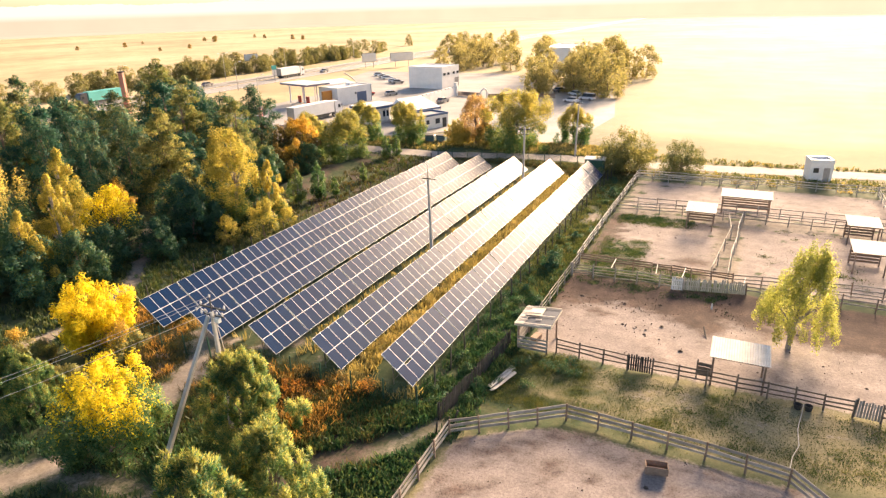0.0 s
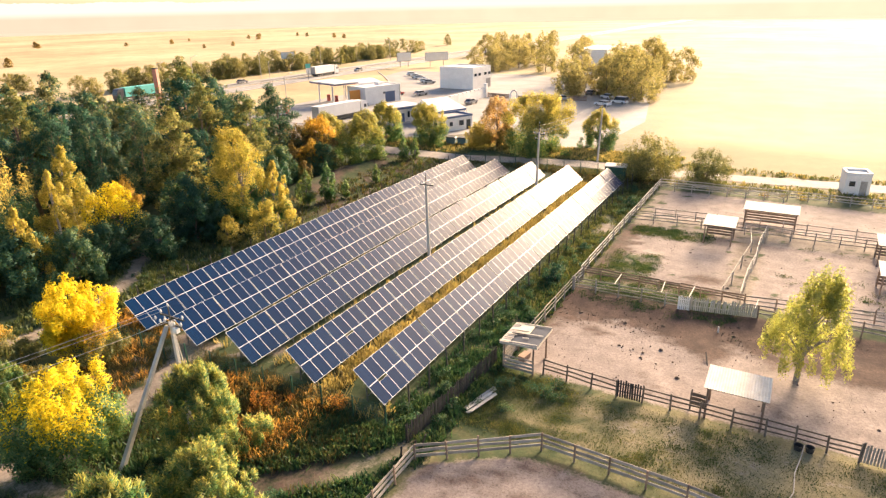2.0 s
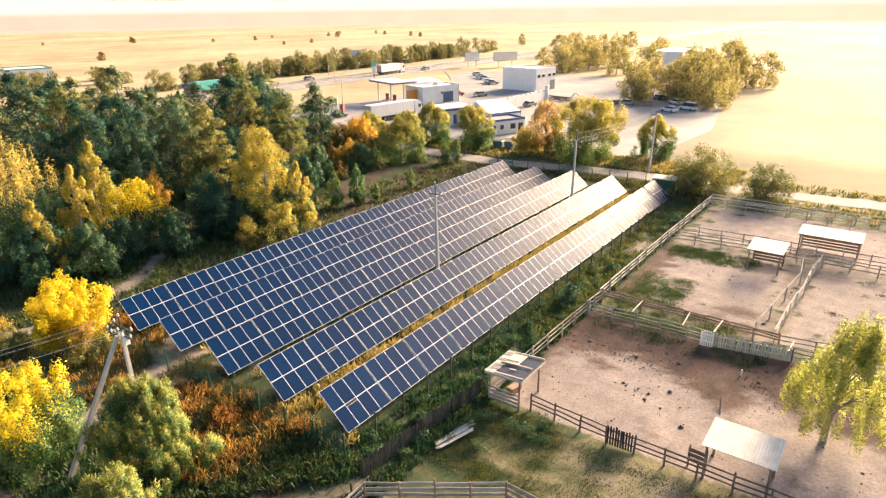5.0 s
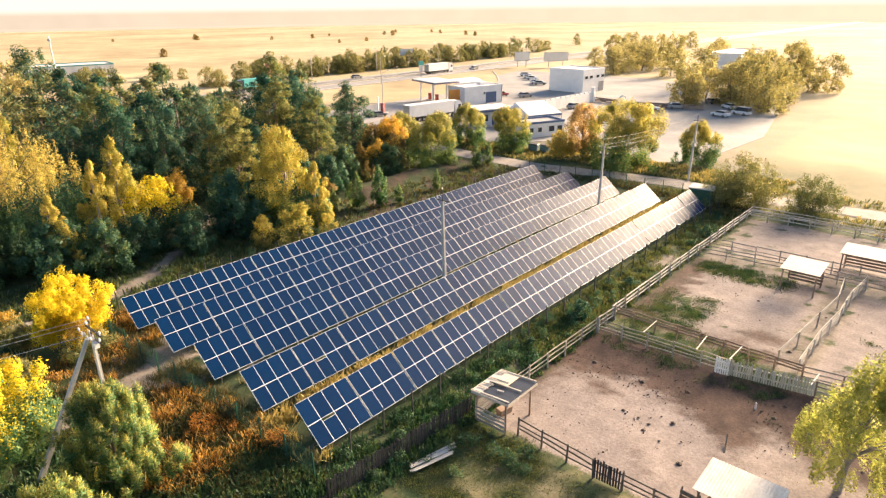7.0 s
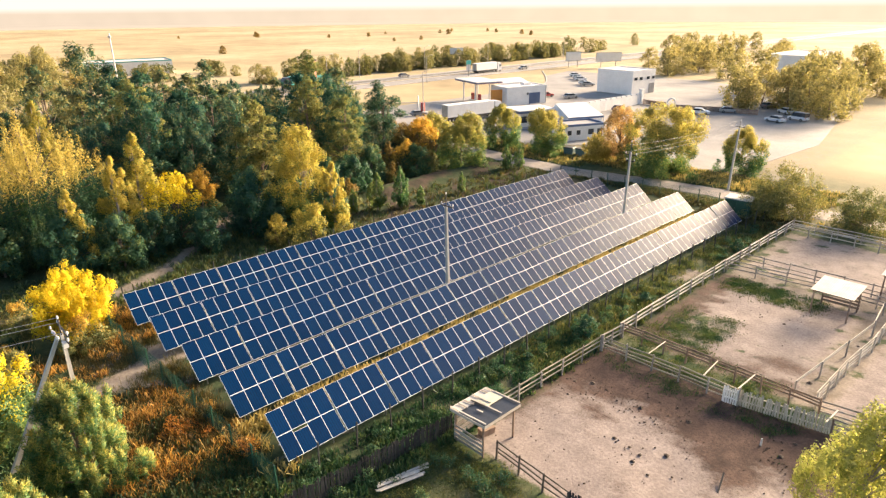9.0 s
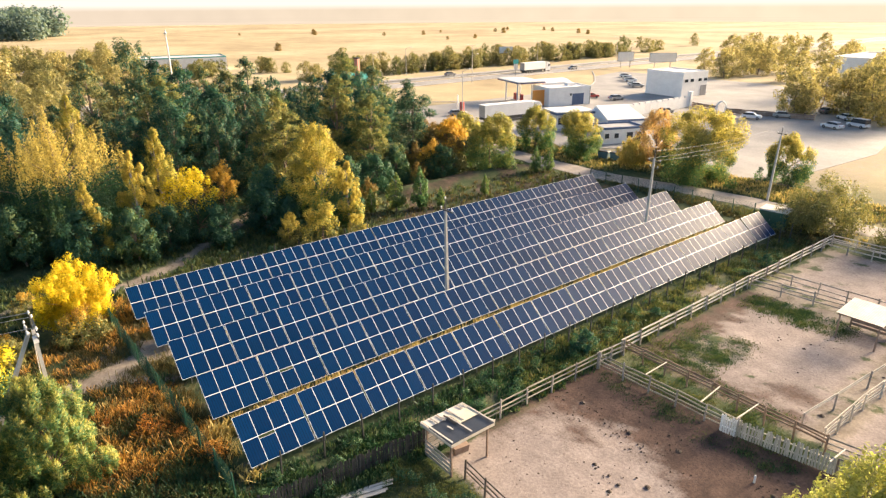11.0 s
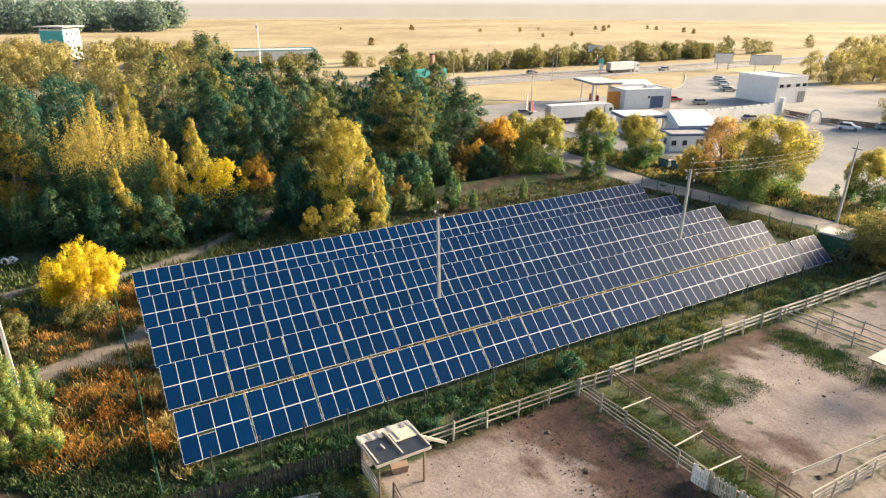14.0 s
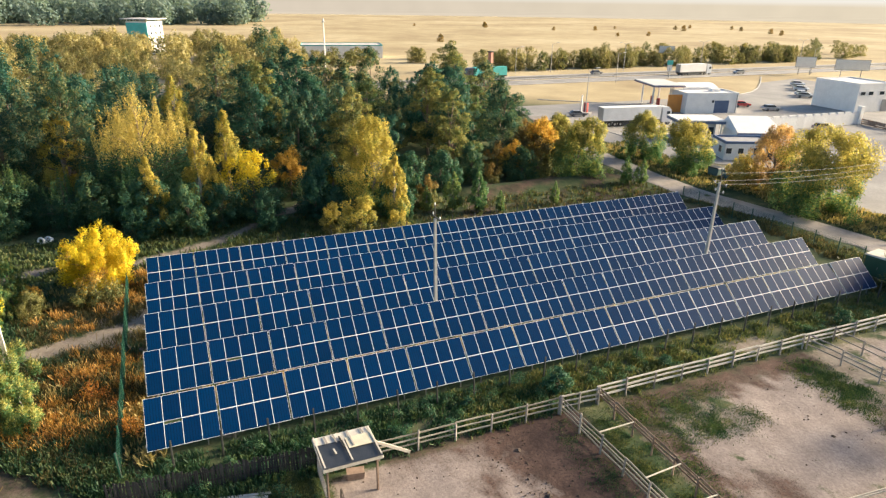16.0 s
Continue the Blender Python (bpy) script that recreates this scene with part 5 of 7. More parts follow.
def shelter(x0, x1, y0, y1, front, rear, label, post_mat=WOOD_GREY, back_boards=True):
    """An open stall shelter: four posts, beams and a pale sheet roof."""
    w, d = x1 - x0, y1 - y0
    s = thing("stall_shelter", label, "shelter", Matrix.Translation((x0, y0, 0)), group="shelters in the paddocks")
    part("roof", corrugated(w + 0.3, d + 0.3, front, rear, WHITE_SHEET), WHITE_SHEET, s, "pale sheet roof", Matrix.Translation((-0.15, -0.15, 0.07)))
    for x in (0.12, w - 0.12):
        for y, h in ((0.12, front), (d - 0.12, rear)):
            put("post", unit_post(post_mat), s, Matrix.Translation((x, y, 0)) @ Matrix.Diagonal((0.15, 0.15, h - 0.08, 1)))
        put("beam", unit_plank(post_mat), s, span((x, -0.1, front - 0.03), (x, d + 0.1, rear - 0.03), 0.08, 0.12))
    for y, h in ((0.12, front), (d - 0.12, rear)):
        put("beam", unit_plank(post_mat), s, span((0, y, h - 0.05), (w, y, h - 0.05), 0.06, 0.14))
    if back_boards:
        for i in range(4):
            put("board", unit_plank(WOOD_BROWN), s, span((0.05, d - 0.03, 0.3 + 0.32 * i), (w - 0.05, d - 0.03, 0.32 + 0.32 * i), 0.03, 0.22))
    return s


for x, y, a in ((-15.1, 29.3, 35), (-15.5, 28.6, 12), (-14.9, 29.9, 70)):
    tagged(put("loose_post", unit_post(WOOD_DARK), None, pose(x, y, 0.0, 14, 9, a) @ Matrix.Diagonal((0.13, 0.13, 1.15, 1))), "dark leaning fence post at the corner of the corral", "post", "leaning posts")
hurdle = thing("board_hurdle", "dark board hurdle beside the stall shelter", "hurdle", pose(-1.35, 41.5, 0, 0, 0, -4))
for i in range(3):
    put("board", unit_plank(WOOD_UMBER), hurdle, span((0, 0, 0.55 + 0.32 * i), (1.05, 0, 0.56 + 0.32 * i), 0.03, 0.26))
for x in (0.05, 1.0):
    put("post", unit_post(WOOD_UMBER), hurdle, Matrix.Translation((x, 0.06, 0)) @ Matrix.Diagonal((0.11, 0.11, 1.5, 1)))

shelter(-0.45, 3.0, 40.9, 43.4, 2.25, 2.4, "open wooden stall shelter with a pale sheet roof by the fence", WOOD_BROWN, False)
shelter(-5.2, -2.2, 74.2, 77.4, 2.2, 2.4, "open wooden stall shelter with white roof in far paddock", WOOD_BROWN)
shelter(-1.8, 3.7, 81.6, 84.4, 2.3, 2.5, "long open stall shelter with a bright white roof", WOOD_BROWN)
shelter(11.0, 13.9, 74.8, 77.8, 2.2, 2.4, "open stall shelter with a white roof in the outer paddock", WOOD_BROWN)
shelter(10.6, 13.4, 66.2, 69.4, 2.2, 2.4, "open stall shelter with a pale roof beside the outer fence", WOOD_BROWN)
shelter(22.0, 25.0, 66.2, 69.4, 2.2, 2.4, "open stall shelter with a pale roof at the far fence", WOOD_BROWN)


def plank_shed():
    x0, y0, w, d, lo, hi = -14.23, 40.51, 2.4, 2.85, 2.38, 2.2
    s = thing("plank_shed", "small open plank shed with a patched felt and sheet roof", "shed", Matrix.Translation((x0, y0, 0)))
    for x in (0.08, w - 0.08):
        for y in (0.08, d - 0.08):
            h = hi + (lo - hi) * x / w
            put("post", unit_post(WOOD_BROWN, 5), s, Matrix.Translation((x, y, 0)) @ Matrix.Diagonal((0.15, 0.15, h, 1)))
    for y in (0.08, d - 0.08):
        put("beam", unit_plank(WOOD_GREY), s, span((-0.15, y, hi + 0.02), (w + 0.2, y, lo - 0.01), 0.1, 0.14))
    put("fascia", unit_plank(WOOD_PALE), s, span((w + 0.24, -0.15, lo + 0.0), (w + 0.24, d + 0.15, lo + 0.0), 0.04, 0.2))
    put("fascia", unit_plank(WOOD_PALE), s, span((-0.18, -0.18, hi + 0.02), (w + 0.22, -0.18, lo + 0.02), 0.04, 0.16))

    def sheet(name, xa, xb, ya, yb, mat, up, label):
        g = Geo()
        za, zb = hi + (lo - hi) * xa / w + 0.1 + up, hi + (lo - hi) * xb / w + 0.1 + up
        g.add([(xa, ya, za), (xb, ya, zb), (xb, yb, zb), (xa, yb, za), (xa, ya, za - 0.025), (xb, ya, zb - 0.025), (xb, yb, zb - 0.025), (xa, yb, za - 0.025)],
              [(0, 1, 2, 3), (7, 6, 5, 4), (4, 5, 1, 0), (5, 6, 2, 1), (6, 7, 3, 2), (7, 4, 0, 3)])
        part(name, g, mat, s, label)

    sheet("roof_sheet", -0.2, w + 0.25, -0.15, d + 0.15, FELT, 0.0, "dark roofing felt")
    sheet("roof_sheet", -0.22, 0.5, -0.17, d + 0.17, WHITE_SHEET, 0.03, "white plastic sheet")
    sheet("roof_sheet", 0.42, 1.42, 1.5, d + 0.16, CREAM_SHEET, 0.06, "cream plastic sheet")
    for ya, xa, xb, mat in ((0.45, -0.1, 0.62, WOOD_GREY), (0.95, -0.1, 0.66, WOOD_GREY), (1.22, 0.2, 1.3, WOOD_DARK), (1.36, 0.3, 2.5, WOOD_PALE), (1.75, -0.2, 1.3, WOOD_GREY), (2.5, -0.15, 0.35, WOOD_GREY),
                            (0.7, 1.2, 1.65, WOOD_PALE), (-0.1, -0.2, 2.6, WOOD_PALE), (d + 0.05, -0.1, 2.6, WOOD_PALE)):
        z = lambda x: hi + (lo - hi) * x / w + 0.185
        put("batten", unit_plank(mat), s, span((xa, ya, z(xa)), (xb, ya + 0.05, z(xb)), 0.08, 0.04))
    for i in range(6):
        put("board", unit_plank(WOOD_GREY), s, span((0.02, -0.02, 0.25 + i * 0.3), (w - 0.05, -0.02, 0.25 + i * 0.3), 0.03, 0.2 if i < 3 else 0.12)) if i < 4 else None
        put("board", unit_plank(WOOD_GREY), s, span((-0.02, 0.05, 0.25 + i * 0.34), (-0.02, d - 0.05, 0.27 + i * 0.34), 0.03, 0.28))
    g = Geo().box((0, 0, 0.22), (0.9, 0.5, 0.44), taper=1.1)
    tagged(part("feed_trough", g, WOOD_BROWN, None, m=pose(-13.3, 42.4, 0, 0, 0, 80)), "wooden feed trough under the plank shed", "trough")


plank_shed()
tagged(put("loose_board", unit_plank(WOOD_PALE), None, span((-13.95, 43.55, 1.62), (-14.0, 45.85, 0.12), 0.05, 0.2)), "loose pale board leaning from the shed along the fence", "board")

# pile of planks on the meadow, trough, bucket, hose, manure
for i in range(6):
    a = Vector((-14.4 + 0.12 * i, 34.6 + rnd.uniform(-0.3, 0.3), 0.08 + 0.05 * (i % 3)))
    b = a + Vector((rnd.uniform(0.3, 0.9), 3.0 + rnd.uniform(-0.6, 0.5), rnd.uniform(-0.02, 0.1)))
    tagged(put("loose_plank", unit_plank(WOOD_PALE), None, span(a, b, 0.16, 0.04)), "loose pale plank lying beside the picket fence", "plank", "pile of planks")


def trough():
    t = thing("feed_trough", "brown wooden feed trough standing in the riding corral", "trough", pose(-2.5, 30.4, 0, 0, 0, 12))
    for a, b, h in (((-0.6, -0.3), (0.6, -0.3), 0.5), ((-0.6, 0.3), (0.6, 0.3), 0.5), ((-0.6, -0.3), (-0.6, 0.3), 0.5), ((0.6, -0.3), (0.6, 0.3), 0.5)):
        put("side_board", unit_plank(WOOD_BROWN), t, span((*a, 0.35), (*b, 0.35), 0.04, h))
    put("bottom", unit_plank(WOOD_BROWN), t, span((-0.58, 0, 0.15), (0.58, 0, 0.15), 0.56, 0.04))


trough()


def bucket(x, y):
    g = Geo()
    n = 12
    ring = [(math.cos(2 * math.pi * i / n), math.sin(2 * math.pi * i / n)) for i in range(n)]
    v = [(r * a, r * b, z) for r, z in ((0.20, 0), (0.26, 0.36), (0.23, 0.36), (0.18, 0.05)) for a, b in ring]
    f = [tuple(range(n - 1, -1, -1)), tuple(range(3 * n, 4 * n))]
    for k in range(3):
        f += [(k * n + i, k * n + (i + 1) % n, (k + 1) * n + (i + 1) % n, (k + 1) * n + i) for i in range(n)]
    g.add(v, f)
    tagged(part("water_tub", g, RUBBER, None, m=Matrix.Translation((x, y, 0.02))), "black rubber water tub by the fence", "tub", "tubs by the fence")


bucket(5.0, 40.2)
bucket(5.6, 40.25)


def cable(name, pts, radius, mat, label, category, group=""):
    """One round cord through the points."""
    pts = [Vector(p) for p in pts]
    n, v = 5, []
    for i, p in enumerate(pts):
        d = (pts[min(i + 1, len(pts) - 1)] - pts[max(i - 1, 0)]).normalized()
        a = d.cross(Vector((0.3, 0.1, 0.9))).normalized()
        b = d.cross(a)
        v += [p + (a * math.cos(2 * math.pi * k / n) + b * math.sin(2 * math.pi * k / n)) * radius for k in range(n)]
    f = [(i * n + k, i * n + (k + 1) % n, (i + 1) * n + (k + 1) % n, (i + 1) * n + k) for i in range(len(pts) - 1) for k in range(n)]
    return tagged(part(name, Geo().add(v, f), mat, None), label, category, group)


cable("hose", [(5.3, 40.3, 0.4), (5.2, 39.6, 0.05), (4.9, 37.8, 0.05), (4.9, 36.1, 0.05), (4.5, 34.8, 0.06), (4.3, 33.4, 0.1), (4.25, 32.3, 0.9)], 0.03, WOOD_PALE, "pale water hose lying across the meadow", "hose")


def dung_mesh(seed):
    r = random.Random(seed)
    g = Geo()
    n, k = 11, 4
    v = [(0, 0, 0.16)]
    for j in range(1, k + 1):
        for i in range(n):
            a, q = 2 * math.pi * i / n, 0.3 * j / k * r.uniform(0.7, 1.25)
            v.append((q * math.cos(a), q * math.sin(a), 0.15 * (1 - j / k) * r.uniform(0.5, 1.3) - (0.03 if j == k else 0)))
    f = [(0, 1 + i, 1 + (i + 1) % n) for i in range(n)]
    f += [(1 + (j - 1) * n + i, 1 + j * n + i, 1 + j * n + (i + 1) % n, 1 + (j - 1) * n + (i + 1) % n) for j in range(1, k) for i in range(n)]
    return g.add(v, f).mesh("manure_lump", [DUNG])


DUNG_MESHES = [dung_mesh(i) for i in range(4)]
spots = [(-13.4, 51.1), (-12.9, 51.2), (-12.3, 49.5), (-7.5, 47.7), (-8.0, 51.7), (-5.1, 52.5), (-2.3, 54.1), (-6.4, 47.6), (-5.6, 47.4), (-5.6, 46.6), (-4.5, 48.5), (-2.7, 45.0),
         (-9.0, 44.6), (-4.4, 46.2), (-0.8, 50.4), (0.4, 55.0), (0.2, 53.2), (-11.9, 51.9), (-9.7, 53.7), (-6.3, 53.4)]
spots += [(rnd.uniform(2, 13), rnd.uniform(43, 55)) for _ in range(8)] + [(rnd.uniform(-11, 0), rnd.uniform(61, 76)) for _ in range(6)] + [(rnd.uniform(-12, 3), rnd.uniform(22, 31)) for _ in range(6)]
for i, (x, y) in enumerate(spots):
    tagged(put("manure_lump", DUNG_MESHES[i % 4], None, pose(x, y, 0.01, 0, 0, 77 * i) @ Matrix.Diagonal((1, 1, 0.8, 1)) @ Matrix.Scale(0.26 + 0.07 * (i % 6), 4)), "small dark lump of manure on the sand", "manure", "manure on the sand")
tagged(put("marker_post", unit_post(WHITE_PAINT, 8), None, Matrix.Translation((-1.0, 53.4, 0)) @ Matrix.Diagonal((0.12, 0.12, 0.5, 1))), "short white post standing in the sandy paddock", "post")
tagged(put("stick", unit_plank(WOOD_DARK), None, span((-1.0, 47.5, 0.0), (-1.35, 49.0, 0.35), 0.09, 0.07)), "dark crooked stick lying on the sand", "stick")

# ---- power line ----
def insulator(parent, p):
    g = Geo()
    g.tube((0, 0, 0), (0, 0, 0.14), 0.02, 0.02, 6)
    g.tube((0, 0, 0.1), (0, 0, 0.17), 0.075, 0.06, 8)
    g.tube((0, 0, 0.18), (0, 0, 0.25), 0.06, 0.035, 8)
    part("insulator", g, PORCELAIN, parent, m=Matrix.Translation(p))


def concrete_pole(x, y, h, label, arms, lean=(0, 0), brace=None):
    """A tapered concrete pole with steel cross-arms and insulators; brace: the foot of a slanting strut."""
    t = thing("power_pole", label, "pole", pose(x, y, 0, *lean, 0), group="poles of the power line")
    g = Geo()
    g.box((0, 0, h * 0.45 - 0.2), (0.30, 0.26, h * 0.9 + 0.4), taper=0.62)
    part("shaft", g, CONCRETE, t)
    g = Geo()
    g.tube((0, 0, h * 0.84), (0, 0, h), 0.05, 0.04, 6)
    part("top_spike", g, DARK_STEEL, t)
    insulator(t, (0, 0, h - 0.02))
    for z, w in arms:
        put("cross_arm", unit_plank(DARK_STEEL), t, span((-w / 2, 0.12, z), (w / 2, 0.12, z), 0.09, 0.09))
        for k in (-0.46, 0.46):
            insulator(t, (k * w, 0.12, z + 0.04))
    if brace:
        g = Geo()
        d = Vector((brace[0] - x, brace[1] - y, 0))
        g.tube(d + Vector((0, 0, -0.2)), d.normalized() * 0.25 + Vector((0, 0, h * 0.88)), 0.19, 0.12, 4)
        part("strut", g, CONCRETE, t, "slanting concrete strut")
    return t


POLES = [(-27.8, 23.9, 9.3), (-27.7, 53.0, 10.3), (-27.2, 80.4, 10.8), (-26.6, 107.5, 9.9)]
first = concrete_pole(*POLES[0], "concrete A-frame power pole with cross-arms and insulators", [(8.6, 2.0), (8.1, 1.5)], brace=(-29.5, 20.0))
for i in range(5):
    insulator(first, (-0.9 + 0.4 * i, -0.3, 8.4 - 0.1 * (i % 2)))
g = Geo()
g.box((0.35, 0.0, 7.9), (0.35, 0.25, 0.3))
part("switch_box", g, PORCELAIN, first)
concrete_pole(*POLES[1], "grey concrete power pole standing among the panel rows", [(9.3, 1.5)], (0.5, -0.8))
concrete_pole(*POLES[2], "grey concrete power pole near the far end of the panels", [(9.4, 1.4), (8.7, 1.0)], (0, 1.0))
concrete_pole(*POLES[3], "pale concrete power pole beside the dirt road", [(9.1, 1.2)], (0, 1.6))


def sag(a, b, drop, n=14):
    a, b = Vector(a), Vector(b)
    return [a.lerp(b, i / n) - Vector((0, 0, drop * 4 * (i / n) * (1 - i / n))) for i in range(n + 1)]


for (xa, ya, ha), (xb, yb, hb) in zip(POLES[2:], POLES[3:]):
    for off, za, zb in ((-0.65, 9.6, 9.3), (0.0, 10.5, 10.0), (0.65, 9.6, 9.3)):
        cable("overhead_cable", sag((xa + off, ya, za), (xb + off, yb, zb), 0.5), 0.014, STEEL, "thin overhead power cable", "cable", "cables of the power line")
for off, z in ((-0.8, 8.3), (0.0, 8.9), (0.8, 8.3)):
    cable("overhead_cable", sag((-27.8 + off, 23.9, z + 0.5), (-45 + off, -18.0, z), 1.0), 0.010, PORCELAIN, "thin overhead power cable", "cable", "cables of the power line")
cable("drop_cable", [(-27.5, 23.8, 7.9), (-27.1, 23.7, 6.2), (-26.9, 23.7, 3.5), (-26.6, 24.4, 0.4)], 0.025, WOOD_PALE, "loose cable hanging beside the concrete pole", "cable")


# ---- green cabin at the end of the panels ----
def cabin():
    t = thing("transformer_cabin", "dark green metal transformer cabin with a white roof", "cabin", pose(-20.9, 97.3, 0, 0, 0, 8))
    g = Geo().box((0, 0, 1.15), (3.0, 2.2, 2.1))
    part("body", g, GREEN_PAINT, t)
    g = Geo().box((0, 0, 2.27), (3.3, 2.5, 0.14), taper=0.94)
    part("roof", g, WHITE_SHEET, t, "white flat roof")
    for x in (-0.75, 0.75):
        d = part("door", Geo().box((0, 0, 0), (1.3, 0.05, 1.8)), GREEN_PAINT, t, m=Matrix.Translation((x, -1.12, 1.15)))
        part("handle", Geo().box((0.5, -0.05, 0), (0.04, 0.05, 0.25)), STEEL, d)
    part("plinth", Geo().box((0, 0, 0.05), (3.2, 2.4, 0.3)), CONCRETE, t)


cabin()


# ---- small things on the back track ----
def tyre(x, y, z, tilt):
    g = Geo()
    n, k = 16, 8
    v = [((0.34 + 0.11 * math.cos(b)) * math.cos(a), (0.34 + 0.11 * math.cos(b)) * math.sin(a), 0.11 * math.sin(b)) for a in [2 * math.pi * i / n for i in range(n)] for b in [2 * math.pi * j / k for j in range(k)]]
    f = [(i * k + j, ((i + 1) % n) * k + j, ((i + 1) % n) * k + (j + 1) % k, i * k + (j + 1) % k) for i in range(n) for j in range(k)]
    g.add(v, f)
    tagged(part("white_tyre", g, PORCELAIN, None, m=pose(x, y, z, tilt, 0, 60), smooth=True), "old tyre painted white beside the track", "tyre")


tyre(-59.6, 20.6, 0.4, 80)
tyre(-59.9, 21.2, 0.35, 70)

# ---- vehicles ----
def wheel(parent, x, y, r, w, name="wheel"):
    g = Geo()
    g.tube((0, -w / 2, 0), (0, w / 2, 0), r, r, 14)
    o = part(name, g, RUBBER, parent, m=Matrix.Translation((x, y, r)))
    part("rim", Geo().tube((0, -w / 2 - 0.01, 0), (0, w / 2 + 0.01, 0), r * 0.5, r * 0.5, 10), STEEL, o)


def make_car(paint, label, van=False):
    """A car, 4.4 m along x."""
    t = thing("car", label, "car", group="cars in the yard")
    body = [(-2.2, 0.35), (2.15, 0.35), (2.22, 0.62), (2.0, 0.85), (1.1, 0.95), (-2.05, 1.0), (-2.25, 0.75)]
    part("body", Geo().prism(body, -0.87, 0.87), paint, t)
    roof = [(-2.05, 0.99), (1.15, 0.95), (0.35, 1.45), (-1.3, 1.48)] if not van else [(-2.2, 0.99), (1.4, 0.95), (0.8, 1.9), (-2.15, 1.95)]
    part("cabin_glass", Geo().prism([(x * 0.99, z - 0.03) for x, z in roof], -0.76, 0.76), GLASS, t)
    a, b = roof[3][0], roof[2][0]
    part("roof", Geo().box(((a + b) / 2, 0, roof[2][1] + 0.0), (b - a + 0.1, 1.5, 0.07), taper=0.92), paint, t)
    for x in (-1.35, 1.35):
        for y in (-0.82, 0.82):
            wheel(t, x, y, 0.32, 0.2)
    for y in (-0.6, 0.6):
        part("headlight", Geo().box((2.19, y, 0.7), (0.08, 0.3, 0.14)), PORCELAIN, t)
        part("tail_light", Geo().box((-2.23, y, 0.8), (0.06, 0.25, 0.14)), RED_PAINT, t)
    return t


def truck(x, y, turn, cover, cab, label, length=13.6):
    """A lorry with its trailer along +x, cab at the +x end."""
    t = thing("lorry", label, "truck", pose(x, y, 0.06, 0, 0, turn))
    tr = part("trailer", Geo().box((length / 2, 0, 2.6), (length, 2.5, 2.75)), cover, t)
    part("rear_door", Geo().box((-0.03, 0, 2.6), (0.06, 2.3, 2.6)), CAR_SILVER, tr)
    part("edge_rail", Geo().box((length / 2, 0, 1.18), (length + 0.1, 2.56, 0.14)), DARK_STEEL, tr)
    part("chassis", Geo().box((length / 2 + 1.0, 0, 0.95), (length + 3.0, 0.9, 0.3)), DARK_STEEL, t)
    part("side_box", Geo().box((5.5, 0, 0.75), (2.2, 2.3, 0.6)), DARK_STEEL, t)
    for s in (-1, 1):
        part("side_guard", Geo().box((9.0 * length / 13.6, s * 1.2, 0.8), (5.0 * length / 13.6, 0.06, 0.55)), DARK_STEEL, t)
    profile = [(length + 0.45, 0.6), (length + 2.75, 0.6), (length + 2.8, 1.9), (length + 2.55, 3.2), (length + 2.0, 3.75), (length + 0.45, 3.85)]
    c = part("cab", Geo().prism(profile, -1.22, 1.22), cab, t)
    part("windscreen", Geo().prism([(length + 2.74, 2.05), (length + 2.83, 2.05), (length + 2.6, 3.1), (length + 2.5, 3.1)], -1.1, 1.1), GLASS, c)
    for s in (-1, 1):
        part("side_window", Geo().box((length + 1.9, s * 1.225, 2.5), (0.8, 0.03, 0.8)), GLASS, c)
        part("mirror", Geo().box((length + 2.7, s * 1.4, 2.6), (0.1, 0.2, 0.6)), DARK_STEEL, c)
    for wx in (1.6, 2.9, 4.2, length - 0.2, length + 2.0):
        for wy in (-1.05, 1.05):
            wheel(t, wx, wy, 0.5, 0.32)
    return t


truck(-96.8, 118.4, 82, WHITE_PAINT, CAR_WHITE, "white lorry with a long box trailer parked in the yard")
truck(-170.5, 205, 90, WHITE_PAINT, CAR_WHITE, "white lorry with a box trailer on the highway", 12)
truck(-181, 140, -90, TEAL_PAINT, CAR_DARK, "teal covered lorry on the far carriageway", 12)


# ---- buildings of the roadside station ----
def window(parent, m, w, h, name="window"):
    o = part(name, Geo().box((0, 0, 0), (w, 0.06, h)), GLASS, parent, m=m)
    fr = Geo()
    for sx in (-1, 1):
        fr.box((sx * w / 2, -0.02, 0), (0.09, 0.1, h + 0.09))
    for sz in (-1, 1):
        fr.box((0, -0.02, sz * h / 2), (w + 0.09, 0.1, 0.09))
    part("frame", fr, WHITE_PAINT, o)


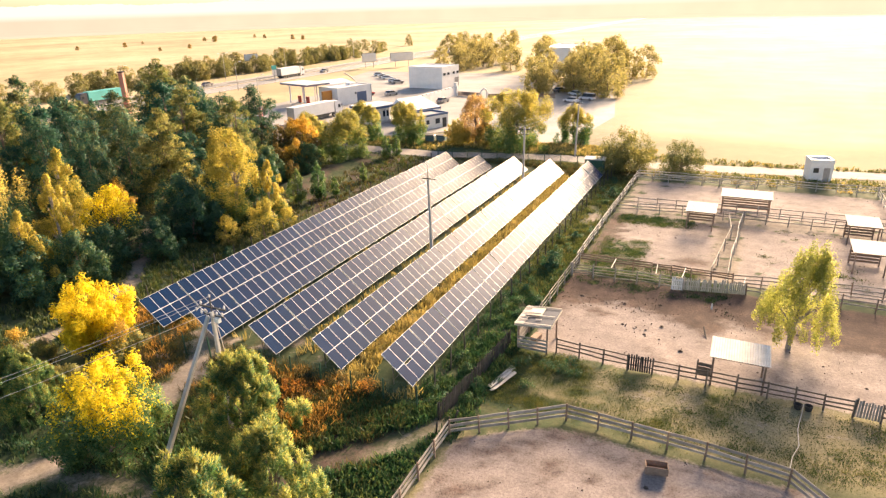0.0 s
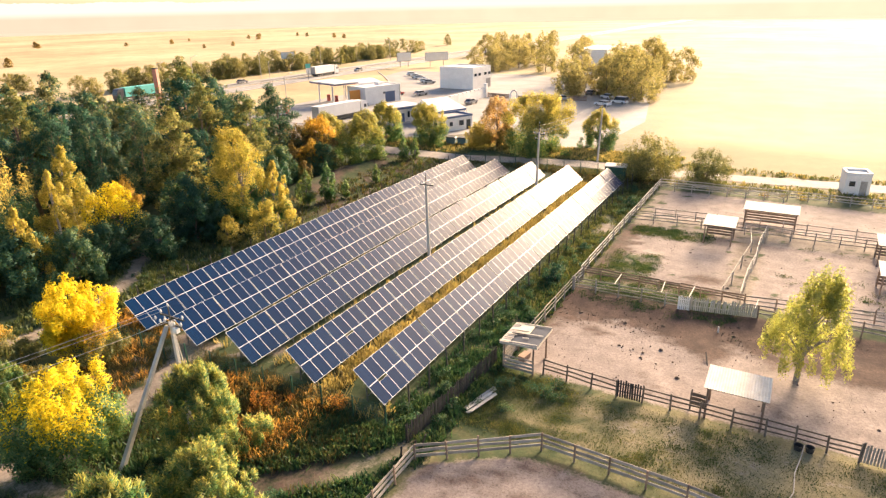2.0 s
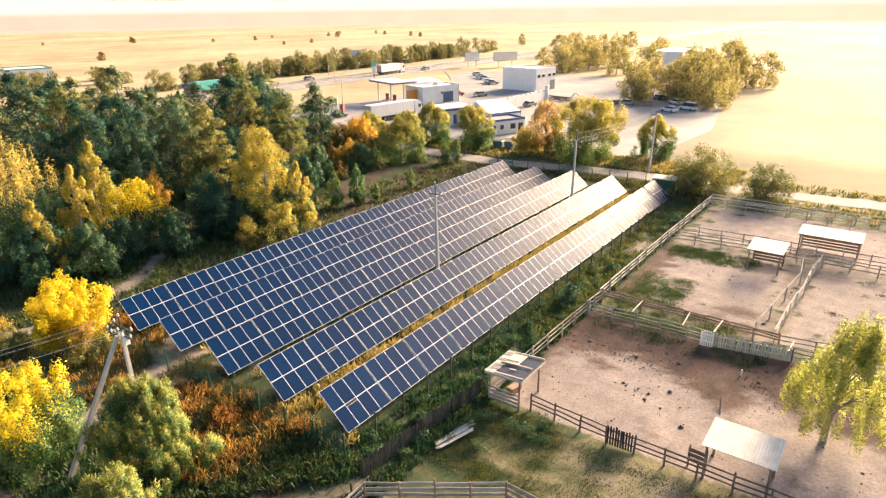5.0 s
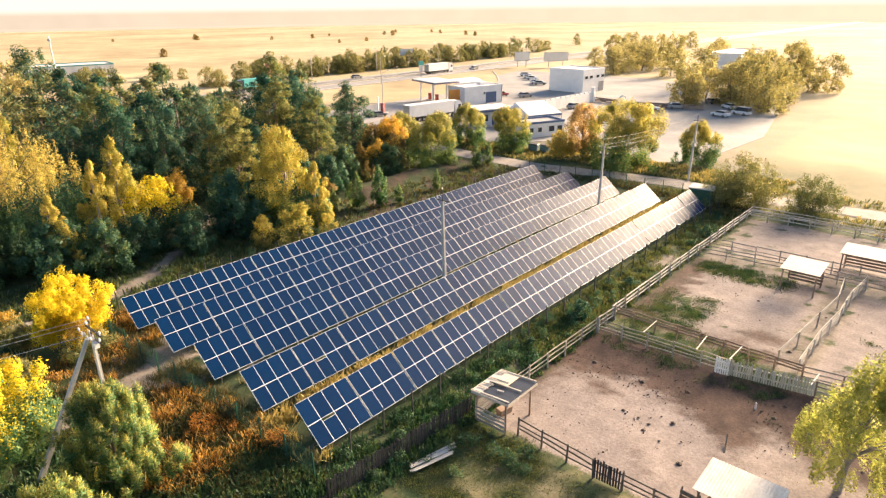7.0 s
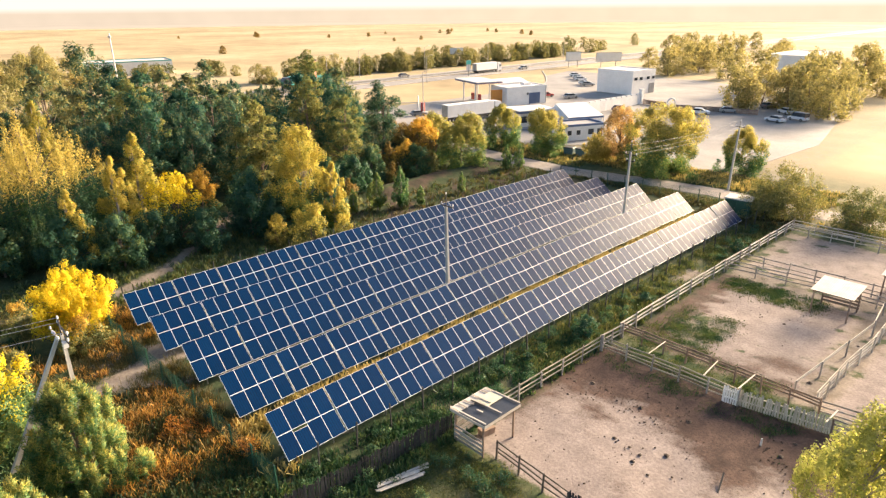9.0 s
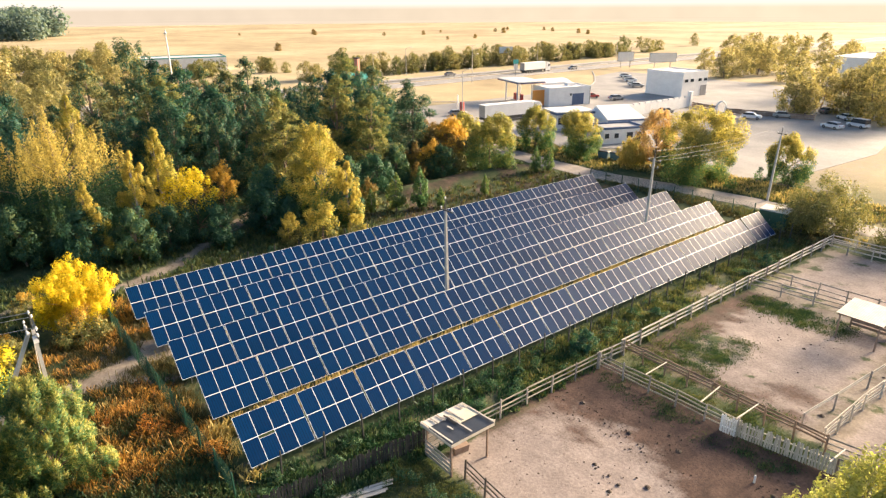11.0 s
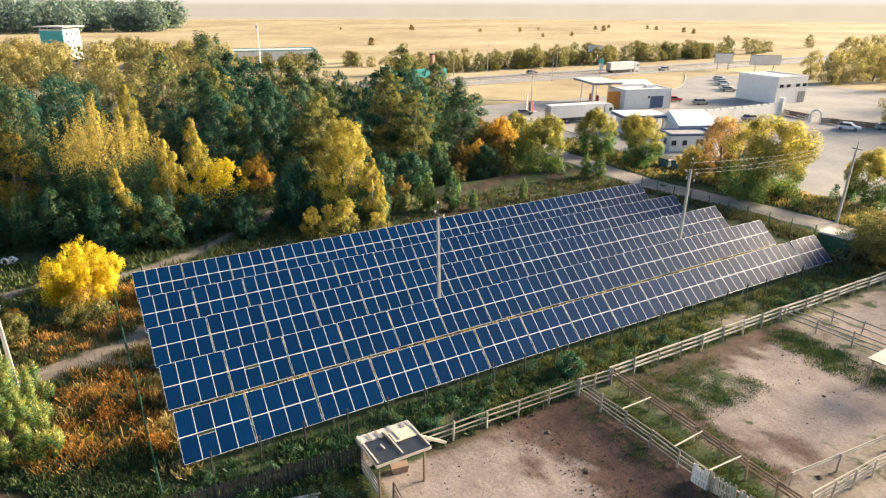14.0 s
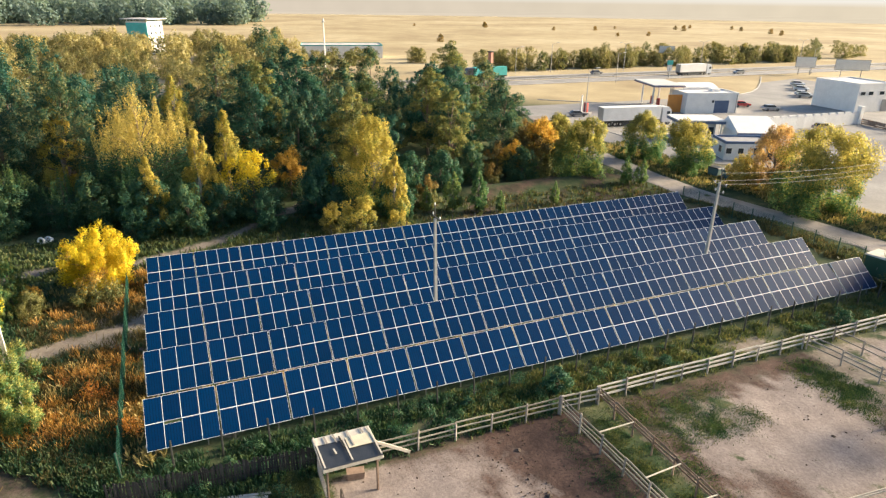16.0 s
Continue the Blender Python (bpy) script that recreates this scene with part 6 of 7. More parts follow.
def building(x, y, turn, w, d, h, wall, roof, label, windows=(), door=None, band=None, name="station_building", category="building"):
    """A flat-roofed block: w along its front (local x), front facing local -y; windows: (x, z, w, h, side) with side 0 front, 1 the end at +x, 2 the end at -x."""
    t = thing(name, label, category, pose(x, y, 0.0, 0, 0, turn))
    part("wall", Geo().box((0, 0, h / 2), (w, d, h)), wall, t)
    para = Geo()
    for s in (-1, 1):
        para.box((0, s * (d / 2 - 0.1), h + 0.2), (w + 0.1, 0.26, 0.42))
        para.box((s * (w / 2 - 0.1), 0, h + 0.2), (0.26, d + 0.1, 0.42))
    part("parapet", para, band or wall, t)
    part("roof", Geo().box((0, 0, h + 0.06), (w - 0.3, d - 0.3, 0.12)), roof, t)
    for wx, wz, ww, wh, side in windows:
        m = [pose(wx, -d / 2 - 0.01, wz), pose(w / 2 + 0.01, wx, wz, 0, 0, 90), pose(-w / 2 - 0.01, wx, wz, 0, 0, -90)][side]
        window(t, m, ww, wh)
    if door:
        part("door", Geo().box((door[0], -d / 2 - 0.03, door[2] / 2), (door[1], 0.1, door[2])), door[3], t)
    return t


# shop behind the lorry
shop = building(-105.6, 154.9, 75, 13, 8, 4.5, WHITE_PAINT, PALE_ROOF, "white flat-roofed station shop with a wide blue door", [(0.2, 2.9, 0.7, 0.7, 0)], (2.5, 3.6, 3.1, BLUE_PAINT))
part("roof_unit", Geo().box((3, 1, 5.0), (2.4, 1.8, 0.7)), WHITE_PAINT, shop)
part("side_wall", Geo().box((-8.2, -1.5, 2.1), (3.4, 0.4, 4.2)), ORANGE_PAINT, shop, "orange side wall")
part("door_step", Geo().box((2.5, -4.6, 0.1), (4.4, 1.2, 0.2)), CONCRETE, shop)
part("drain_pipe", Geo().tube((6.2, -4.08, 0.1), (6.2, -4.08, 4.6), 0.07, 0.07, 6), STEEL, shop)


def canopy():
    t = thing("fuel_canopy", "thin white fuel station canopy with blue and red edge stripes", "canopy", pose(-115.6, 149.3, 0, 0, 0, -18))
    part("deck", Geo().box((0, 0, 5.98), (12.8, 7.8, 0.08)), PALE_ROOF, t)
    part("fascia", Geo().box((0, 0, 5.7), (13, 8, 0.48)), WHITE_PAINT, t, "white edge board")
    part("stripe", Geo().box((0, 0, 5.74), (13.06, 8.06, 0.2)), BLUE_PAINT, t, "dark blue stripe")
    part("red_stripe", Geo().box((0, 0, 5.56), (13.06, 8.06, 0.09)), RED_PAINT, t, "narrow red stripe")
    for x in (-4.5, 2.5):
        for y in (-2.2, 2.2):
            part("column", Geo().tube((x, y, 0), (x, y, 5.5), 0.22, 0.22, 10), WHITE_PAINT, t)
    for x in (-3.2, 0.8):
        part("island", Geo().box((x, 0, 0.12), (2.6, 1.2, 0.24)), CONCRETE, t)
        p = part("fuel_pump", Geo().box((x, 0, 1.15), (0.9, 0.6, 1.9)), RED_PAINT, t)
        part("display", Geo().box((x, -0.32, 1.6), (0.45, 0.06, 0.4)), GLASS, p)


canopy()


def vault():
    t = thing("vaulted_canopy", "white canopy with a low curved roof behind the shop", "canopy", pose(-112.8, 158.0, 0, 0, 0, -15))
    n = 10
    arc = [(-4 + 8 * i / n, 5.2 + 0.7 * math.sin(math.pi * i / n)) for i in range(n + 1)]
    part("roof", Geo().prism(arc + [(x, z - 0.25) for x, z in reversed(arc)], -4.4, 4.4), WHITE_PAINT, t)
    for x in (-3.2, 2.2):
        for y in (-3.6, 3.6):
            part("column", Geo().tube((x, y, 0), (x, y, 5.3), 0.16, 0.16, 8), WHITE_PAINT, t)


vault()


def kiosk():
    """A glazed white kiosk under a wide flat roof that columns carry."""
    t = thing("station_kiosk", "white kiosk under a flat roof with a blue edge", "building", pose(-80.4, 128.7, 0, 0, 0, 68))
    part("wall", Geo().box((0, 0.7, 1.7), (7.0, 4.6, 3.4)), WHITE_PAINT, t)
    part("roof", Geo().box((0, 0, 3.95), (8.6, 6.4, 0.16)), PALE_ROOF, t)
    part("fascia", Geo().box((0, 0, 3.62), (9.0, 6.8, 0.5)), BLUE_PAINT, t, "blue roof edge")
    edge = Geo()
    for k in (-1, 1):
        edge.box((0, k * 3.34, 3.95), (9.04, 0.16, 0.2))
        edge.box((k * 4.44, 0, 3.95), (0.16, 6.52, 0.2))
    part("coping", edge, WHITE_PAINT, t, "white coping")
    for x in (-4.0, -1.4, 1.4, 4.0):
        part("column", Geo().tube((x, -2.9, 0), (x, -2.9, 3.4), 0.15, 0.15, 8), WHITE_PAINT, t)
    for x in (-2.3, 2.3):
        window(t, pose(x, -1.62, 1.8), 1.8, 1.5)
    window(t, pose(3.52, 0.6, 1.8, 0, 0, 90), 1.8, 1.4)
    part("door", Geo().box((0, -1.63, 1.1), (1.1, 0.08, 2.2)), BLUE_PAINT, t)
    part("floor_slab", Geo().box((0, 0, 0.08), (9.0, 6.8, 0.16)), CONCRETE, t)


kiosk()
building(-64.9, 125.2, 66, 8.6, 5.6, 2.8, WHITE_PAINT, GREY_ROOF, "low white pavilion with a blue roof edge", [(-3.6, 1.6, 1.0, 1.0, 0), (-1.6, 1.6, 1.0, 1.0, 0), (1.2, 1.6, 1.4, 1.2, 0), (-1.0, 1.6, 1.3, 1.2, 2)], (3.2, 1.1, 2.1, DARK_STEEL), BLUE_PAINT)


def tent():
    """A white hall with a cloth roof that rises to a ridge near its back."""
    t = thing("marquee", "white marquee with a broad pitched cloth roof", "tent", pose(-72.3, 134.8, 0, 0, 0, 66))
    w, d, e, top = 4.3, 4.2, 2.9, 4.9
    part("wall", Geo().box((0, 0, e / 2), (2 * w - 0.3, 2 * d - 0.3, e)), WHITE_PAINT, t)
    v = [(-w, -d, e), (w, -d, e), (w, d, e), (-w, d, e), (-w * 0.86, 2.6, top), (w * 0.86, 2.6, top), (-w, -d, e - 0.35), (w, -d, e - 0.35), (w, d, e - 0.35), (-w, d, e - 0.35)]
    part("roof", Geo().add(v, [(0, 1, 5, 4), (1, 2, 5), (2, 3, 4, 5), (3, 0, 4), (6, 7, 1, 0), (7, 8, 2, 1), (8, 9, 3, 2), (9, 6, 0, 3)]), WHITE_PAINT, t)
    part("valance", Geo().box((0, -d - 0.03, e - 0.25), (2 * w, 0.06, 0.4)), BLUE_PAINT, t, "blue valance")
    for x in (-w, w):
        for y in (-d, d):
            part("corner_pole", Geo().tube((x, y, 0), (x, y, e), 0.06, 0.06, 6), STEEL, t)


tent()
building(-97.0, 195.5, 84, 11, 13, 6.6, WHITE_PAINT, PALE_ROOF, "large pale grey hall with a flat roof", [(-4, 4.6, 1.6, 0.9, 0), (-1.5, 4.6, 1.6, 0.9, 0), (2, 4.6, 1.6, 0.9, 0), (4.5, 4.6, 1.6, 0.9, 0)], (4.0, 2.6, 3.0, GREY_ROOF))
building(-70, 262, 90, 30, 12, 9, WHITE_PAINT, PALE_ROOF, "distant white two-storey building", [(-11 + 4.4 * i, 2.4 + 3.6 * j, 1.6, 1.6, 0) for i in range(6) for j in range(2)])
building(10.2, 104.0, 10, 3.0, 3.0, 2.7, WHITE_PAINT, PALE_ROOF, "small white cabin beyond the paddocks", [(-0.7, 1.6, 0.8, 0.8, 0)], (0.7, 0.8, 2.0, WOOD_GREY))


def battlement():
    """A white yard wall with low merlons and a taller end post."""
    t = thing("yard_wall", "white masonry yard wall with a notched top", "wall", Matrix.Translation((-80.6, 147.0, 0)))
    d = Vector((0.8, 27.6, 0))
    n = 12
    for i in range(n):
        a, b = d * (i / n), d * ((i + 1) / n)
        put("wall_bay", unit_plank(WHITE_PAINT), t, span(a + Vector((0, 0, 1.3)), b + Vector((0, 0, 1.3)), 0.3, 2.6))
        put("merlon", unit_plank(WHITE_PAINT), t, span(a.lerp(b, 0.14) + Vector((0, 0, 2.78)), a.lerp(b, 0.86) + Vector((0, 0, 2.78)), 0.36, 0.4))
    part("end_post", Geo().box((d.x, d.y + 0.5, 1.9), (0.9, 0.9, 3.8)).box((d.x, d.y + 0.5, 3.9), (1.1, 1.1, 0.2)), WHITE_PAINT, t)


battlement()
rail_fence([(-79.8, 175.8), (-71.6, 174.2)], "brown boarded fence between the yard wall and the arch", (0.3, 0.7, 1.1), WOOD_BROWN, WOOD_BROWN, step=2.0, board=0.36, seed=27)
rail_fence([(-68.4, 172.8), (-61.5, 174.8), (-50.0, 177.5)], "brown boarded fence beyond the entrance arch", (0.3, 0.7, 1.1), WOOD_BROWN, WOOD_BROWN, step=2.0, board=0.36, seed=28)


def arch():
    t = thing("entrance_arch", "white round entrance arch at the yard", "arch", pose(-70.0, 173.0, 0, 0, 0, 70) @ Matrix.Scale(0.72, 4))
    g = Geo()
    n = 16
    for i in range(n):
        a, b = math.pi * i / n, math.pi * (i + 1) / n
        g.tube((1.9 * math.cos(a), 0, 1.8 + 1.9 * math.sin(a)), (1.9 * math.cos(b), 0, 1.8 + 1.9 * math.sin(b)), 0.3, 0.3, 6)
    part("arch_ring", g, WHITE_PAINT, t)
    for x in (-1.9, 1.9):
        part("pillar", Geo().box((x, 0, 0.9), (0.6, 0.6, 1.8)), WHITE_PAINT, t)


arch()

cars = [make_car(CAR_GREY, "grey parked car in the asphalt yard"), make_car(CAR_WHITE, "white parked car in the asphalt yard"), make_car(CAR_SILVER, "silver parked car in the asphalt yard"),
        make_car(CAR_WHITE, "white parked van in the asphalt yard", True), make_car(RED_PAINT, "red parked car beside the station shop")]
for i, x, y, a in ((2, -100.2, 171.8, 75), (2, -114.2, 201.0, 40), (1, -117.2, 203.6, 40), (1, -125.5, 213.0, 40), (2, -129.0, 216.5, 40), (1, -135, 223, 40), (4, -107.4, 169.6, 70), (0, -77.6, 161.2, 85), (1, -60.5, 169.5, 20), (2, -56.5, 176.5, 30),
                   (3, -40.5, 176.0, 160), (1, -43.5, 170.5, 160), (0, -182.0, 178.0, 90), (2, -168.0, 232.0, -90), (0, -52.5, 191.0, 70), (1, -46.0, 184.0, 140)):
    plant(cars[i], x, y, 1.0, a).location.z = 0.06 if x > -150 else 0.15


# ---- street lamps and signs ----
def street_lamp(x, y, h, arms):
    t = thing("street_lamp", "tall grey street lamp beside the highway" if arms > 1 else "slim grey street lamp beside the road", "street lamp", Matrix.Translation((x, y, 0)), group="street lamps")
    part("pole", Geo().tube((0, 0, 0), (0, 0, h), 0.13, 0.07, 8), CONCRETE, t)
    for s in ((1,) if arms == 1 else (1, -1)):
        part("arm", Geo().tube((0, 0, h - 0.1), (0, s * 2.0, h + 0.5), 0.05, 0.04, 6), STEEL, t)
        part("lamp_head", Geo().box((0, s * 2.4, h + 0.5), (0.3, 0.9, 0.16)), PORCELAIN, t)


for x, y, h, n in ((-192, 150, 9, 1), (-194, 166, 10, 1), (-190, 196, 10, 2), (-191, 235, 10, 2), (-111, 124.5, 10, 1), (-190, 290, 10, 2), (-160, 170, 9, 1), (-160, 260, 9, 1)):
    street_lamp(x, y, h, n)


def billboard(x, y, turn, w, h, z, label):
    t = thing("billboard", label, "billboard", pose(x, y, 0, 0, 0, turn))
    part("board", Geo().box((0, 0, z), (w, 0.25, h)), WHITE_PAINT, t)
    part("frame", Geo().box((0, 0.1, z), (w + 0.3, 0.2, h + 0.3)), STEEL, t)
    for s in (-0.3, 0.3):
        part("leg", Geo().tube((s * w, 0.1, 0), (s * w, 0.1, z), 0.16, 0.14, 8), STEEL, t)


billboard(-159, 255, 52, 6.5, 3.5, 4.6, "white roadside billboard beside the highway")
billboard(-147, 264, 52, 11, 3.4, 4.4, "wide pale roadside billboard")
billboard(-205, 229, 60, 6, 2.6, 6.3, "small pale roadside billboard")


def price_tower():
    t = thing("price_tower", "slim tall station sign on a post", "sign", pose(-166, 197, 0, 0, 0, 60))
    part("post", Geo().tube((0, 0, 0), (0, 0, 6.2), 0.2, 0.16, 8), STEEL, t)
    part("sign_box", Geo().box((0, 0, 3.4), (1.6, 0.3, 2.0)), WHITE_PAINT, t)
    part("sign_band", Geo().box((0, 0, 5.2), (1.9, 0.4, 1.5)), TEAL_PAINT, t)


price_tower()
g = Geo().tube((0, 0, 0), (0, 0, 18), 0.3, 0.2, 8)
mast = thing("radio_mast", "slim white mast beside the green-roofed hall", "mast", Matrix.Translation((-224, 88, 0)))
part("pole", g, WHITE_PAINT, mast)
part("lamp_ring", Geo().tube((0, 0, 16.6), (0, 0, 17.2), 0.55, 0.55, 8), CAR_SILVER, mast)
building(-280, 108, 78, 36, 16, 5.2, WHITE_PAINT, PALE_ROOF, "long low hall with a green roof edge", [(-12 + 8 * i, 2.4, 1.6, 1.0, 0) for i in range(4)], None, TEAL_PAINT, "market_hall")


def teal_tower():
    t = thing("tower_building", "tall teal and white building with an overhanging roof slab", "building", pose(-330, 26, 0, 0, 0, 55) @ Matrix.Scale(0.86, 4))
    part("wall", Geo().box((0, 0, 8), (13, 13, 16)), WHITE_PAINT, t)
    part("teal_front", Geo().box((0, -6.6, 10.0), (12.6, 0.5, 10.5)), TEAL_PAINT, t, "teal glazed front")
    part("brick_base", Geo().box((0, -6.7, 2.4), (12.8, 0.6, 4.6)), BRICK, t, "reddish base")
    part("roof_slab", Geo().box((0, 0, 17.2), (17, 17, 0.5)), PALE_ROOF, t, "thin overhanging roof slab")
    for i in range(4):
        part("column", Geo().box((-6 + 4 * i, -6, 16.5), (0.4, 0.4, 1.2)), WHITE_PAINT, t)
    for i in range(3):
        for j in range(4):
            window(t, pose(6.52, -4 + 4 * i, 3 + 3.5 * j, 0, 0, 90), 1.4, 1.6)


teal_tower()
for i in range(16):
    plant(cars[(1, 3, 2, 1)[i % 4]], -300 - rnd.uniform(0, 36), 8 + 4.2 * i, 1.0, rnd.uniform(20, 60))

pillar = thing("sign_pillar", "slim dark red pillar beside the highway", "pillar", pose(-155.1, 121.2, 0, 0, 0, 20))
part("shaft", Geo().box((0, 0, 5.4), (1.3, 1.1, 10.8), taper=0.9), BRICK, pillar)
part("cap", Geo().box((0, 0, 10.95), (1.5, 1.3, 0.3)), WOOD_DARK, pillar)
pump = thing("fuel_pump", "red and white fuel pump on a low island in the yard", "fuel pump", pose(-112.6, 125.2, 0.06, 0, 0, 20))
part("island", Geo().box((0, 0, 0.1), (3.6, 1.2, 0.2)), CONCRETE, pump)
part("cabinet", Geo().box((0.5, 0, 1.3), (0.9, 0.6, 2.2)), RED_PAINT, pump)
part("post", Geo().box((-0.8, 0, 2.1), (0.25, 0.25, 3.9)), WHITE_PAINT, pump)
plant(cars[0], -108.9, 121.0, 0.9, 70).location.z = 0.06


def road_bin(x, y, turn):
    """A wheeled container with a sloping lid."""
    t = thing("waste_container", "grey-blue metal waste container beside the dirt road", "container", pose(x, y, 0.03, 0, 0, turn))
    part("body", Geo().prism([(-0.8, 0.15), (0.8, 0.15), (0.95, 1.25), (-0.95, 1.25)], -0.6, 0.6), BIN_PAINT, t)
    part("lid", Geo().prism([(-1.0, 1.26), (1.0, 1.26), (0.8, 1.42), (-0.8, 1.42)], -0.65, 0.65), DARK_STEEL, t)
    for wx in (-0.6, 0.6):
        for wy in (-0.45, 0.45):
            part("castor", Geo().tube((wx, wy - 0.04, 0.09), (wx, wy + 0.04, 0.09), 0.09, 0.09, 8), RUBBER, t)


road_bin(-56.6, 110.9, 10)
road_bin(-54.4, 111.4, 6)


def old_tyre():
    """A tyre painted white, half sunk in the grass."""
    t = thing("painted_tyre", "old tyre painted white lying in the grass clearing", "tyre", pose(-60.2, 21.2, 0.08, 18, 8, 0) @ Matrix.Scale(0.8, 4))
    n, m = 18, 8
    v = [((0.5 + 0.17 * math.cos(6.283 * j / m)) * math.cos(6.283 * i / n), (0.5 + 0.17 * math.cos(6.283 * j / m)) * math.sin(6.283 * i / n), 0.1 + 0.15 * math.sin(6.283 * j / m)) for i in range(n) for j in range(m)]
    g = Geo()
    g.add(v, [(i * m + j, (i + 1) % n * m + j, (i + 1) % n * m + (j + 1) % m, i * m + (j + 1) % m) for i in range(n) for j in range(m)])
    part("ring", g, WHITE_PAINT, t)


old_tyre()

# ---- grass and weeds ----
def tufts(name, label, boxes, height, blades, mat, seed, width=0.035, clump=0.16, bare=-0.35, head=0.5, nest=0):
    """Tufts of upright blades scattered over boxes (x0, x1, y0, y1, number)."""
    rs = np.random.RandomState(seed)
    px, py = [], []
    for x0, x1, y0, y1, n in boxes:
        if nest:                            # in small nests of uneven size
            k = rs.randint(0, max(1, n // nest), n)
            cx, cy, cs = rs.uniform(x0, x1, n), rs.uniform(y0, y1, n), rs.uniform(0.12, 0.6, n)
            px.append(cx[k] + rs.normal(size=n) * cs[k])
            py.append(cy[k] + rs.normal(size=n) * cs[k])
            continue
        px.append(rs.uniform(x0, x1, n))
        py.append(rs.uniform(y0, y1, n))
    px, py = np.concatenate(px), np.concatenate(py)
    ok = waves(px, py, 3.0, seed) + rs.normal(scale=0.5, size=len(px)) > bare
    ok &= near_line(px, py, TRACK) > 1.1
    ok &= near_line(px, py, BACK_TRACK) > 0.9
    ok &= near_line(px, py, CORRAL_TRACK) > np.where((py > 20.5) & (py < 28), 1.1, 0.7)
    ok &= near_line(px, py, ROAD) > 2.7
    ok &= np.hypot((px + 16.0) / 1.0, (py - 74.5) / 2.6) + rs.normal(scale=0.3, size=len(px)) > 1
    px, py = px[ok], py[ok]
    n = len(px)
    hh = height * np.repeat(rs.uniform(0.5, 1.3, n), blades) * rs.uniform(0.6, 1.1, n * blades)
    a = rs.uniform(0, 6.283, n * blades)
    bx = np.repeat(px, blades) + rs.normal(scale=clump, size=n * blades)
    by = np.repeat(py, blades) + rs.normal(scale=clump, size=n * blades)
    w = width * rs.uniform(0.7, 1.5, n * blades)
    lean = rs.normal(scale=0.4, size=(n * blades, 2)) * hh[:, None]
    dx, dy = np.cos(a) * w, np.sin(a) * w
    z0 = np.zeros_like(bx) - 0.03
    v = np.stack([np.stack([bx - dx, by - dy, z0], 1), np.stack([bx + dx, by + dy, z0], 1),
                  np.stack([bx + lean[:, 0] + dx * head, by + lean[:, 1] + dy * head, hh], 1), np.stack([bx + lean[:, 0] - dx * 1.4 * head, by + lean[:, 1] - dy * 1.4 * head, hh * 0.96], 1)], 1)
    return tagged(put(name, quad_mesh(name, v, mat)), label, "grass", kind="stuff")


tufts("strip_grass", "green weeds and rough grass beside the panels", [(-18.6, -14.2, 50, 69, 3400), (-18.6, -14.2, 69, 80, 800), (-18.6, -14.2, 80, 96, 2200)], 0.32, 6, GRASS_GREEN, 71, 0.035, 0.2, -0.1)
tufts("strip_weeds", "dark green weeds along the near panels and picket fence", [(-18.6, -14.2, 28, 56, 5200), (-17.6, -15.6, 18, 30, 900), (-20.5, -14.8, 18, 31, 1500)], 0.32, 6, WEED_GREEN, 70, 0.035, 0.2, -0.2)
tufts("meadow_grass", "short dark green meadow grass", [(-14.4, -8, 33.6, 40.4, 3400), (-8, 14, 33.4, 40.0, 3600)], 0.07, 9, GRASS_GREEN, 72, 0.018, 0.45)
tufts("paddock_grass", "thin yellow-green grass in the sandy paddocks", [(-13.2, -7.8, 60.8, 68.0, 1500), (-13.5, 0.0, 56.8, 58.7, 1500), (-13, -4.5, 74.2, 77.2, 900), (-6, 14, 33.6, 39.6, 1500), (-13.6, -1.6, 59.4, 61.2, 400), (2, 15, 61, 77, 300)], 0.08, 9, GRASS_GREEN, 69, 0.018, 0.22, -0.6, 0.5, 14)
tufts("paddock_weeds", "low dark weeds in the sandy paddocks", [(-12.8, -8.2, 61.8, 67.4, 900), (-12.5, -4.5, 75.0, 77.4, 800), (-13.6, -2, 59.4, 60.8, 400), (-13.5, 0.0, 56.8, 58.7, 500), (-13.6, 1.5, 54.6, 56.2, 500)], 0.10, 9, WEED_GREEN, 68, 0.018, 0.2, -0.6, 0.5, 16)
REED_BEDS = [(-24.6, 25.7, 11), (-23.1, 26.0, 11), (-25.8, 26.3, 8), (-24.0, 27.1, 12), (-22.7, 27.7, 11), (-29.2, 28.1, 12), (-29.8, 26.6, 7), (-25.8, 28.4, 8), (-22.8, 29.3, 12), (-29.8, 29.1, 9), (-31.8, 28.8, 7), (-27.6, 30.3, 9), (-24.8, 30.9, 9), (-23.0, 30.8, 11), (-23.6, 24.1, 8), (-30.3, 30.0, 7)]
tufts("dry_weeds", "tall rusty dry weeds and reeds in clumps", [(x - 0.85, x + 0.85, y - 0.75, y + 0.75, n) for x, y, n in REED_BEDS] + [(-31.5, -22, 24.8, 30.6, 16), (-42, -31, 23, 30, 40), (-48, -40, 29, 34, 60)], 0.62, 34, GRASS_DRY, 73, 0.009, 0.22, -1.6, 1.6)
tufts("brown_weeds", "low withered brown weeds under the reeds", [(-32, -17.4, 22.5, 30.8, 900), (-31.5, -22, 24.8, 31.6, 1500), (-43, -31, 22, 32, 1100), (-48, -40, 28, 34, 500), (-47.5, -44.8, 31, 92, 500)], 0.45, 12, GRASS_UMBER, 67, 0.018, 0.3, -0.5)
tufts("green_weeds", "green weeds in front of the dry reeds", [(-30, -15, 14, 24, 2600), (-24, -17, 22, 30.6, 2400), (-33, -23, 20, 31, 1100), (-48, -30, 10, 24, 1800)], 0.40, 7, WEED_GREEN, 74, 0.04, 0.2)
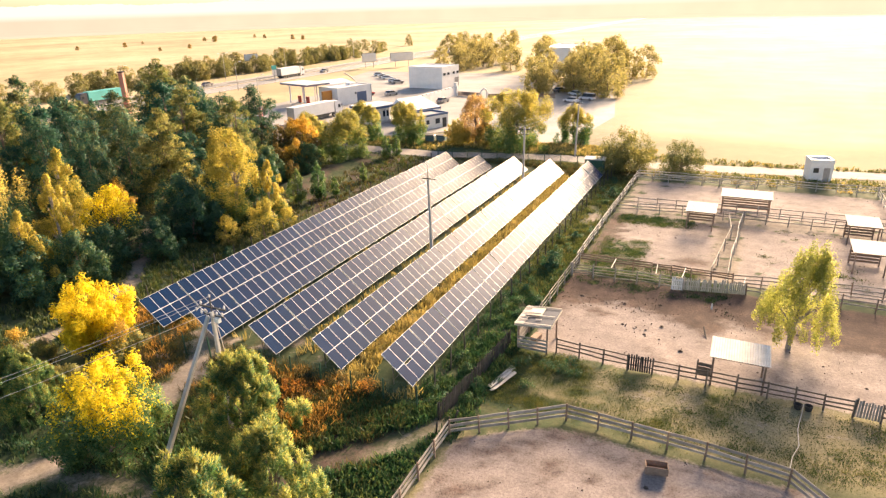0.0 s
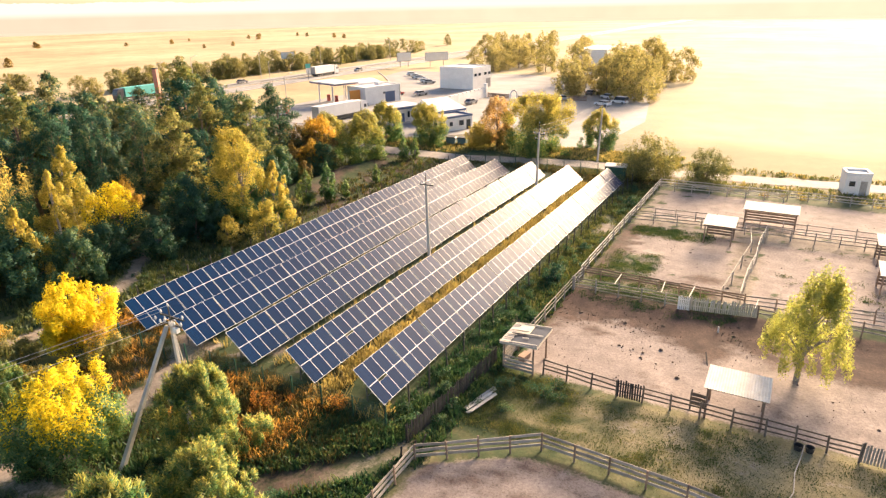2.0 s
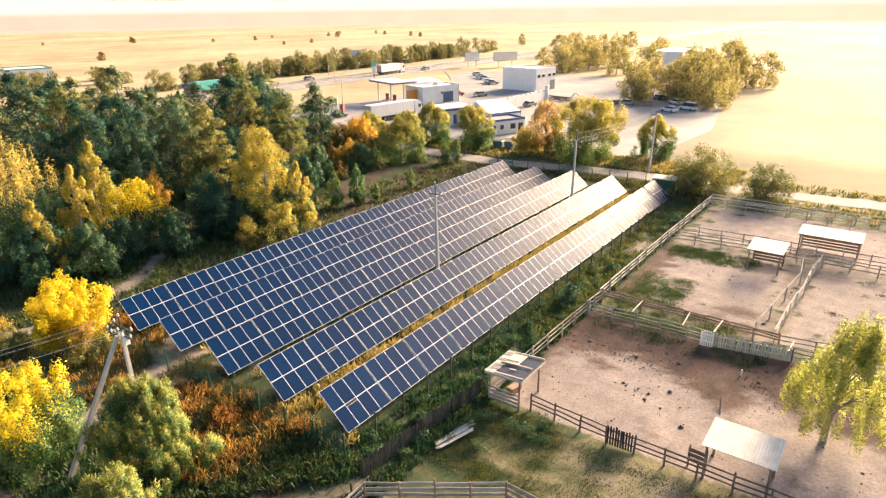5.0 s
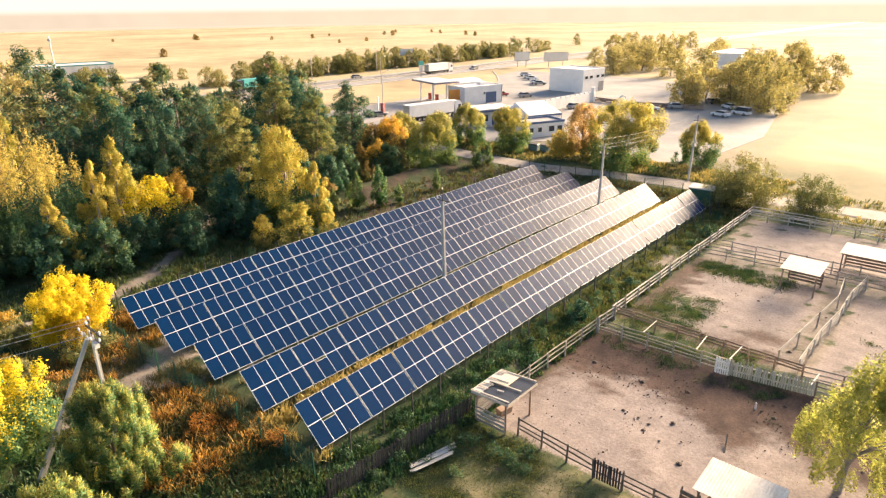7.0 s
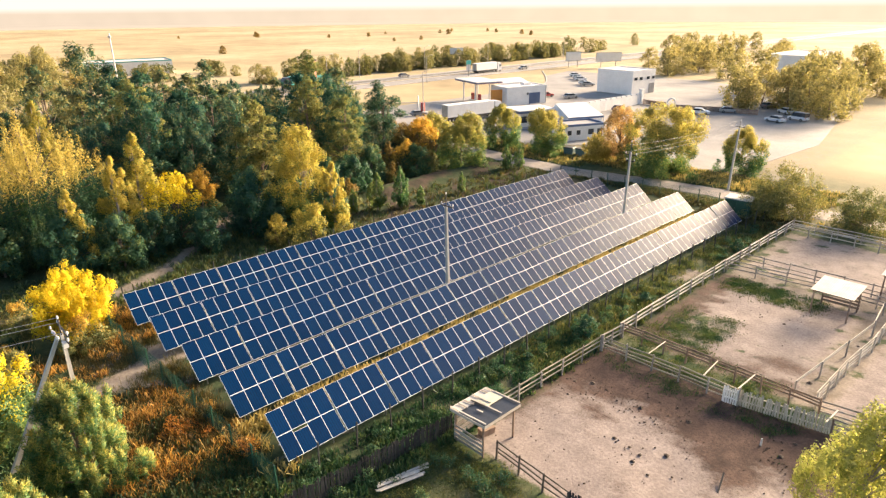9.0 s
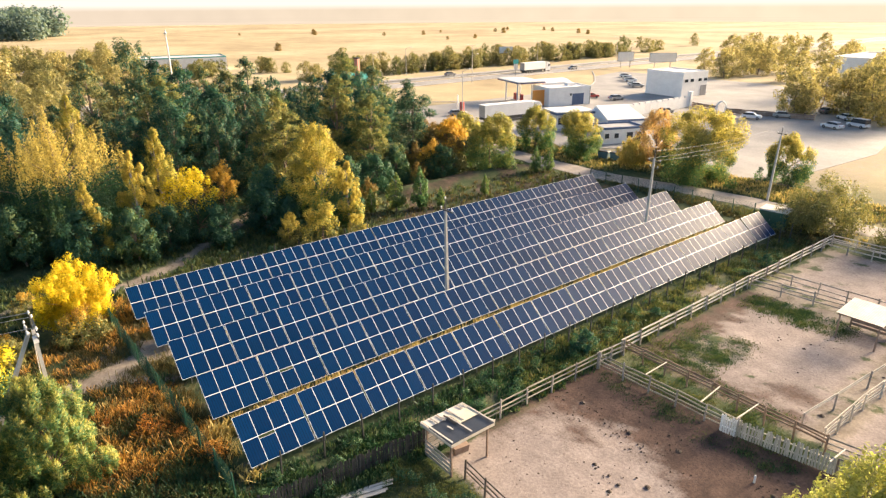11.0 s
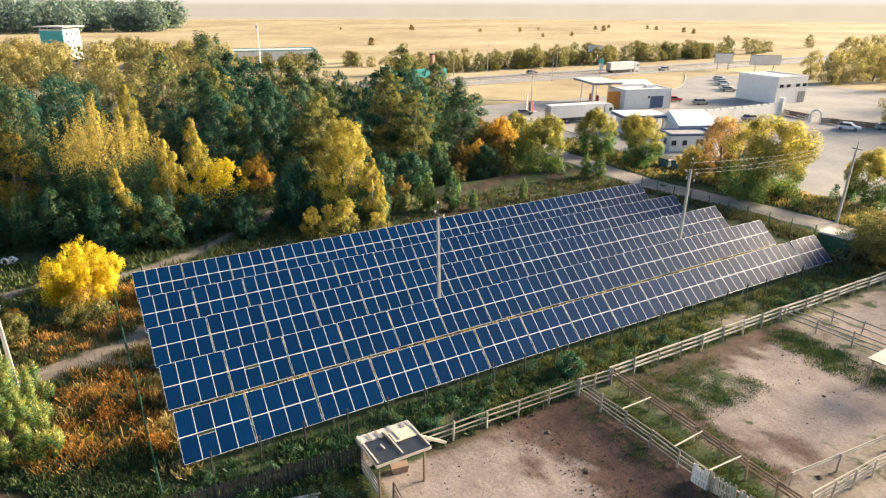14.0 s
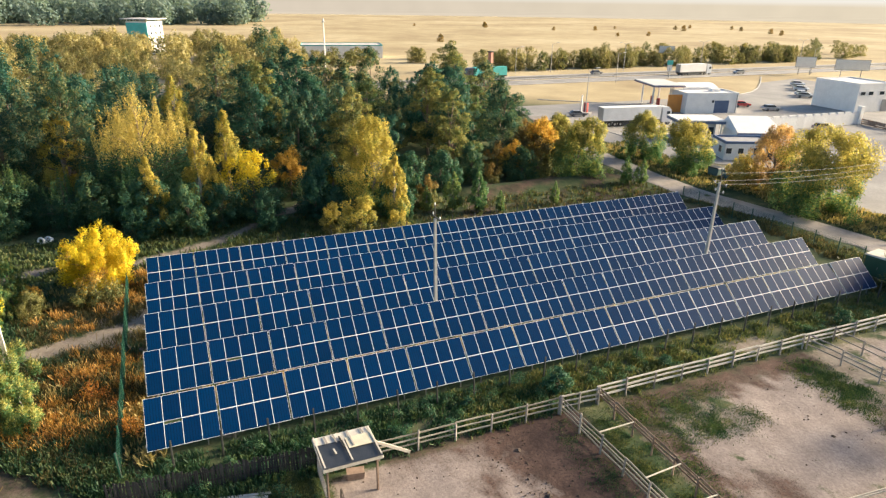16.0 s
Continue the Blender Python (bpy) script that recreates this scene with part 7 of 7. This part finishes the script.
tufts("row_grass", "yellow dry grass between the panel rows", [(-24.6, -23.0, 31, 92, 2300), (-30.3, -28.6, 33, 92, 300), (-36.2, -34.6, 33, 92, 150), (-42.2, -40.6, 33, 92, 150), (-24.3, -18.4, 30.4, 32.5, 60)], 0.65, 7, GRASS_STRAW, 75, 0.04, 0.16)
tufts("wood_edge_grass", "rough grass along the edge of the wood", [(-60, -48.5, 14, 60, 3400), (-60, -48.5, 60, 98, 350), (-66, -50, 84, 100, 400)], 0.45, 6, GRASS_GREEN, 76, 0.06, 0.22)
tufts("rusty_grass", "brown dry grass on the rough ground behind the panels", [(-60, -48.5, 60, 98, 900), (-48, -24, 97, 101, 800), (-25, -14.5, 93, 99, 700)], 0.4, 6, GRASS_UMBER, 77, 0.05, 0.2)
tufts("roadside_grass", "dry yellow grass along the dirt road", [(-50, -14, 107.5, 116, 1300), (-80, -50, 104, 112, 600), (-14, 30, 97, 112, 350)], 0.5, 6, GRASS_STRAW, 78, 0.06, 0.22)
tufts("verge_grass", "green and brown grass along the dirt road", [(-52, -14, 107.5, 116, 1700), (-82, -50, 104, 113, 1900), (-48, -24, 98.5, 101.5, 500), (-14, 30, 98, 112, 1500)], 0.4, 6, GRASS_GREEN, 79, 0.06, 0.22)
tufts("straw_weeds", "pale tall straw among the dry reeds", [(-31, -21, 24, 31.0, 60), (-47, -33, 22, 26, 60)], 0.6, 18, GRASS_STRAW, 81, 0.011, 0.28, -0.4, 1.4, 6)


def crumbs(name, label, boxes, mat, seed):
    """Small clods strewn on the sand, as loose pyramids."""
    rs = np.random.RandomState(seed)
    p = np.concatenate([np.stack([rs.uniform(x0, x1, n), rs.uniform(y0, y1, n)], 1) for x0, x1, y0, y1, n in boxes])
    p = p[waves(p[:, 0], p[:, 1], 4.0, seed) + rs.normal(scale=0.6, size=len(p)) > 0.1]
    g = Geo()
    for x, y in p:
        s, a = 0.022 + 0.07 * rs.rand() ** 2.5, rs.uniform(0, 6.28)
        ring = [(x + s * math.cos(a + k * 1.571) * rs.uniform(0.6, 1.2), y + s * math.sin(a + k * 1.571) * rs.uniform(0.6, 1.2), -0.02) for k in range(4)]
        g.add(ring + [(x, y, s * 0.7)], [(0, 1, 4), (1, 2, 4), (2, 3, 4), (3, 0, 4)])
    return tagged(put(name, g.mesh(name, [mat])), label, "soil", kind="stuff")


crumbs("soil_crumbs", "dark clods and droppings strewn over the sand", [(-13.5, 14, 42, 56, 900), (-13.5, -5, 44, 52, 350), (-13.5, 2, 49, 56, 700), (-12.5, -2, 61, 77, 420), (1, 14, 61, 77, 300), (-14, 5, 18, 32, 500), (-12, 16, 82, 94, 300)], DUNG, 91)
